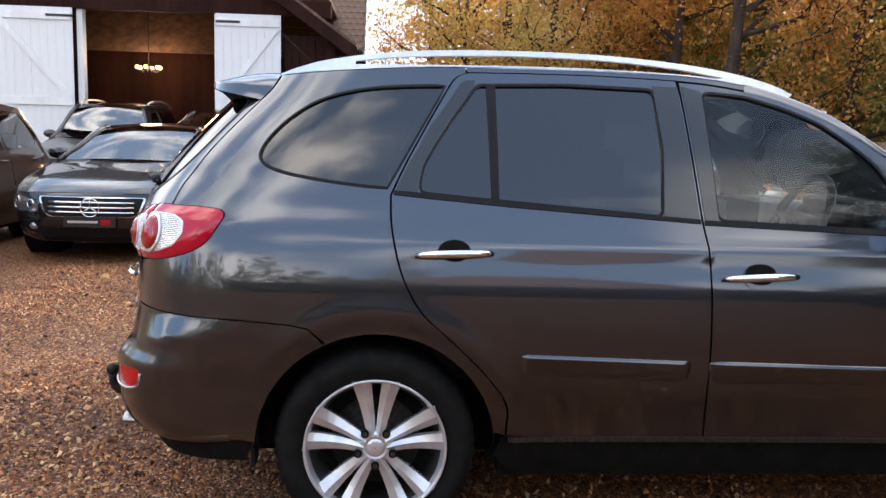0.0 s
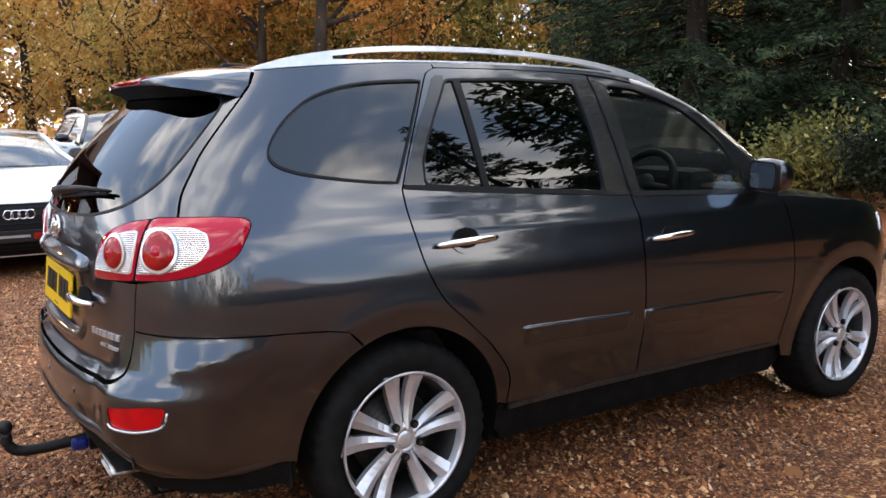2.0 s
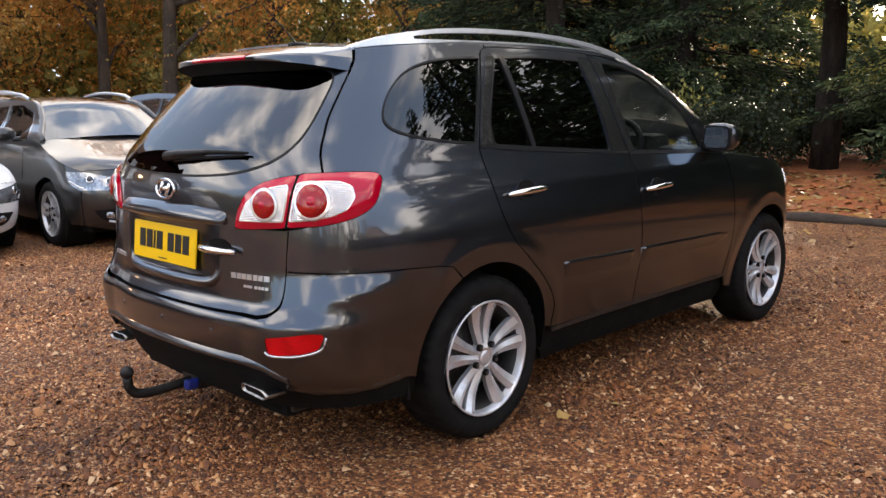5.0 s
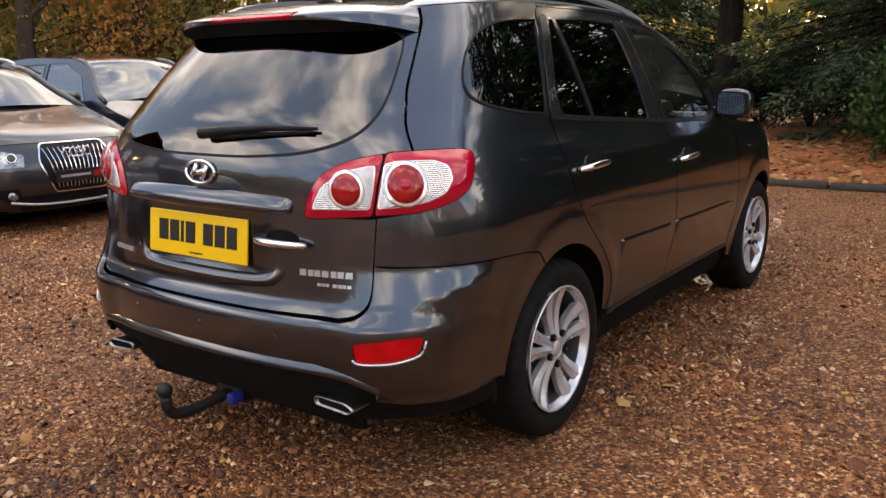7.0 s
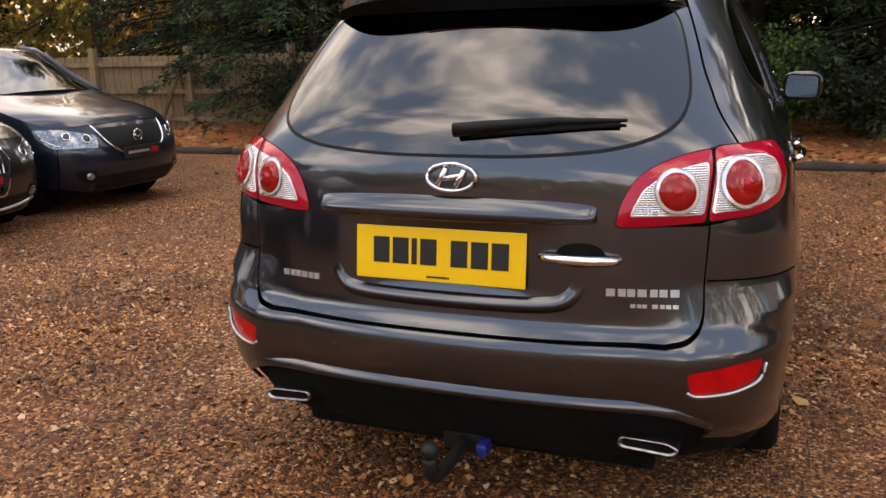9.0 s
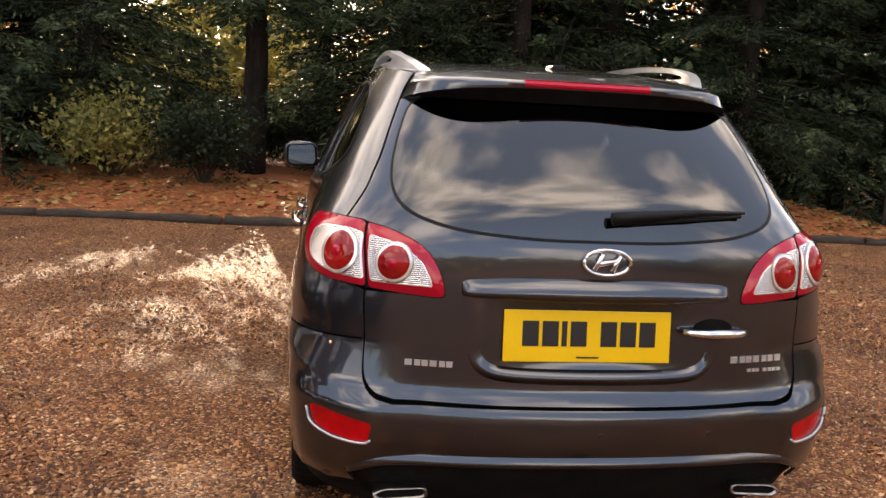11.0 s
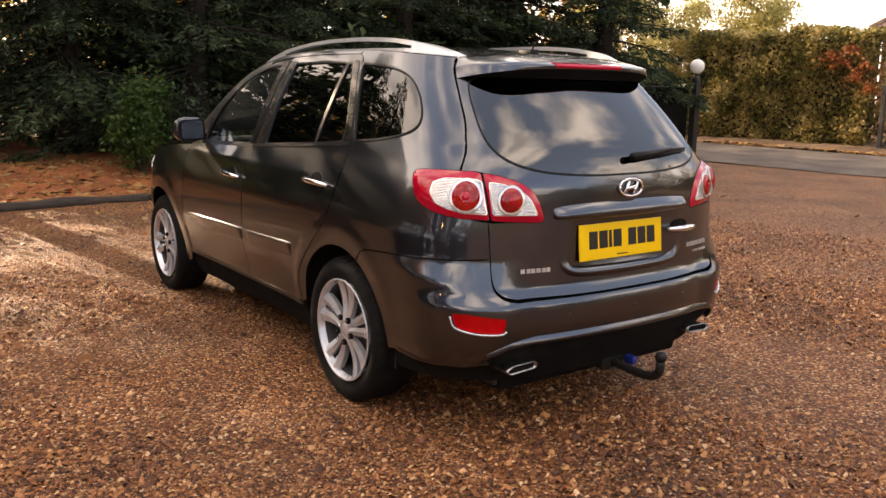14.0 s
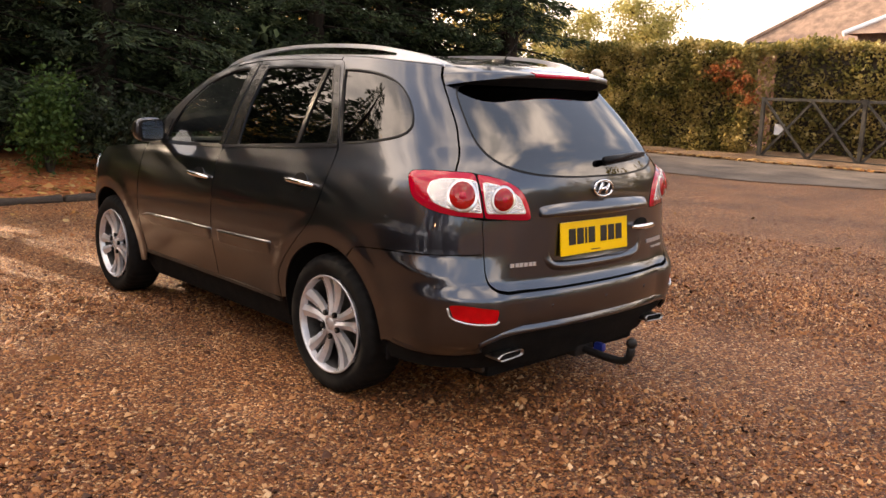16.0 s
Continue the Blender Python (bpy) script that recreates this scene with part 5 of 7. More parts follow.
def scatter(name, count, region, size, material, label, keep=None, flat=.55, lift=0.0, spread=None, tip=.25):
    """Small loose stones or leaves, each a flattened five-sided bit of its own."""
    rng = np.random.default_rng(7)
    x = rng.uniform(region[0], region[1], count)
    y = rng.uniform(region[2], region[3], count)
    if spread is not None:
        ok = rng.random(count) < spread(x, y)
        x, y = x[ok], y[ok]
    n = len(x)
    s = size * np.exp(rng.normal(0, .35, n))
    k = 5
    ang = rng.uniform(0, 6.28, n)[:, None] + np.arange(k) * 2 * math.pi / k + rng.uniform(-.3, .3, (n, k))
    rad = s[:, None] * rng.uniform(.75, 1.2, (n, k))
    tilt = rng.normal(0, tip, (n, 2))
    z0 = ground_height(x, y) + lift
    rx, ry = rad * np.cos(ang), rad * np.sin(ang) * rng.uniform(.65, 1, n)[:, None]
    ring = np.stack([x[:, None] + rx, y[:, None] + ry, z0[:, None] + s[:, None] * .10 + rx * tilt[:, :1] + ry * tilt[:, 1:]], 2)
    top = np.stack([x + s * rng.uniform(-.3, .3, n), y + s * rng.uniform(-.3, .3, n), z0 + s * flat * rng.uniform(.7, 1.3, n)], 1)
    verts = np.concatenate([ring, top[:, None]], 1).reshape(-1, 3)
    base = (np.arange(n) * (k + 1))[:, None]
    tri = np.concatenate([np.stack([base[:, 0] + i, base[:, 0] + (i + 1) % k, base[:, 0] + k], 1) for i in range(k)], 0)
    me = bpy.data.meshes.new(name)
    me.vertices.add(len(verts))
    me.vertices.foreach_set("co", verts.ravel())
    me.loops.add(tri.size)
    me.loops.foreach_set("vertex_index", tri.ravel())
    me.polygons.add(len(tri))
    me.polygons.foreach_set("loop_start", np.arange(len(tri)) * 3)
    me.update(calc_edges=True)
    me.materials.append(material)
    return tagged(new(name, me), label, kind="stuff")


LEAF_BROWN = shader("fallen leaves", (.3, .12, .04), .7)


def island_colours(m, cols, rough=.6, trans=0.0, clump=0.0):
    nt = m.node_tree
    b = nt.nodes["Principled BSDF"]
    geo = nt.nodes.new("ShaderNodeNewGeometry")
    ramp = nt.nodes.new("ShaderNodeValToRGB")
    cr = ramp.color_ramp
    k = len(cols)
    cr.elements[0].position, cr.elements[0].color = 0, rgb(cols[0])
    cr.elements[1].position, cr.elements[1].color = 1, rgb(cols[-1])
    for i, c in enumerate(cols[1:-1], 1):
        cr.elements.new(i / (k - 1)).color = rgb(c)
    if clump:
        # whole sprays differ in tone as well as single leaves
        co = nt.nodes.new("ShaderNodeTexCoord")
        no = nt.nodes.new("ShaderNodeTexNoise")
        no.inputs["Scale"].default_value, no.inputs["Detail"].default_value = clump, 3
        nt.links.new(co.outputs["Object"], no.inputs["Vector"])
        mr = nt.nodes.new("ShaderNodeMapRange")
        mr.inputs[1].default_value, mr.inputs[2].default_value = .33, .67
        nt.links.new(no.outputs["Fac"], mr.inputs[0])
        mx = nt.nodes.new("ShaderNodeMix")
        mx.inputs[0].default_value = .6
        nt.links.new(geo.outputs["Random Per Island"], mx.inputs[2])
        nt.links.new(mr.outputs[0], mx.inputs[3])
        nt.links.new(mx.outputs[0], ramp.inputs["Fac"])
    else:
        nt.links.new(geo.outputs["Random Per Island"], ramp.inputs["Fac"])
    nt.links.new(ramp.outputs["Color"], b.inputs["Base Color"])
    b.inputs["Roughness"].default_value = rough
    b.inputs["Specular IOR Level"].default_value = .25
    if trans:
        tl = nt.nodes.new("ShaderNodeBsdfTranslucent")
        nt.links.new(ramp.outputs["Color"], tl.inputs["Color"])
        mx = nt.nodes.new("ShaderNodeMixShader")
        mx.inputs[0].default_value = trans
        out = nt.nodes["Material Output"]
        nt.links.new(b.outputs[0], mx.inputs[1])
        nt.links.new(tl.outputs[0], mx.inputs[2])
        nt.links.new(mx.outputs[0], out.inputs["Surface"])
    return m


island_colours(LEAF_BROWN, [(.10, .035, .012), (.22, .085, .02), (.33, .15, .04), (.30, .20, .09), (.42, .24, .07)])

build_ground()


def near_path(x, y):
    """Thicker where the camera passes."""
    d = np.minimum(np.hypot(x - 2.2, y + .2), np.minimum(np.hypot(x + .2, y + 1.6), np.hypot(x + 1.8, y + .8)))
    return np.clip(1.25 - d / 5.2, .12, 1.0)


scatter("gravel_stones", 270000, (-6.0, 6.0, -3.4, 7.4), .0088, STONES, "loose brown and buff gravel stones", flat=.85, spread=near_path, tip=.42)
scatter("fallen_leaves", 2600, (-8, 8, -3, 7.8), .020, LEAF_BROWN, "scattered brown fallen leaves on the gravel", flat=.3, lift=.008,
        spread=lambda x, y: np.clip((y + 2) / 9, .12, 1))
scatter("bank_leaves", 9000, (-9.5, 8.2, 7.7, 10.5), .035, LEAF_BROWN, "fallen leaves covering the bank", flat=.35, lift=.02)
scatter("verge_leaves", 5000, (18.4, 20.2, -4, 13), .05, LEAF_BROWN, "fallen leaves along the hedge foot", flat=.35, lift=.05)


# ---- the grey car stands on the gravel ----
build_hero()


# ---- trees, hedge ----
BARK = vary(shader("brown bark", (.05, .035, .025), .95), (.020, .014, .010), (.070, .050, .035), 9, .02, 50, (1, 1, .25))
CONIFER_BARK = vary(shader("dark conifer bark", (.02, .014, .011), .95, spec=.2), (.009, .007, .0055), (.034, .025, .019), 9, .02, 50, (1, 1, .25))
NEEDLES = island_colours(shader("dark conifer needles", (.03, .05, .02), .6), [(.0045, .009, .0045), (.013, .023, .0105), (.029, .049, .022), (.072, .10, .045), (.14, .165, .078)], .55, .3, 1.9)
AUTUMN = island_colours(shader("autumn leaves", (.3, .15, .04), .6), [(.24, .15, .055), (.42, .25, .08), (.60, .36, .10), (.54, .41, .14), (.78, .54, .16), (.42, .38, .14)], .6, .58, .8)
RUSSET = island_colours(shader("russet leaves", (.35, .12, .03), .6), [(.20, .08, .025), (.44, .19, .05), (.62, .31, .08), (.80, .46, .13), (.58, .32, .10)], .6, .58, .8)
YELLOW_GREEN = island_colours(shader("yellow-green leaves", (.2, .2, .05), .6), [(.06, .068, .026), (.145, .148, .048), (.26, .245, .074), (.43, .365, .105), (.21, .195, .064)], .6, .4, .9)
HEDGE_LEAF = island_colours(shader("beech hedge leaves", (.1, .08, .03), .55), [(.036, .042, .013), (.125, .115, .032), (.29, .235, .075), (.50, .38, .14), (.70, .56, .29)], .45, .45, 1.3)
GARDEN_LEAF = island_colours(shader("pale olive garden leaves", (.3, .27, .1), .6), [(.15, .14, .045), (.30, .27, .09), (.44, .39, .14), (.58, .50, .20), (.34, .30, .10)], .6, .55, .9)
SHRUB_LEAF = island_colours(shader("bright shrub leaves", (.06, .1, .02), .5), [(.016, .038, .008), (.034, .072, .015), (.058, .105, .023), (.09, .14, .035)], .5, .35, 4.0)
CRIMSON_LEAF = island_colours(shader("dark crimson leaves", (.16, .012, .014), .6), [(.05, .004, .006), (.13, .010, .012), (.22, .018, .018), (.30, .035, .025)], .55, .35)
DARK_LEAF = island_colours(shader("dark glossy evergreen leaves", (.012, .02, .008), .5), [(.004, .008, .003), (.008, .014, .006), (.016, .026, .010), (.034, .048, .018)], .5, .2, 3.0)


def leaf_mesh(name, centers, dirs, length, width, material, parent=None, label="", seed=1, droop=.2):
    """Many single leaves, each a folded pair of triangles at a centre, along a direction."""
    rng = np.random.default_rng(seed)
    n = len(centers)
    c, d = np.asarray(centers, float), np.asarray(dirs, float)
    d = d + rng.normal(0, .35, d.shape)
    d[:, 2] -= droop
    d /= np.maximum(np.linalg.norm(d, axis=1), 1e-6)[:, None]
    r = rng.normal(0, 1, d.shape)
    w = np.cross(d, r)
    w /= np.maximum(np.linalg.norm(w, axis=1), 1e-6)[:, None]
    nr = np.cross(w, d)
    ln = (np.asarray(length) * rng.uniform(.7, 1.3, n))[:, None]
    wd = (np.asarray(width) * rng.uniform(.7, 1.3, n))[:, None]
    v = np.stack([c, c + d * ln * .5 + w * wd * .5 + nr * wd * .15, c + d * ln, c + d * ln * .5 - w * wd * .5 + nr * wd * .15], 1).reshape(-1, 3)
    b = np.arange(n) * 4
    tri = np.concatenate([np.stack([b, b + 1, b + 2], 1), np.stack([b, b + 2, b + 3], 1)])
    me = bpy.data.meshes.new(name)
    me.vertices.add(len(v))
    me.vertices.foreach_set("co", v.ravel())
    me.loops.add(tri.size)
    me.loops.foreach_set("vertex_index", tri.ravel())
    me.polygons.add(len(tri))
    me.polygons.foreach_set("loop_start", np.arange(len(tri)) * 3)
    me.update(calc_edges=True)
    me.materials.append(material)
    ob = new(name, me)
    if parent:
        ob.parent = parent
    if label:
        ob["label"] = label
    return ob


def conifer(seed, height=9.5, spread=2.6, bare=.9, leaves=20000, label="tall dark green conifer on the leaf bank", broad=.26):
    rng = np.random.default_rng(seed)
    tree = tagged(new("conifer"), label, "tree", "conifers along the bank")
    bm = bmesh.new()
    pts = [(0.05 * math.sin(k), .05 * math.cos(k * 1.3), height * k / 8) for k in range(9)]
    tube(bm, [(0, 0, -.2)] + pts[1:], [.24 * (1 - k / 9.5) for k in range(9)], 9)
    part("trunk", bm, CONIFER_BARK, tree, "straight brown trunk", True)
    cs, ds, ln = [], [], []
    z = bare
    limbs = bmesh.new()
    branches = []
    while z < height - .2:
        t = (z - bare) / (height - bare)
        reach = spread * (1 - t)**.75 * rng.uniform(.75, 1.15) + .25
        for k in range(rng.integers(5, 8)):
            a = rng.uniform(0, 6.283)
            r = reach * rng.uniform(.7, 1.1)
            rise = .10 - .35 * (1 - t) * rng.uniform(.4, 1)
            branches.append((z + rng.uniform(-.15, .15), a, r, rise, t))
        z += .26 + .30 * t
    area = np.array([b[2] * (1.5 if b[0] < 4.5 else .55) for b in branches])
    per = np.maximum((area / area.sum() * leaves).astype(int), 10)
    for (z, a, r, rise, t), m in zip(branches, per):
        u = np.array([math.cos(a), math.sin(a), 0])
        v = np.array([-u[1], u[0], 0])
        if z < 5:
            tube(limbs, [(u * r * s + np.array([0, 0, z + rise * r * s - .10 * r * s * s])).tolist() for s in (.03, .4, .75)], [.030, .018, .008], 4, caps=False)
        s = rng.random(m)**.6
        side = rng.normal(0, .20, m) * r * (1.05 - s) + rng.normal(0, .04, m)
        p = u[None] * (r * s)[:, None] + v[None] * side[:, None]
        p[:, 2] = z + rise * r * s - .12 * r * s * s - np.abs(side) * .35 + rng.normal(0, .05, m)
        d = u[None] * .8 + v[None] * np.sign(side)[:, None] * .7
        cs.append(p)
        ds.append(np.repeat(d, 1, 0))
        ln.append(np.full(m, (.135 if z < 4.5 else .27)))
    tagged(part("branchwork", limbs, CONIFER_BARK, tree, "", True), kind="stuff")
    ln = np.concatenate(ln)
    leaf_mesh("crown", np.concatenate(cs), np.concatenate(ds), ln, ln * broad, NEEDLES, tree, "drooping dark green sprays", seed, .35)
    return tree


def broadleaf(seed, height, spread, leaves, material, label, name="autumn_tree", base=1.2, group="autumn trees behind the cars", trunk=.2, leaf=.13):
    rng = np.random.default_rng(seed)
    tree = tagged(new(name), label, "tree", group)
    bm = bmesh.new()
    lean = rng.normal(0, .04, 2)
    top = height * .75
    tube(bm, [(lean[0] * z, lean[1] * z, z) for z in np.linspace(-.3, top, 8)], [trunk * (1 - k / 9) for k in range(8)], 9)
    part("trunk", bm, BARK, tree, "grey-brown trunk", True)
    bm = bmesh.new()
    tips = []
    for k in range(16):
        z0 = base + (top - base) * rng.random()**1.1
        a = rng.uniform(0, 6.283)
        r = spread * rng.uniform(.5, 1.0) * (1.1 - .6 * z0 / height)
        u = np.array([math.cos(a), math.sin(a), 0])
        start = np.array([lean[0] * z0, lean[1] * z0, z0])
        mid = start + u * r * .5 + np.array([0, 0, r * rng.uniform(.1, .45)])
        end = start + u * r + np.array([0, 0, r * rng.uniform(.2, .9)])
        tube(bm, [start.tolist(), mid.tolist(), end.tolist()], [.075 * trunk / .2, .042 * trunk / .2, .012], 5, caps=False)
        tips += [mid, end, (mid + end) / 2]
        for _ in range(5):
            q = mid + (end - mid) * rng.random()
            e = q + rng.normal(0, .35, 3) * r * .8
            tube(bm, [q.tolist(), ((q + e) / 2 + rng.normal(0, .05, 3)).tolist(), e.tolist()], [.022, .014, .006], 4, caps=False)
            tips += [e, (q + e) / 2]
    tagged(part("branchwork", bm, BARK, tree, "bare spreading branches", True), kind="stuff")
    tips = np.array(tips)
    idx = rng.integers(0, len(tips), leaves)
    size = rng.uniform(.18, .42, len(tips))[idx] * spread / 2.4
    c = tips[idx] + rng.normal(0, 1, (leaves, 3)) * size[:, None] * np.array([1, 1, .7])
    leaf_mesh("crown", c, rng.normal(0, 1, (leaves, 3)), np.full(leaves, leaf), np.full(leaves, leaf * .62), material, tree, "thinning autumn leaves", seed, .3)
    return tree


def place(ob, x, y, rot=0.0, s=1.0):
    ob.matrix_basis = Matrix.Translation((x, y, float(ground_height(np.array(x), np.array(y))) - .02)) @ pose(0, 0, 0, 0, 0, rot) @ Matrix.Scale(s, 4)
    return ob


CONIFERS = [place(conifer(3), -8.3, 11.6, 10), place(conifer(5, 10.5, 2.8, .6), -7.0, 10.8, 70), place(conifer(8, 9.0, 2.4, 1.1), -4.75, 12.0, 200)]
BACK_CONIFER = place(conifer(17, 9.5, 2.6, .8, 11000, broad=.40), -.9, 17.6, 130)
for k, (x, y, s) in enumerate(((.35, 11.7, .95), (2.4, 11.2, 1.0), (4.3, 11.9, 1.05), (6.6, 11.0, .95), (8.8, 11.6, 1.05), (10.3, 12.0, 1.0), (-11.8, 13.2, 1.0), (-8.0, 13.8, 1.1), (-6.6, 14.6, 1.0), (3.0, 14.6, 1.45), (8.0, 15.2, 2.0), (11.4, 16.4, 1.7), (.7, 14.8, 1.1), (5.5, 16.0, 2.0), (10.2, 15.6, 2.1), (1.7, 13.4, 1.0), (-5.4, 15.5, 1.12))):
    copy_thing(CONIFERS[k % 3] if y < 13 else BACK_CONIFER, Matrix.Translation((x, y, float(ground_height(np.array(x), np.array(y))) - .02)) @ pose(0, 0, 0, 0, 0, 57 * k + 20) @ Matrix.Scale(s, 4))

place(conifer(14, 14.5, 1.9, 1.9, 24000, "very tall dark conifer beside the lamp post"), 11.3, 10.2, 40)
place(conifer(12, 8.5, 1.9, 2.95, 13000, "thin sparse conifer with a bare trunk"), -2.05, 11.6, 30)


# low drooping boughs and shrubs in front of the conifers
def shrub(seed, r, h, n, material, label, leaf=.09):
    rng = np.random.default_rng(seed)
    s = tagged(new("shrub"), label, "shrub", "shrubs on the bank")
    bm = bmesh.new()
    ends = []
    for k in range(14):
        a = rng.uniform(0, 6.283)
        e = np.array([math.cos(a) * r * rng.uniform(.2, .9), math.sin(a) * r * rng.uniform(.2, .9), h * rng.uniform(.5, 1)])
        tube(bm, [(0, 0, -.05), (e * .5 + np.array([0, 0, h * .1])).tolist(), e.tolist()], [.018, .012, .004], 4, caps=False)
        ends += [e, e * .75, e * .55 + np.array([0, 0, .05])]
    tagged(part("stemwork", bm, BARK, s, "", True), kind="stuff")
    ends = np.array(ends)
    i = rng.integers(0, len(ends), n)
    c = ends[i] + rng.normal(0, 1, (n, 3)) * np.array([r * .22, r * .22, h * .12])
    c[:, 2] = np.maximum(c[:, 2], .03)
    leaf_mesh("foliage", c, rng.normal(0, 1, (n, 3)) + [0, 0, .4], np.full(n, leaf), np.full(n, leaf * .5), material, s, "", seed, .1)
    return s


place(shrub(21, .52, 1.35, 3600, SHRUB_LEAF, "bright green upright shrub on the leaf bank"), .85, 9.3)
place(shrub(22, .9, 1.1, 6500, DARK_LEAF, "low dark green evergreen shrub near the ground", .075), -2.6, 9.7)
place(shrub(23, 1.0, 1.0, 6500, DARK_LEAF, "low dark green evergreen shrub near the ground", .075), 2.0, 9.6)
place(shrub(24, 1.1, 1.25, 3400, YELLOW_GREEN, "yellowing green shrub beneath the conifers", .10), -4.0, 10.2)
place(shrub(25, 1.0, .9, 6500, DARK_LEAF, "low dark green evergreen shrub near the ground", .075), 4.6, 9.7)
place(shrub(26, .38, .62, 1100, CRIMSON_LEAF, "small dark red shrub at the bank's edge", .065), -5.5, 8.75)
place(shrub(27, 1.0, 1.2, 6500, DARK_LEAF, "low dark green evergreen shrub near the ground", .075), -6.8, 9.8)

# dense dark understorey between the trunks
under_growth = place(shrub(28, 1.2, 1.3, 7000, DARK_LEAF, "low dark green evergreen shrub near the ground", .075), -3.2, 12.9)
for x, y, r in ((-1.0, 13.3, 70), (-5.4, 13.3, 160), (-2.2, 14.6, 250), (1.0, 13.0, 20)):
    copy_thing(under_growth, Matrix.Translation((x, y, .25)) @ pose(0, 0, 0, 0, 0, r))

# autumn wood
BROAD = [broadleaf(31, 12, 4.0, 17000, AUTUMN, "tall autumn tree with golden-brown leaves", trunk=.26, leaf=.115),
         broadleaf(32, 11, 4.2, 17000, RUSSET, "autumn tree with russet orange leaves", trunk=.24, leaf=.115),
         broadleaf(33, 13, 3.6, 15000, YELLOW_GREEN, "tall thin tree with yellow-green leaves", trunk=.24, leaf=.115)]
FAR_BROAD = [place(broadleaf(35, 12, 4.0, 7000, AUTUMN, "tall autumn tree with golden-brown leaves", trunk=.26, leaf=.19), -40, 11), place(broadleaf(36, 11, 4.2, 7000, RUSSET, "autumn tree with russet orange leaves", trunk=.24, leaf=.19), -38, 19)]
place(BROAD[0], -25.5, 5.6, 0)
place(BROAD[1], -23.0, 9.0, 80)
place(BROAD[2], -20.5, 13.5, 150)
rw = random.Random(5)
for k, (x, y) in enumerate(((-33, 5.0), (-28, 8.0), (-31, 11), (-26, 13), (-22.5, 18), (-18, 17), (-29, 18), (-15.5, 20), (-24, 24), (-18, 25), (-12, 22), (-37, 7), (-36, 15), (-11.0, 19), (-13.2, 16.5), (-20, 9.6), (-33, 23), (-27, 30), (-14, 31), (-12.5, 25), (2.5, 23), (6, 23), (-30, 3.2), (-36, 2.2))):
    src = BROAD[(0, 1, 0, 1, 2, 1, 0)[k % 7]] if math.hypot(x, y) < 30 else FAR_BROAD[k % 2]
    copy_thing(src, Matrix.Translation((x, y, -.02)) @ pose(0, 0, 0, 0, 0, rw.uniform(0, 360)) @ Matrix.Scale(rw.uniform(.85, 1.2), 4))
# far wood: one mass of leaves and stems behind the trees
rng = np.random.default_rng(77)
n = 13000
a = rng.uniform(radians(40), radians(178), n)
rad = rng.uniform(36, 46, n)
zz = rng.uniform(0, 1, n)**1.25 * (10 + 3 * np.sin(a * 23) + 2 * np.sin(a * 51))
low = np.abs(a - radians(99)) < radians(6)
zz = np.where(low, zz * .55, zz)
pts = np.stack([rad * np.cos(a), rad * np.sin(a), zz], 1)
tagged(leaf_mesh("far_wood", pts, rng.normal(0, 1, (n, 3)), np.full(n, .62), np.full(n, .42), AUTUMN, None, "", 78), "far autumn wood behind the yard", kind="stuff")

n = 19000
a = rng.uniform(radians(92), radians(170), n)
rad = rng.uniform(26, 36, n)
zz = rng.uniform(0, 1, n)**1.1 * (8.5 + 2 * np.sin(a * 19) + 1.5 * np.sin(a * 47))
low = np.abs(a - radians(99)) < radians(6)
zz = np.where(low, zz * .55, zz)
pts = np.stack([rad * np.cos(a), rad * np.sin(a), zz], 1)
pts[:, 2] *= np.where(a > radians(150), .75, 1)
tagged(leaf_mesh("far_thicket", pts, rng.normal(0, 1, (n, 3)), np.full(n, .50), np.full(n, .34), YELLOW_GREEN, None, "", 79), "olive green thicket behind the fence", kind="stuff")

# wood that closes the far side of the yard and mirrors in the car's flanks
n = 15000
a = rng.uniform(radians(216), radians(363), n)
rad = rng.uniform(27, 36, n)
zz = rng.uniform(0, 1, n)**1.1 * (3.5 + 4.4 * smooth_step(radians(285), radians(325), a)) * (1 + .17 * np.sin(a * 21) + .12 * np.sin(a * 53) + .08 * np.sin(a * 97))
pts = np.stack([rad * np.cos(a), rad * np.sin(a), zz], 1)
tagged(leaf_mesh("enclosing_wood", pts, rng.normal(0, 1, (n, 3)), np.full(n, .66), np.full(n, .44), HEDGE_LEAF, None, "", 80), "bronze green trees round the open side of the yard", kind="stuff")

# trimmed hedge across the road
def hedge(y0, y1, x0, depth, height, seed, n, label):
    h = tagged(new("hedge"), label, "hedge", "hedges across the road")
    rng = np.random.default_rng(seed)
    y = rng.uniform(y0, y1, n)
    u = rng.random(n)
    top = u < .28
    z = np.where(top, height + rng.normal(0, .06, n) + .10 * np.sin(y * 1.9) + .05 * np.sin(y * 5.3), rng.random(n) * height)
    x = np.where(top, x0 + rng.random(n) * depth, x0 + np.abs(rng.normal(0, .14, n)) + .10 * np.sin(z * 2.3 + y * 1.1) + .05 * np.sin(y * 4.1))
    c = np.stack([x, y, np.maximum(z, .05)], 1)
    d = rng.normal(0, 1, (n, 3)) + np.where(top[:, None], [0, 0, 1.0], [-.9, 0, .2])
    leaf_mesh("foliage", c, d, np.full(n, .13), np.full(n, .085), HEDGE_LEAF, h, "", seed, .15)
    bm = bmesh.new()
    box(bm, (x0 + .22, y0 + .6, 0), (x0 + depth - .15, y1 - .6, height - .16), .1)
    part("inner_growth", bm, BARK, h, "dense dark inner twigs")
    return h


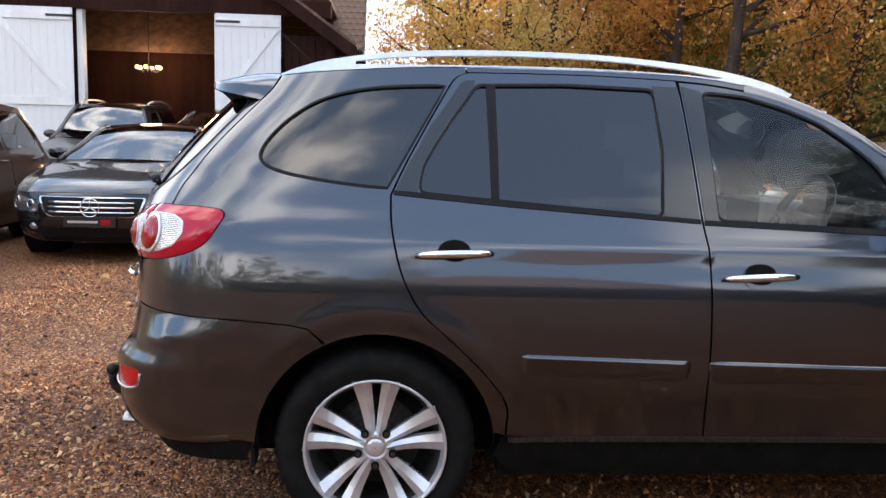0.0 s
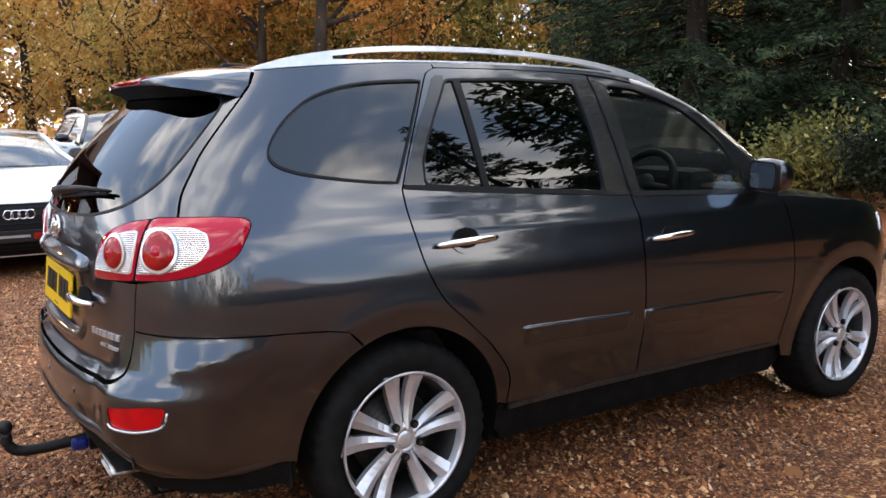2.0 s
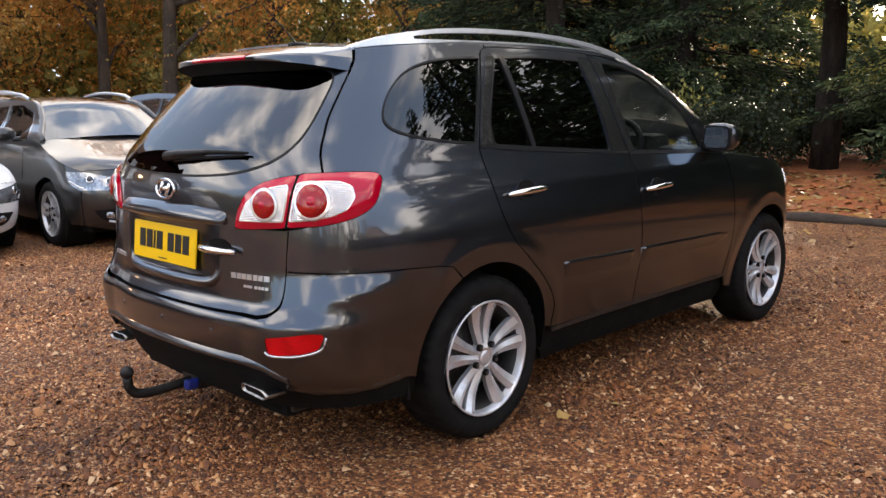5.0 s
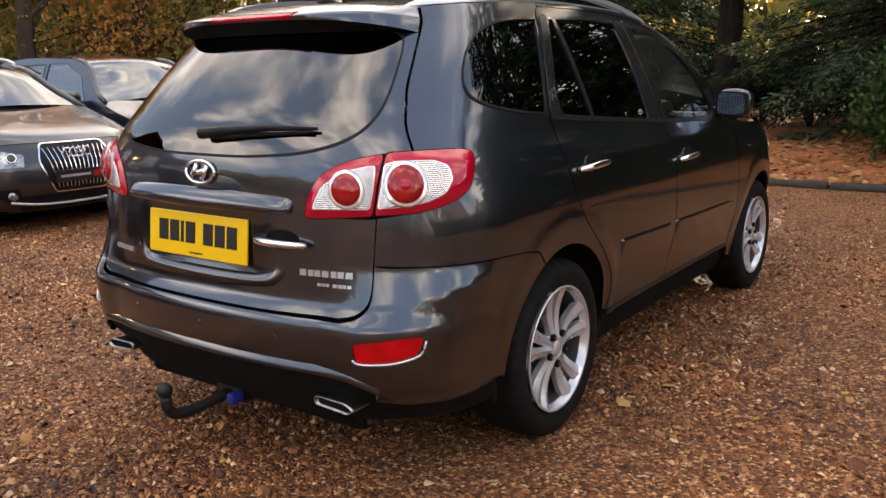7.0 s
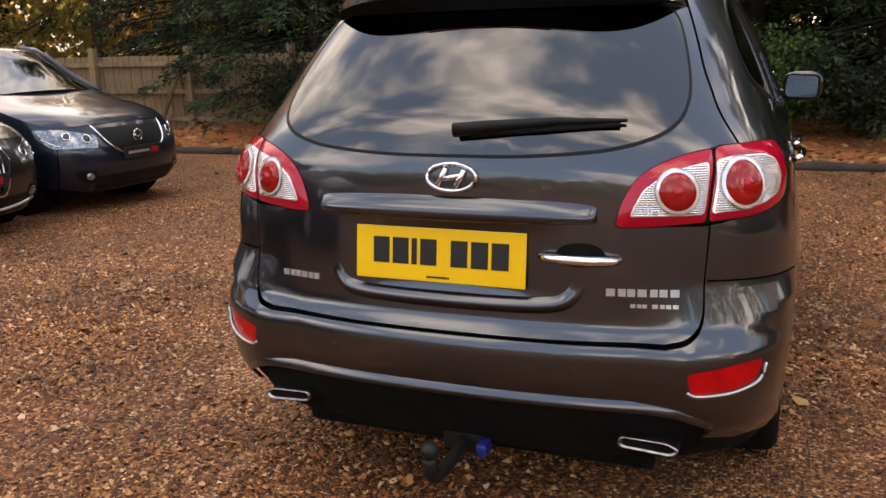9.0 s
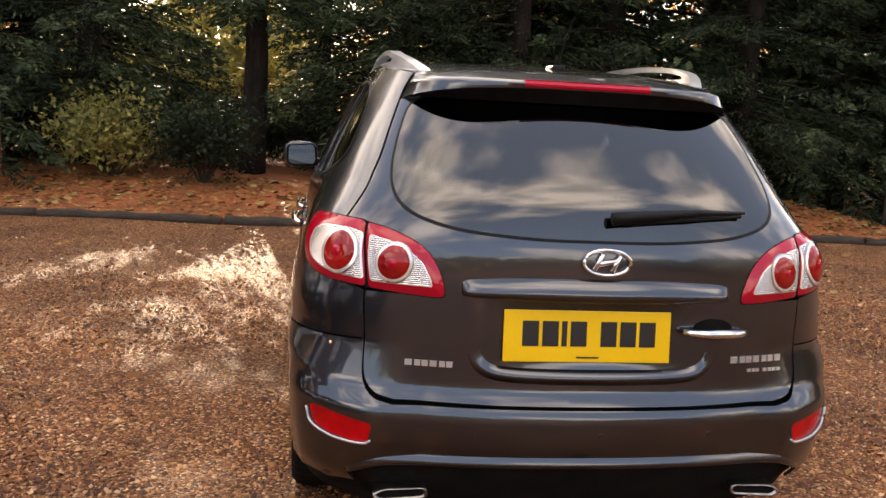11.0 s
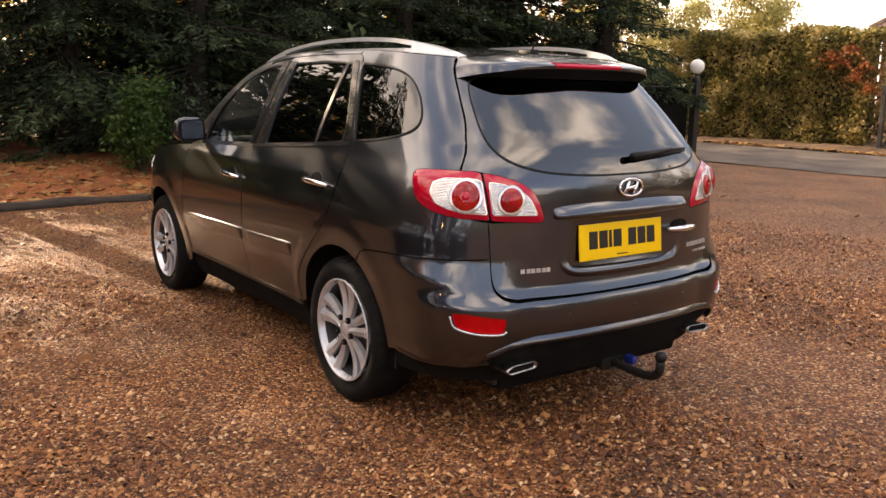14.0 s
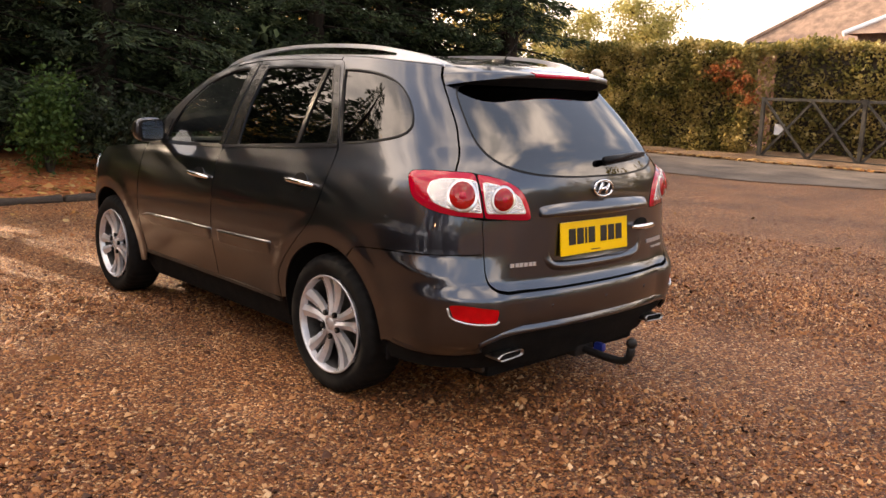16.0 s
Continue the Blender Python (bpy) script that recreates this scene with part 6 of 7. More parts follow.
hedge(8.6, 15.5, 19.9, 1.6, 3.2, 41, 21000, "tall trimmed hedge of green and bronze leaves")
hedge(-9.0, 9.1, 20.7, 1.5, 3.25, 42, 30000, "tall trimmed hedge of bronze leaves behind a gate")
rng = np.random.default_rng(43)
RUST_LEAF = island_colours(shader("rust-red dead leaves", (.3, .1, .03), .6), [(.16, .045, .016), (.30, .085, .028), (.44, .15, .05), (.52, .24, .10)], .6, .35)
n, spots = 620, np.array([(9.15, 2.78), (8.72, 2.32), (9.75, 2.62), (8.95, 2.05), (9.35, 2.45), (8.55, 1.75)])
which = rng.integers(0, len(spots), n)
along = rng.normal(0, 1, n)
c = np.stack([19.72 + rng.normal(0, .10, n), spots[which, 0] + along * .16, spots[which, 1] - np.abs(along) * .10 + rng.normal(0, .05, n)], 1)
tagged(leaf_mesh("bronze_sprigs", c, rng.normal(0, 1, (n, 3)), np.full(n, .10), np.full(n, .055), RUST_LEAF, None, "", 44), "rust-red dead sprigs hanging on the hedge", "sprigs", kind="stuff")
gar = broadleaf(51, 6.6, 2.6, 15000, GARDEN_LEAF, "round pale green garden tree behind the hedge", "garden_tree", 1.6, "garden trees behind the hedge", .16, .13)
place(gar, 28.5, 18.3)
copy_thing(gar, Matrix.Translation((24.5, 19.2, 0)) @ pose(0, 0, 0, 0, 0, 140) @ Matrix.Scale(.86, 4))
copy_thing(gar, Matrix.Translation((20.2, 18.4, 0)) @ pose(0, 0, 0, 0, 0, 40) @ Matrix.Scale(.95, 4))


# ---- barn, fences, gate, lamp post, house ----
BOARD = vary(shader("dark brown stained boards", (.04, .016, .012), .9, spec=.12), (.015, .006, .0048), (.038, .0145, .0105), 3, .006, 60, (1, 1, .1))
WHITE_PAINT = vary(shader("white painted boards", (.80, .80, .80), .5), (.72, .72, .72), (.84, .84, .84), 4, .003, 60, (1, 1, .1))
ROOF_TILE = vary(shader("weathered clay tiles", (.13, .075, .05), .85), (.07, .045, .034), (.21, .12, .075), 5, .008, 40)
BARN_DARK = vary(shader("dim barn interior boards", (.06, .045, .035), .85), (.09, .062, .05), (.17, .12, .098), 2, .004, 40)
CONCRETE = vary(shader("barn floor concrete", (.22, .20, .18), .8), (.15, .14, .125), (.28, .26, .24), 1.5, .003, 40)
FENCE_WOOD = vary(shader("weathered fence boards", (.24, .16, .085), .85), (.098, .065, .032), (.28, .195, .105), 4, .006, 50, (1, 1, .08))
GATE_WOOD = vary(shader("silvered gate timber", (.10, .09, .075), .8), (.030, .026, .021), (.080, .070, .056), 5, .005, 60)
IRON = vary(shader("black painted iron", (.012, .012, .012), .45), (.009, .009, .009), (.022, .020, .018), 12, .001, 200)
WIRE = shader("dull mesh wire", (.022, .021, .019), .7, .0, spec=.2)
NETTING = vary(shader("black windbreak netting", (.008, .008, .007), .95, spec=.05), (.005, .005, .0045), (.012, .012, .010), 6)
POST_GREY = shader("dull grey steel tube", (.055, .055, .052), .6, .3)
GLOBE = shader("milky glass globe", (.78, .76, .70), .25, 0, .5)
BULB = bpy.data.materials.new("warm bulb")
BULB.use_nodes = True
_b = BULB.node_tree.nodes["Principled BSDF"]
_b.inputs["Emission Color"].default_value, _b.inputs["Emission Strength"].default_value = (1.0, .46, .13, 1), 5.0


def boards(parent, name, x, y0, y1, z0, z1, step, material, thick=.03, along="y", gap=.004):
    """Upright boards side by side, each its own piece on one shared mesh."""
    n = max(1, round((y1 - y0) / step))
    w = (y1 - y0) / n
    bm = bmesh.new()
    box(bm, (-thick / 2, -w / 2 + gap, 0), (thick / 2, w / 2 - gap, z1 - z0), gap)
    first = part(name, bm, material, parent)
    for k in range(n):
        o = first if k == 0 else new(name, first.data)
        o.parent = parent
        p = (x + 1.5 * gap * math.sin(k * 2.7), y0 + w * (k + .5), z0)
        o.matrix_basis = Matrix.Translation(p if along == "y" else (p[1], p[0], p[2])) @ (pose(0, 0, 0) if along == "y" else pose(0, 0, 0, 0, 0, 90))


def build_barn():
    X = -14.0
    barn = tagged(new("barn"), "dark brown boarded barn with a tiled roof and open white doors", "barn")
    # boarded front wall round the opening
    boards(barn, "wall_board", X, -2.1, -1.15, 0, 3.3, .16, BOARD)
    boards(barn, "wall_board", X, -3.48, -2.1, 3.74, 4.3, .16, BOARD)
    boards(barn, "wall_board", X, -11.0, -6.12, 0, 4.3, .17, BOARD)
    bm = bmesh.new()
    box(bm, (X - .10, -6.3, 3.66), (X + .12, -1.15, 3.98), .01)
    part("lintel", bm, BOARD, barn, "heavy dark timber lintel")
    # gable boards above the lintel, cut to the slope
    yc, zt = -5.2, 6.15
    n = 56
    for k in range(n):
        y = -11.0 + (10.0 * (k + .5) / n)
        zr = zt - abs(y - yc) * .67
        if zr > 4.02:
            bm = bmesh.new()
            box(bm, (X - .03, y - .085, 3.98), (X, y + .085, zr), .003)
            part("gable_board", bm, BOARD, barn)
    bm = bmesh.new()
    box(bm, (X - .16, -1.24, 0), (X + .03, -1.06, 3.1), .008)
    part("corner_post", bm, BOARD, barn)
    bm = bmesh.new()
    box(bm, (X - 11, -1.20, 0), (X - .16, -1.08, 3.15))
    box(bm, (X - 11, -11.1, 0), (X - .16, -11.0, 3.15))
    box(bm, (X - 11.2, -11.1, 0), (X - 11, -1.08, 6.0))
    part("outer_wall", bm, BOARD, barn)
    # opening jambs and the dim inside
    for y in (-6.12, -3.42):
        bm = bmesh.new()
        box(bm, (X - .14, y - .06, 0), (X + .05, y + .06, 3.66), .006)
        part("door_jamb", bm, WHITE_PAINT, barn, "white painted door jamb")
    bm = bmesh.new()
    box(bm, (X - 10.9, -10.9, .02), (X - .1, -1.25, .05))
    part("barn_floor", bm, CONCRETE, barn)
    bm = bmesh.new()
    box(bm, (X - 6.2, -10.9, 2.35), (X - 6.0, -1.25, 4.2))
    box(bm, (X - 6.2, -10.9, 0), (X - 6.0, -6.6, 2.35))
    part("inner_partition", bm, BARN_DARK, barn, "pale-topped partition inside")
    bm = bmesh.new()
    box(bm, (X - 10.9, -10.9, 4.15), (X - .1, -1.25, 4.25))
    part("loft_floor", bm, BARN_DARK, barn)
    # roof slopes with overhang, barge boards, tile courses
    for sgn, ya, za in ((1, -.62, 3.05), (-1, -11.5, 3.05)):
        bm = bmesh.new()
        v = [bm.verts.new(p) for p in ((X + .35, ya, za), (X - 11.4, ya, za), (X - 11.4, yc, zt + .1), (X + .35, yc, zt + .1))]
        f = bm.faces.new(v if sgn > 0 else v[::-1])
        r = bmesh.ops.extrude_face_region(bm, geom=[f])
        bmesh.ops.translate(bm, verts=[g for g in r["geom"] if isinstance(g, bmesh.types.BMVert)], vec=(0, 0, .10))
        bmesh.ops.recalc_face_normals(bm, faces=bm.faces)
        part("roof_slope", bm, ROOF_TILE, barn, "brown clay tile roof slope")
        bm = bmesh.new()
        v = []
        for dz in (-.26, .02):
            v += [(X + .36, ya + .02 * sgn, za + dz), (X + .36, yc, zt + .1 + dz), (X + .40, yc, zt + .1 + dz), (X + .40, ya + .02 * sgn, za + dz)]
        vv = [bm.verts.new(p) for p in v]
        for q in ((0, 1, 2, 3), (7, 6, 5, 4), (0, 4, 5, 1), (1, 5, 6, 2), (2, 6, 7, 3), (3, 7, 4, 0)):
            bm.faces.new([vv[i] for i in q])
        bmesh.ops.recalc_face_normals(bm, faces=bm.faces)
        part("barge_board", bm, BOARD, barn, "dark brown barge board")
    bm = bmesh.new()
    tube(bm, [(X + .36, -.55, 3.0), (X - 11, -.55, 2.98)], .06, 8)
    tube(bm, [(X - .1, -.60, 2.95), (X - .1, -.80, 2.75), (X - .1, -1.0, 2.55), (X - .1, -1.02, .1)], .035, 8)
    part("gutter", bm, IRON, barn, "black gutter and downpipe", True)
    # tall tiled roof of the wing behind, its slope facing the yard, tile by tile
    wing = tagged(new("barn_wing_roof"), "weathered brown plain-tile roof slope behind the gable", "roof")
    bm = bmesh.new()
    box(bm, (X - 4.2, -9, 0), (X - 3.6, -.9, 3.2))
    part("wing_wall", bm, BOARD, wing)
    bm = bmesh.new()
    v = [bm.verts.new(p) for p in ((X - 3.0, -9, 3.1), (X - 3.0, -.55, 3.1), (X - 6.2, -.55, 6.6), (X - 6.2, -9, 6.6))]
    bm.faces.new(v)
    part("roof_bed", bm, ROOF_TILE, wing)
    bm = bmesh.new()
    box(bm, (-.004, -.082, -.02), (.012, .082, .20), .003)
    tile = part("tile", bm, ROOF_TILE, wing)
    lean = pose(0, 0, 0, 0, -42)
    k = 0
    for r in range(17):
        for c in range(16):
            o = tile if k == 0 else new("tile", tile.data)
            o.parent = wing
            t = r / 17 * .75
            o.matrix_basis = Matrix.Translation((X - 3.0 - 3.2 * t + .03, -.62 - c * .17 - (.085 if r % 2 else 0), 3.1 + 3.5 * t + .01)) @ lean @ pose(0, 0, 0, 0, -3 + 2 * random.random())
            k += 1
    # white ledged and braced doors, swung open flat
    for y0, y1, flip in ((-7.68, -6.22, 1), (-3.44, -2.14, -1)):
        d = tagged(new("barn_door"), "open white-painted boarded barn door with a diagonal brace", "door", "barn doors")
        xx = X + .16
        boards(d, "door_board", xx, y0, y1, .10, 3.66, .16, WHITE_PAINT, .03, gap=.0012)
        for z in (.35, 1.75, 3.42):
            bm = bmesh.new()
            box(bm, (xx + .016, y0 + .02, z), (xx + .045, y1 - .02, z + .16), .004)
            part("ledge", bm, WHITE_PAINT, d)
        for za, zb in ((1.93, 3.40), (.53, 1.73)):
            bm = bmesh.new()
            a, b = ((y0 + .08, za), (y1 - .08, zb)) if flip < 0 else ((y0 + .08, zb), (y1 - .08, za))
            dv = Vector((0, b[0] - a[0], b[1] - a[1]))
            box(bm, (-.014, 0, -.06), (.014, dv.length, .06), .004, Matrix.Translation((xx + .031, a[0], a[1])) @ pose(0, 0, 0, math.degrees(math.atan2(dv.z, dv.y))))
            part("brace", bm, WHITE_PAINT, d)
        for z in (.43, 3.50):
            bm = bmesh.new()
            ye = y1 if flip > 0 else y0
            box(bm, (xx + .046, ye - (.5 if flip > 0 else -.02), z - .025), (xx + .056, ye + (.02 if flip > 0 else .5), z + .025), .003)
            part("strap_hinge", bm, IRON, d)
    # lit lamps inside
    ch = tagged(new("chandelier"), "small lit chandelier hanging inside the barn", "chandelier")
    ch.location = (X - 2.4, -5.45, 2.62)
    bm = bmesh.new()
    tube(bm, [(0, 0, .1), (0, 0, 1.5)], .012, 6)
    for k in range(6):
        a = k * math.pi / 3
        tube(bm, [(0, 0, .12), (.16 * math.cos(a), .16 * math.sin(a), -.02), (.26 * math.cos(a), .26 * math.sin(a), .04)], .012, 5)
    part("frame", bm, IRON, ch)
    for k in range(6):
        a = k * math.pi / 3
        bm = bmesh.new()
        bmesh.ops.create_uvsphere(bm, u_segments=10, v_segments=8, radius=.042, matrix=Matrix.Translation((.26 * math.cos(a), .26 * math.sin(a), .09)))
        part("bulb", bm, BULB, ch, "glowing warm bulb", True)
    glow = new("chandelier_light", bpy.data.lights.new("chandelier_light", "POINT"))
    glow.data.energy, glow.data.color, glow.data.shadow_soft_size = 45, (1.0, .62, .36), .25
    glow.location = (X - 2.4, -5.45, 2.95)
    for y, z, x in ((-3.75, 1.95, X - 5.9), (-7.1, 2.35, X - 5.9)):
        wl = tagged(new("wall_lamp"), "lit wall lamp inside the barn", "lamp", "wall lamps")
        wl.location = (x, y, z)
        bm = bmesh.new()
        bmesh.ops.create_uvsphere(bm, u_segments=10, v_segments=8, radius=.09)
        part("bulb", bm, BULB, wl, "", True)
        bm = bmesh.new()
        box(bm, (-.12, -.06, -.16), (-.06, .06, .06), .01)
        part("bracket", bm, IRON, wl)


def build_fences():
    # close-boarded fence beyond the parked cars
    f = tagged(new("board_fence"), "weathered close-boarded timber fence with posts", "fence")
    boards(f, "board", 9.9, -15.5, -5.5, .05, 1.50, .13, FENCE_WOOD, .02, "x")
    for x in (-15.4, -13.3, -11.35, -9.15, -7.0):
        bm = bmesh.new()
        box(bm, (x - .06, 9.75, 0), (x + .06, 9.87, 1.66), .01)
        part("post", bm, FENCE_WOOD, f)
    for z in (.35, .85, 1.35):
        bm = bmesh.new()
        box(bm, (-15.4, 9.83, z - .04), (-5.6, 9.888, z + .04), .006)
        part("rail", bm, FENCE_WOOD, f)
    bm = bmesh.new()
    tube(bm, [(-9.75, 9.70, .35), (-9.20, 9.72, 1.45)], .045, 6)
    part("brace", bm, FENCE_WOOD, f, "slanting brace")
    # mesh panels by the lamp post
    m = tagged(new("mesh_fence"), "dark wire mesh fence on thin posts", "fence")
    for x in (8.2, 9.85, 11.45, 12.7):
        bm = bmesh.new()
        tube(bm, [(x, 9.15, -.1), (x, 9.15, 1.56)], .025, 8)
        part("post", bm, POST_GREY, m, "", True)
    bm = bmesh.new()
    tube(bm, [(8.2, 9.15, 1.53), (12.7, 9.15, 1.53)], .014, 6)
    part("top_wire", bm, IRON, m)
    bm = bmesh.new()
    for k in range(91):
        x = 8.2 + k * .05
        tube(bm, [(x, 9.15, .03), (x, 9.15, 1.52)], .0024, 3, caps=False)
    for k in range(31):
        z = .03 + k * .05
        tube(bm, [(8.2, 9.152, z), (12.7, 9.152, z)], .0024, 3, caps=False)
    tagged(part("mesh_wire", bm, WIRE, m, "fine grey wire mesh"), kind="stuff")
    bm = bmesh.new()
    box(bm, (8.2, 9.20, .02), (12.7, 9.215, 1.46))
    part("screen_netting", bm, NETTING, m, "dark windbreak netting behind the mesh")
    # lamp post
    p = tagged(new("lamp_post"), "short black gate post with a white globe lamp", "lamp post")
    p.location = (12.9, 8.85, 0)
    bm = bmesh.new()
    box(bm, (-.075, -.075, 0), (.075, .075, 1.80), .01)
    part("post", bm, IRON, p, "square black post")
    bm = bmesh.new()
    lathe(bm, [(.001, 0), (.07, 0), (.07, .03), (.04, .05), (.04, .10), (.06, .12), (.001, .12)], 16)
    bmesh.ops.transform(bm, matrix=Matrix.Translation((0, 0, 1.80)) @ pose(0, 0, 0, 0, -90), verts=bm.verts)
    part("lamp_base", bm, IRON, p, "", True)
    bm = bmesh.new()
    bmesh.ops.create_uvsphere(bm, u_segments=24, v_segments=16, radius=.16, matrix=Matrix.Translation((0, 0, 2.07)))
    part("globe", bm, GLOBE, p, "white glass globe", True)
    bm = bmesh.new()
    box(bm, (-2.58, .112, .07), (-.10, .124, 1.60))
    leaf = part("gate_leaf", bm, NETTING, p, "black netted gate leaf folded back")
    bm = bmesh.new()
    tube(bm, [(-2.6, .10, .06), (-2.6, .10, 1.62), (-.09, .10, 1.62), (-.09, .10, .06)], .018, 8, True)
    part("leaf_frame", bm, POST_GREY, leaf, "thin grey tube frame")
    # field gate in front of the hedge
    g = tagged(new("field_gate"), "weathered dark timber gate with crossed braces before the hedge", "gate")
    x = 19.65
    y0, y1 = 8.1, 2.6
    for nm, za, zb in (("top_rail", 1.68, 1.76), ("bottom_rail", .10, .17)):
        bm = bmesh.new()
        box(bm, (x - .04, y1, za), (x + .04, y0, zb), .008)
        part(nm, bm, GATE_WOOD, g)
    for y in (y0, 5.35, y1):
        bm = bmesh.new()
        box(bm, (x - .05, y - .05, .02), (x + .05, y + .05, 1.78), .008)
        part("stile", bm, GATE_WOOD, g)
    for a, b in ((8.05, 6.72), (6.72, 5.4), (5.3, 3.97), (3.97, 2.65)):
        for za, zb in ((.15, 1.70), (1.70, .15)):
            dv = Vector((0, b - a, zb - za))
            bm = bmesh.new()
            off = .03 if za < zb else -.03
            box(bm, (-.015, 0, -.035), (.015, dv.length, .035), .004, Matrix.Translation((x + off, a, za)) @ pose(0, 0, 0, math.degrees(math.atan2(dv.z, dv.y))))
            part("brace", bm, GATE_WOOD, g)
    part("small_sign", box(bmesh.new(), (x + .06, 7.45, .75), (x + .07, 7.75, 1.05), .004), WHITE_PAINT, g, "small pale plain notice")
    # house roof beyond the hedge
    h = tagged(new("house"), "brick house with a brown tiled hipped roof behind the hedge", "house")
    bx0, bx1, by0, by1 = 32.0, 42.0, -2.0, 15.4
    tiles = vary(shader("sun-bleached clay tiles", (.26, .17, .125), .85), (.15, .098, .075), (.36, .235, .17), 3, .01, 22)
    bm = bmesh.new()
    box(bm, (bx0 + .4, by0 + .4, 0), (bx1 - .4, by1 - .4, 4.25))
    part("wall", bm, vary(shader("red-brown brick", (.2, .1, .07), .85), (.13, .06, .04), (.26, .14, .09), 8, .006, 60), h)
    bm = bmesh.new()
    ridge = [(37, 3.5, 8.8), (37, 9.0, 8.8)]
    base = [(bx0, by0, 4.2), (bx1, by0, 4.2), (bx1, by1, 4.2), (bx0, by1, 4.2)]
    vs = [bm.verts.new(q) for q in base + ridge]
    for q in ((0, 3, 5, 4), (1, 4, 5, 2), (3, 2, 5), (0, 4, 1), (0, 1, 2, 3)):
        bm.faces.new([vs[i] for i in q])
    bmesh.ops.recalc_face_normals(bm, faces=bm.faces)
    part("roof", bm, tiles, h, "brown tiled hipped roof")
    for a, b in ((base[3], ridge[1]), (base[0], ridge[0]), (ridge[0], ridge[1])):
        bm = bmesh.new()
        tube(bm, [a, b], .12, 8)
        part("hip_tiles", bm, tiles, h)
    # projecting wing with a hipped end of its own
    bm = bmesh.new()
    box(bm, (28.3, .4, 0), (32.4, 9.2, 4.15))
    part("wing_wall", bm, ROOF_TILE, h)
    wing_base, wing_ridge = [(28.0, 0, 4.15), (33.5, 0, 4.15), (33.5, 9.6, 4.15), (28.0, 9.6, 4.15)], [(30.6, 2.6, 5.75), (30.6, 7.0, 5.75)]
    bm = bmesh.new()
    vs = [bm.verts.new(q) for q in wing_base + wing_ridge]
    for q in ((0, 3, 5, 4), (1, 4, 5, 2), (3, 2, 5), (0, 4, 1), (0, 1, 2, 3)):
        bm.faces.new([vs[i] for i in q])
    bmesh.ops.recalc_face_normals(bm, faces=bm.faces)
    part("wing_roof", bm, tiles, h, "brown tiled hipped roof")
    bm = bmesh.new()
    tube(bm, [wing_base[3], wing_ridge[1]], .10, 8)
    part("hip_tiles", bm, WHITE_PAINT, h, "pale mortared hip tiles")
    bm = bmesh.new()
    box(bm, (bx0 - .06, by0 - .06, 4.05), (bx0 + .06, by1 + .06, 4.22), .01)
    part("gutter", bm, IRON, h)


build_barn()
build_fences()


# ---- the other parked cars ----
PAINTS = {"black": car_paint("black paint", (.008, .007, .008), (.014, .012, .013), .2, .25),
          "white": car_paint("white paint", (.74, .75, .76), (.80, .81, .82), 0, .35),
          "grey": car_paint("mid grey metallic paint", (.034, .034, .035), (.052, .052, .053), .8, .33),
          "navy": car_paint("navy metallic paint", (.008, .011, .022), (.014, .018, .034), .4, .3),
          "red": car_paint("red metallic paint", (.30, .010, .015), (.38, .016, .02), .2, .3),
          "brown": car_paint("dark brown metallic paint", (.040, .020, .014), (.058, .030, .022), .4, .3),
          "silver": car_paint("silver metallic paint", (.36, .37, .38), (.44, .45, .46), .6, .35)}
HEADLAMP = vary(shader("headlamp glass", (.3, .3, .31), .08, .7, 1.0), (.07, .07, .075), (.50, .51, .53), 9, .002, 40)
GLASS_PALE = glass("pale windscreen glass", (.46, .50, .46), 0.03, 3.0)


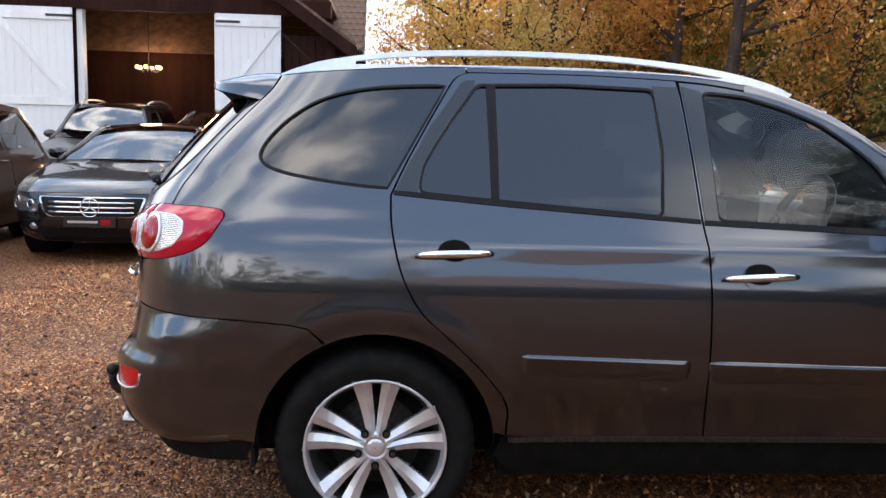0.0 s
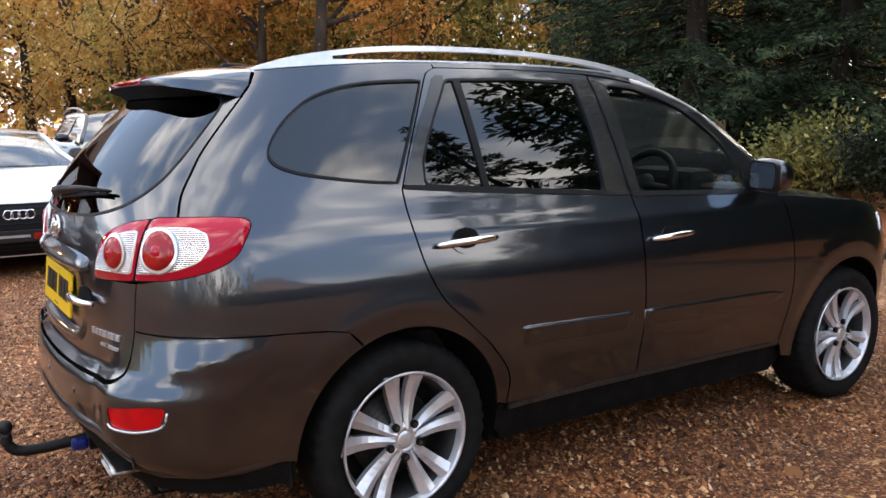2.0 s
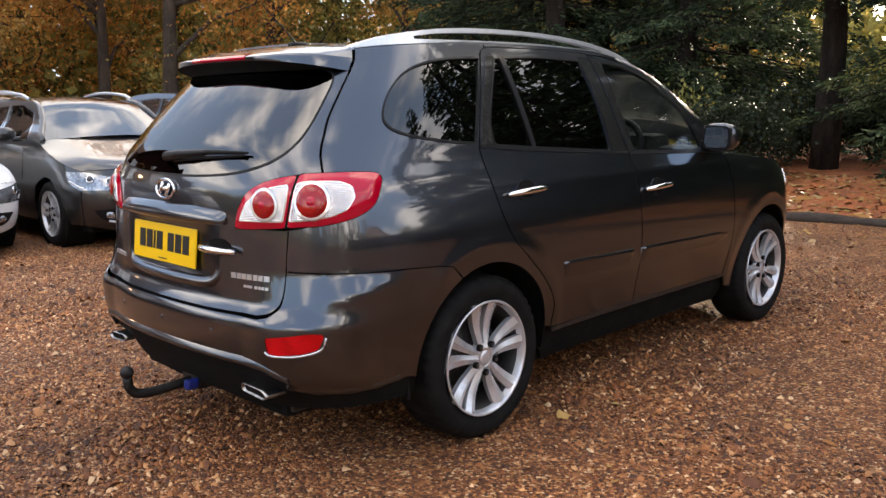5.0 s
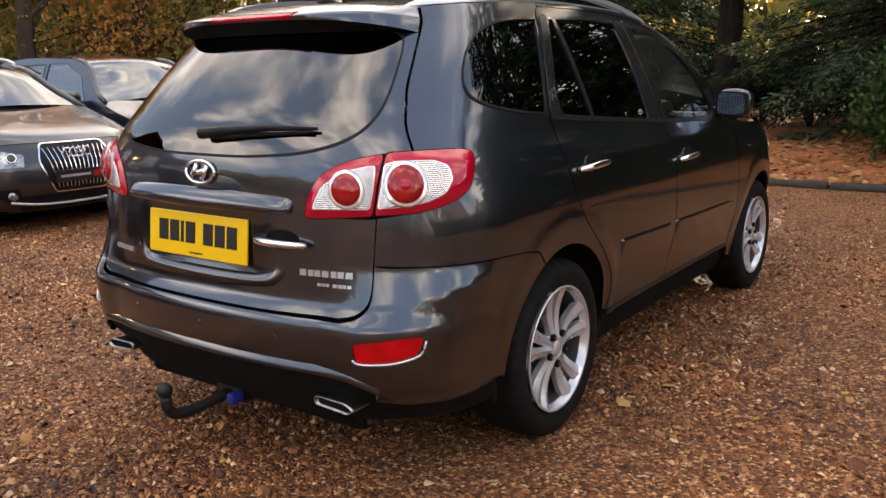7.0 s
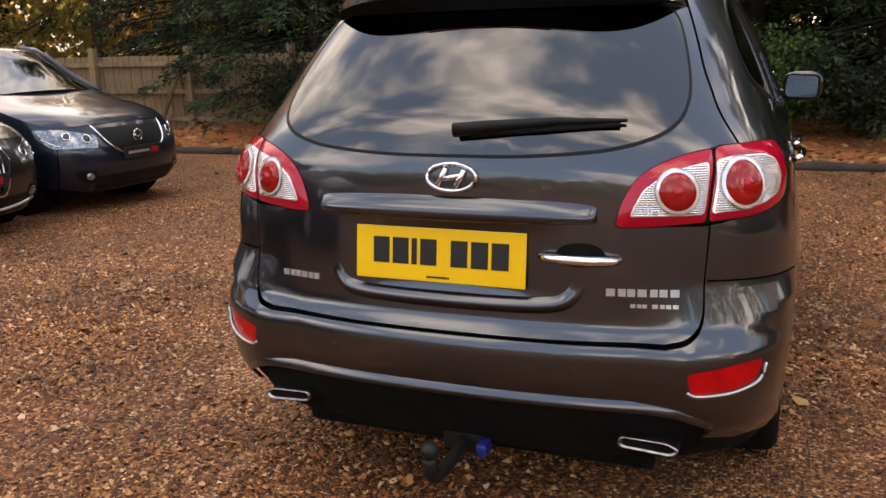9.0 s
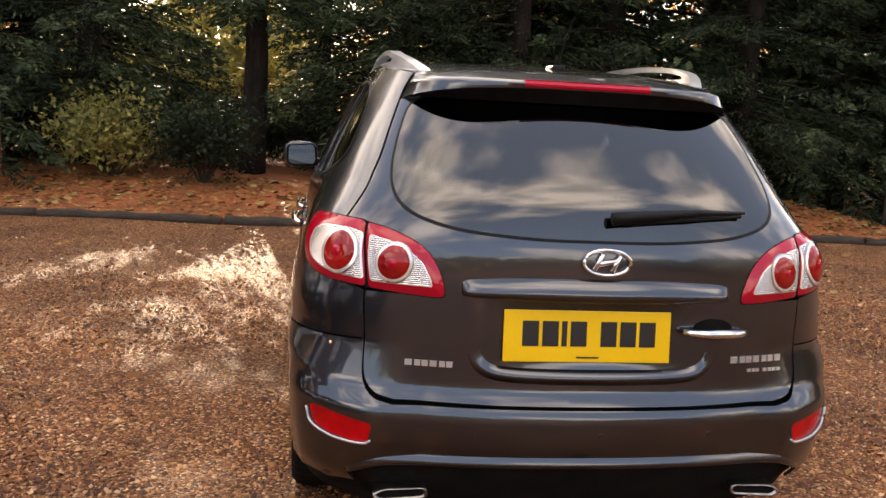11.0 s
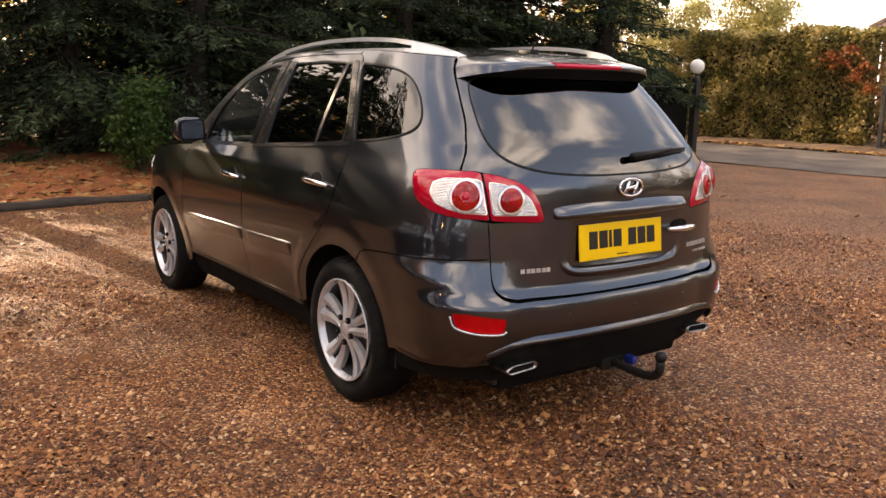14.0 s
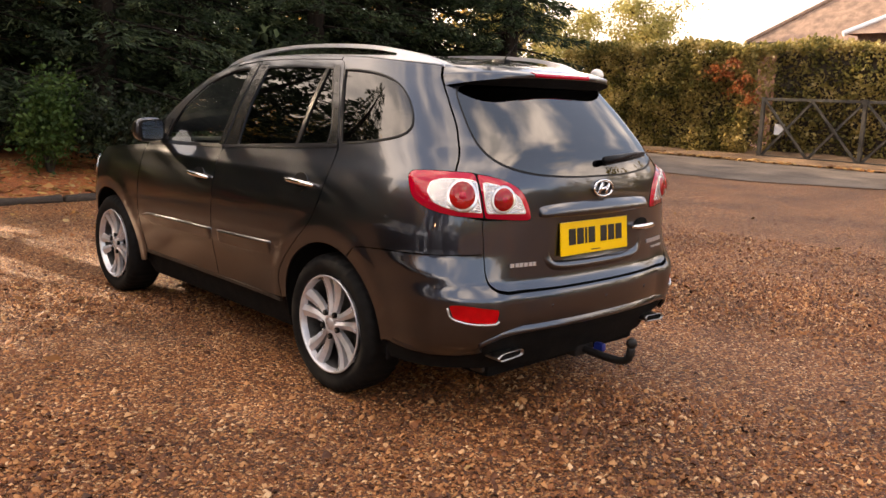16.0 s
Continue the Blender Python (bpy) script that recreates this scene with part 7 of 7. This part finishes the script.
class Shape:
    """A car's skin: y runs back from the nose, x to the side, z up; the nose end is rounded in plan."""

    def __init__(self, L, W, H, bonnet, cowl, roof_y, tall, nose):
        k = W / 2
        self.L, self.W, self.H = L, W, H
        self.half = spline([(.15, .90 * k), (.35, .975 * k), (.6, k), (.80, .985 * k), (bonnet + .10, .955 * k), (bonnet + .22, .90 * k), (H - .30, .76 * k), (H - .06, .64 * k), (H + .1, .5 * k)])
        self.end = spline([(.15, .16), (.30, .04), (.45, 0.0), (.60, .015), (.72, .07), (bonnet, .20), (H + .1, .30)]) if not nose else spline(nose)
        self.tail = spline([(.15, L - .15), (.5, L), (.9, L - .03), (1.1, L - .15), (H, L - .8)]) if tall < 1 else spline([(.15, L - .12), (.5, L), (1.0, L - .05), (H, L - .45)])
        self.y0, self.n = 1.25, 6.5
        self.bonnet, self.cowl, self.roof_y = bonnet, cowl, roof_y
        zs = np.arange(.15, H + .1, .02)
        self.zs = zs
        th = np.linspace(0, math.pi / 2, 600)
        tab = np.zeros((len(zs), 121, 2))
        for i, z in enumerate(zs):
            x = self.half(z) * np.sin(th)**(2 / 2.2)
            y = self.y0 - (self.y0 - self.end(z)) * np.cos(th)**(2 / self.n)
            s = np.concatenate([[0], np.cumsum(np.hypot(np.diff(x), np.diff(y)))])
            f = np.linspace(0, s[-1], 121)
            tab[i, :, 0], tab[i, :, 1] = np.interp(f, s, x), np.interp(f, s, y)
        self.tab = tab

    def row(self, z):
        i = min(max(int((z - .15) / .02), 0), len(self.zs) - 2)
        t = (z - self.zs[i]) / .02
        return self.tab[i] * (1 - t) + self.tab[i + 1] * t

    def s(self, pts):
        out = []
        for y, z in pts:
            out.append((2 + y - self.y0, z) if y >= self.y0 else (2 * float(np.interp(y, self.row(z)[:, 1], np.linspace(0, 1, 121))), z))
        return out

    def f(self, pts):
        return [(math.copysign(2 * float(np.interp(abs(x), self.row(z)[:, 0], np.linspace(0, 1, 121))), x), z) for x, z in pts]

    def raw(self, uv):
        q, z = np.abs(uv[:, 0]), np.clip(uv[:, 1], .151, self.H + .07)
        i = np.clip(((z - .15) / .02).astype(int), 0, len(self.zs) - 2)
        t = ((z - .15) / .02 - i)[:, None]
        fq = np.clip(q / 2, 0, 1) * 120
        j = np.clip(fq.astype(int), 0, 119)
        s = (fq - j)[:, None]
        p = (self.tab[i, j] * (1 - s) + self.tab[i, j + 1] * s) * (1 - t) + (self.tab[i + 1, j] * (1 - s) + self.tab[i + 1, j + 1] * s) * t
        x, y = p[:, 0].copy(), p[:, 1].copy()
        back = q > 2
        y[back] = self.y0 + q[back] - 2
        r0 = self.L - 1.3
        ff = np.clip((y - r0) / (self.tail(z) - r0), 0, .999)
        x = np.where(back, self.half(z) * (1 - ff**5)**.5, x)
        x = x + np.where(q > 1.0, .016 * np.exp(-((z - .62) / .05)**2), 0)
        return np.stack([np.sign(uv[:, 0] + 1e-9) * x, y, z], 1)

    def surf(self, uv):
        uv = np.asarray(uv, float)
        e = .005
        p = self.raw(uv)
        n = np.cross(self.raw(uv + [e, 0]) - self.raw(uv - [e, 0]), self.raw(uv + [0, e]) - self.raw(uv - [0, e]))
        return p, n / np.maximum(np.linalg.norm(n, axis=1), 1e-9)[:, None]


def parked_car(name, label, x, y, L, W, H, paint, style, bonnet=.78, cowl=1.25, roof_y=2.05, wheel_r=.33, rails_on=False, nose=None, turn=90, tall=1, roof=None):
    car = tagged(new(name), label, "car", "parked cars")
    car.matrix_basis = Matrix.Translation((x, y, 0)) @ pose(0, 0, 0, 0, 0, turn)
    S = Shape(L, W, H, bonnet, cowl, roof_y, tall, nose)
    P = PAINTS[paint]
    top_paint = PAINTS[roof or paint]
    belt = bonnet + .16
    fw, rw_ = .92, L - .85
    R = wheel_r + .045

    def lay(nm, outline, mat, out=0.0, h=.06, both=True, holes=(), lab="", par=None, thick=.012):
        v, f = fill2d(outline, holes, h)
        vv, ff = shell(v, f, S.surf, out, thick, exact=True)
        a = [mesh_object(nm, vv, ff, mat, par or car, lab)]
        if both:
            a.append(mesh_object(nm, *mirrored(vv, ff), mat, par or car, lab))
        return a

    def arch(c, a0, a1, n=14):
        return [(c + R * math.cos(radians(a0 + (a1 - a0) * k / n)), wheel_r + R * math.sin(radians(a0 + (a1 - a0) * k / n))) for k in range(n + 1)]
    zr = H - .07
    tail_top = L - (1.0 if tall < 1 else .55)
    edge = spline([(.32, bonnet - .10), (.7, bonnet + .02), (cowl, belt + .02), (cowl + .30, belt + .20), (roof_y - .15, zr - .06), (roof_y + .25, zr), ((roof_y + tail_top) / 2, zr + .02), (tail_top, zr - .07), (L - .25, belt + (.05 if tall < 1 else .35)), (L, belt - .05)])
    upper = [(yy, float(edge(yy))) for yy in np.linspace(L - .12, .34, 40)]
    outline = S.s([(.34, .26), (fw - R - .02, .26)] + arch(fw, 190, -10) + [(fw + R + .1, .24), (rw_ - R - .1, .24)] + arch(rw_, 190, -10) + [(L - .12, .30)] + upper)
    b0 = belt + .035
    wf = rounded(S.s([(cowl + .38, b0 + .01), (cowl + 1.32, b0 + .02), (cowl + 1.36, zr - .06), (roof_y + .22, zr - .055), (cowl + .62, b0 + .28)]), .03)
    wr = rounded(S.s([(cowl + 1.42, b0 + .02), (tail_top - .35, b0 + .05), (tail_top - .10, b0 + .16), (tail_top - .38, zr - .09), (cowl + 1.46, zr - .06)]), .04)
    lay("side_panel", outline, P, 0, .07, True, [wf, wr])
    for o in (wf, wr):
        lay("side_window", o, GLASS_PALE, -.006, .12, True, (), "", None, .004)
        v = np.array(o)
        cen = v.mean(0)
        lay("window_trim", [tuple(a) for a in cen + (v - cen) * 1.05], BLACK_GLOSS if style != "q" else CHROME, .003, .08, True, [o])
    # shut lines and handles of the doors
    for yy in (cowl + .40, cowl + 1.39, cowl + 2.28):
        lay("shut_line", S.s([(yy - .004, .36), (yy + .004, .36), (yy + .004, b0), (yy - .004, b0)]), UNDER, .0015, .1)
    for yy in (cowl + 1.20, cowl + 2.08):
        for s in (1, -1):
            pts = [Vector(S.surf(np.array(S.s([(yy + d, belt - .07)])))[0][0]) for d in (-.11, -.05, .05, .11)]
            bm = bmesh.new()
            tube(bm, [Vector((s * (p.x + o), p.y, p.z)) for p, o in zip(pts, (.004, .028, .028, .004))], [.008, .013, .013, .008], 8)
            part("door_handle", bm, P, car, "", True)
    # nose, bonnet
    hb = bonnet - .10
    nose_o = S.f([(-W * .30, .20), (0, .20), (W * .30, .20)]) + S.s([(.33, .26), (.33, hb)]) + S.f([(W * .30, hb + .01), (0, hb + .02), (-W * .30, hb + .01)]) + [(-q, z) for q, z in S.s([(.33, hb), (.33, .26)])]
    lay("front_bumper", nose_o, P, 0, .05, False)
    rows, n = [], 13
    for yy in np.linspace(.33, cowl, 9):
        z = float(edge(yy))
        xe = float(S.surf(np.array(S.s([(yy, z)])))[0][0, 0]) - .003
        k = 1 - (yy - .33) / (cowl - .33)
        base = S.raw(np.array(S.f([(t * .999 * min(xe, float(S.half(hb)) * .97), hb + .01 * (1 - abs(t))) for t in np.linspace(-1, 1, n)])))
        corner = base[-1, 1]
        rows.append([(xe * t, yy + (base[i, 1] - corner) * k, z + .045 * (1 - t**4) * (1 - .6 * k)) for i, t in enumerate(np.linspace(-1, 1, n))])
    verts = [p for r in rows for p in r]
    mesh_object("bonnet", verts, [(i * n + k, (i) * n + k + 1, (i + 1) * n + k + 1, (i + 1) * n + k) for i in range(8) for k in range(n - 1)], P, car)
    # windscreen, roof, rear screen
    for nm, ya, yb, mat, bow in (("windscreen", cowl + .02, roof_y + .06, GLASS_PALE, -.12), ("roof", roof_y + .04, tail_top - .05, top_paint, -.02), ("rear_screen", tail_top - .05, L - .25, GLASS_TINT, .08), ("boot_lid", L - .25, L - .02, P, .03)):
        verts, m = [], 7
        for yy in np.linspace(ya, yb, m):
            z = float(edge(yy))
            xe = float(S.surf(np.array(S.s([(yy, z)])))[0][0, 0]) - (.05 if "screen" in nm else .004)
            for t in np.linspace(-1, 1, n):
                verts.append((xe * t, yy + bow * (1 - t * t), z + .004 + .035 * (1 - t * t)))
        mesh_object(nm, verts, [(i * n + k, i * n + k + 1, (i + 1) * n + k + 1, (i + 1) * n + k) for i in range(m - 1) for k in range(n - 1)], mat, car)
    for s in (1, -1):
        bm = bmesh.new()
        tube(bm, [(s * (float(S.surf(np.array(S.s([(yy, float(edge(yy)))])))[0][0, 0]) - .03), yy, float(edge(yy)) + .003) for yy in np.linspace(cowl, roof_y + .1, 8)], .032, 8)
        part("screen_pillar", bm, top_paint, car, "", True)
        # mirrors
        bm = bmesh.new()
        bmesh.ops.create_uvsphere(bm, u_segments=14, v_segments=10, radius=1, matrix=Matrix.Translation((s * (W / 2 + .10), cowl + .52, belt + .10)) @ Matrix.Diagonal((.12, .07, .075, 1)))
        box(bm, (s * (W / 2 - .01) - .05, cowl + .49, belt + .02), (s * (W / 2 - .01) + .05, cowl + .55, belt + .07), .01)
        part("door_mirror", bm, P, car, "", True)
        if rails_on:
            bm = bmesh.new()
            pts = [(s * (W / 2 * .66), yy, float(edge(yy)) + .03 + .045 * math.sin(math.pi * min(1, max(0, (yy - roof_y - .1) / (tail_top - roof_y - .3))))**.4) for yy in np.linspace(roof_y + .1, tail_top - .2, 12)]
            tube(bm, pts, .020, 8)
            part("roof_rail", bm, RAIL_SILVER, car, "", True)
    # dark inside with seats
    bm = bmesh.new()
    box(bm, (-W * .40, cowl + .25, .35), (W * .40, L - .7, bonnet + .02), .03)
    part("cabin_floor", bm, SEAT, car)
    for sx in (-.36, .36):
        for yy in (cowl + 1.35, cowl + 2.15):
            bm = bmesh.new()
            box(bm, (sx - .23, yy, bonnet - .2), (sx + .23, yy + .14, belt + .22), .05)
            box(bm, (sx - .12, yy + .03, belt + .24), (sx + .12, yy + .12, belt + .38), .03)
            part("seat", bm, SEAT, car)
    bm = bmesh.new()
    box(bm, (-W * .39, cowl + .15, bonnet - .1), (W * .39, cowl + .62, belt + .01), .05)
    part("dashboard", bm, SEAT, car)
    bm = bmesh.new()
    tube(bm, [(-.5, cowl + .10, belt + .085), (.05, cowl + .0, belt + .105)], .010, 5)
    tube(bm, [(.1, cowl + .0, belt + .105), (.6, cowl + .12, belt + .08)], .010, 5)
    part("wiper", bm, BLACK_TRIM, car)
    # wheels and housings
    for s in (1, -1):
        for c in (fw, rw_):
            wheel(car, s * (W / 2 - .13), c, wheel_r, .225, wheel_r * .70)
            bm = bmesh.new()
            lathe(bm, [(R + .01, W / 2 - .04 - .3), (R + .01, W / 2 - .04), (R - .004, W / 2 - .03)], 32)
            lathe(bm, [(R + .01, W / 2 - .34), (.02, W / 2 - .34)], 32)
            bmesh.ops.transform(bm, matrix=Matrix.Translation((0, c, wheel_r)) @ Matrix.Diagonal((s, 1, 1, 1)), verts=bm.verts)
            part("wheel_housing", bm, UNDER, car)
    bm = bmesh.new()
    box(bm, (-W * .40, .35, .17), (W * .40, L - .3, .28), .02)
    part("underbody", bm, UNDER, car)
    face(car, S, style, W, bonnet, lay)
    return car


def face(car, S, style, W, bonnet, lay):
    """Grille, lamps, intakes and the dealer's plate on the nose."""
    hb = bonnet - .12
    if style in ("q", "a"):
        g = rounded(S.f([(-.30, hb + .02), (-.36, hb - .13), (-.25, hb - .40), (.25, hb - .40), (.36, hb - .13), (.30, hb + .02)]), .04)
    elif style == "m":
        g = rounded(S.f([(-.52, hb - .01), (-.46, hb - .17), (-.40, hb - .20), (.40, hb - .20), (.46, hb - .17), (.52, hb - .01)]), .03)
    elif style == "z":
        g = rounded(S.f([(-.44, hb + .0), (-.36, hb - .16), (-.20, hb - .24), (.20, hb - .24), (.36, hb - .16), (.44, hb + .0)]), .04)
    else:
        g = rounded(S.f([(-.48, hb - .02), (-.44, hb - .14), (.44, hb - .14), (.48, hb - .02)]), .03)
    gr = lay("grille", g, BLACK_TRIM, .004, .05, False)[0]
    go = np.array(g)
    cen = go.mean(0)
    fr = CHROME if style in ("q", "m", "z") else BLACK_TRIM
    if style == "z":
        # a bright wing under the grille only
        bm = bmesh.new()
        tube(bm, [Vector(S.surf(np.array(S.f([p])))[0][0]) + Vector((0, -.012, 0)) for p in bend([(-.47, hb + .03), (-.38, hb - .15), (-.21, hb - .25), (0, hb - .262), (.21, hb - .25), (.38, hb - .15), (.47, hb + .03)], 5)], .011, 6)
        part("grille_wing", bm, CHROME, gr, "chrome wing under the grille", True)
    else:
        lay("grille_frame", [tuple(a) for a in cen + (go - cen) * np.array([1.04, 1.05])], fr, .012, .04, False, [g], "", gr)
    zt, zb = go[:, 1].max(), go[:, 1].min()
    if style == "q":
        for k in range(13):
            x = -.30 + k * .05
            bm = bmesh.new()
            tube(bm, [Vector(S.surf(np.array(S.f([(x * (1 - .25 * t), zt - .03 - (zt - zb - .06) * t)])))[0][0]) + Vector((0, -.014, 0)) for t in np.linspace(0, 1, 7)], .0045, 5)
            part("grille_bar", bm, CHROME, gr)
    elif style == "m":
        for z in (zt - .045, (zt + zb) / 2, zb + .045):
            bm = bmesh.new()
            tube(bm, [Vector(S.surf(np.array(S.f([(x, z)])))[0][0]) + Vector((0, -.010, 0)) for x in np.linspace(-.43, .43, 9)], .011, 6)
            part("grille_bar", bm, CHROME, gr, "", True)
    elif style == "a":
        for k in range(6):
            z = zb + .03 + k * (zt - zb - .06) / 5
            bm = bmesh.new()
            tube(bm, [Vector(S.surf(np.array(S.f([(x, z)])))[0][0]) + Vector((0, -.008, 0)) for x in np.linspace(-.25, .25, 7)], .006, 5)
            part("grille_bar", bm, BLACK_TRIM, gr)
    # badges as plain rings
    if style in ("q", "a"):
        rings = [(dx, zt - .085, .042) for dx in (-.096, -.032, .032, .096)]
    else:
        rings = [(0, (zt + zb) / 2 + (.02 if style == "z" else 0), .095 if style == "m" else .06)]
    for dx, z, r in rings:
        p = Vector(S.surf(np.array(S.f([(dx, z)])))[0][0])
        bm = bmesh.new()
        tube(bm, [p + Vector((r * math.cos(a), -.022, r * math.sin(a))) for a in np.linspace(0, 2 * math.pi, 20, endpoint=False)], .008, 6, True)
        if style == "m":
            for a in (90, 210, 330):
                tube(bm, [p + Vector((0, -.022, 0)), p + Vector((r * math.cos(radians(a)), -.022, r * math.sin(radians(a))))], .007, 5)
        if style == "z":
            tube(bm, [p + Vector((-.04, -.022, .01)), p + Vector((0, -.022, -.02)), p + Vector((.04, -.022, .01))], .007, 5)
        part("badge", bm, CHROME, gr, "chrome badge", True)
    # headlamps
    inner = .56 if style == "m" else .50
    if style == "a":
        inner = .44
    hl = rounded(S.f([(inner - .03, hb - .06), (inner, hb - .17)]) + S.s([(.30, hb - .16), (.46, hb - .06), (.50, hb + .015), (.30, hb + .01)]), .025)
    lit = S.f([(inner + .075, hb - .085)]) + S.s([(.24, hb - .055)])
    for s, o in zip((1, -1), lay("headlamp", hl, HEADLAMP, .006, .04, True, (), "clear headlamp")):
        # two silvered bowls with dark middles, and a bright strip along the foot
        for (uq, uz), r in zip(lit, (.040, .034)):
            p, nn = S.surf(np.array([(uq, uz)]))
            p, nn = Vector((s * p[0][0], p[0][1], p[0][2])), Vector((s * nn[0][0], nn[0][1], nn[0][2]))
            m = Matrix.Translation(p + nn * .008) @ nn.to_track_quat("Z", "Y").to_matrix().to_4x4()
            bm = bmesh.new()
            tube(bm, [m @ Vector((r * math.cos(a), r * math.sin(a), 0)) for a in np.linspace(0, 2 * math.pi, 18, endpoint=False)], .007, 6, True)
            part("lamp_bowl", bm, CHROME, o, "", True)
            bm = bmesh.new()
            bmesh.ops.create_uvsphere(bm, u_segments=14, v_segments=8, radius=r * .85, matrix=m @ Matrix.Diagonal((1, 1, .35, 1)))
            part("lamp_lens", bm, BLACK_GLOSS, o, "", True)
        line = S.f([(inner + .02, hb - .150)]) + S.s([(.28, hb - .140), (.40, hb - .078)])
        ps, ns = S.surf(np.array(line))
        bm = bmesh.new()
        tube(bm, [(s * (p[0] + nn[0] * .008), p[1] + nn[1] * .008, p[2] + .004) for p, nn in zip(ps, ns)], .008, 6)
        part("lamp_strip", bm, LAMP_RING, o, "bright lamp strip", True)
    if style == "q":
        bm = bmesh.new()
        tube(bm, [Vector(S.surf(np.array(S.f([(x, .255 + .05 * (abs(x) / .62)**3)])))[0][0]) + Vector((0, -.012, 0)) for x in np.linspace(-.62, .62, 17)], .014, 6)
        part("lower_lip", bm, RAIL_SILVER, car, "silver lower bumper strip", True)
    # lower intake, side intakes, fog lamps
    lay("lower_intake", rounded(S.f([(-.52, .22), (.52, .22), (.56, .36), (-.56, .36)]), .02), BLACK_TRIM, .005, .06, False)
    lay("side_intake", rounded(S.f([(.52, .30), (.62, .30)]) + S.s([(.17, .33), (.19, .42)]) + S.f([(.56, .43)]), .02), BLACK_TRIM, .005, .05)
    for s in (1, -1):
        p = Vector(S.surf(np.array(S.f([(s * .60, .365)])))[0][0])
        bm = bmesh.new()
        bmesh.ops.create_uvsphere(bm, u_segments=14, v_segments=8, radius=1, matrix=Matrix.Translation(p) @ Matrix.Diagonal((.055, .02, .04, 1)))
        part("fog_lamp", bm, HEADLAMP, car, "", True)
    # dealer's dark plate with plain bars
    zp = hb - .27 if style in ("q", "a") else hb - .25
    p = Vector(S.surf(np.array(S.f([(0, zp)])))[0][0])
    bm = bmesh.new()
    box(bm, (-.26, p.y - .030, zp - .055), (.26, p.y - .012, zp + .055), .004)
    pl = part("dealer_plate", bm, PLATE_BLACK, car, "black dealer plate with pale bars")
    bm = bmesh.new()
    box(bm, (-.22, p.y - .0325, zp - .012), (.08, p.y - .029, zp + .012))
    part("plate_bar", bm, RAIL_SILVER, pl)
    bm = bmesh.new()
    box(bm, (.11, p.y - .0325, zp - .028), (.21, p.y - .029, zp + .028))
    part("plate_bar", bm, LAMP_DEEP, pl)


parked_car("saloon_car", "black four-door saloon with a chrome two-bar grille", -5.1, -3.0, 4.94, 1.88, 1.47, "black", "m", .80, 1.45, 2.35, .335, turn=90, tall=.5)
parked_car("white_saloon", "white saloon car with a black grille facing the yard", -5.5, -.40, 4.70, 1.83, 1.43, "white", "a", .80, 1.35, 2.25, .325, tall=.5)
parked_car("compact_suv", "grey compact off-road car with chrome upright grille bars", -4.95, 1.66, 4.39, 1.83, 1.59, "grey", "q", .90, 1.18, 1.95, .34, rails_on=True)
parked_car("navy_suv", "dark navy off-road car with a chrome-edged grille", -5.05, 3.66, 4.54, 1.84, 1.67, "navy", "z", .92, 1.22, 2.0, .36)
parked_car("brown_hatchback", "dark brown hatchback parked beside a black saloon", -3.95, -5.22, 4.25, 1.80, 1.68, "brown", "p", .88, 1.15, 1.9, .33)
parked_car("red_suv", "red off-road car with a black roof in the second row", -11.1, -3.12, 4.36, 1.92, 1.79, "red", "p", 1.06, 1.02, 2.12, .38, roof="black")
parked_car("grey_estate", "grey off-road car with roof rails in the second row", -10.6, -5.1, 4.6, 1.88, 1.84, "grey", "p", .95, 1.2, 2.0, .36, rails_on=True)
parked_car("silver_estate", "pale silver estate with roof rails in the second row", -10.6, -.45, 4.6, 1.84, 1.55, "silver", "p", .85, 1.3, 2.1, .33, rails_on=True)
parked_car("dark_suv", "dark grey off-road car with roof rails in the second row", -10.2, 2.15, 4.6, 1.90, 1.72, "black", "p", .98, 1.2, 2.0, .37, rails_on=True)
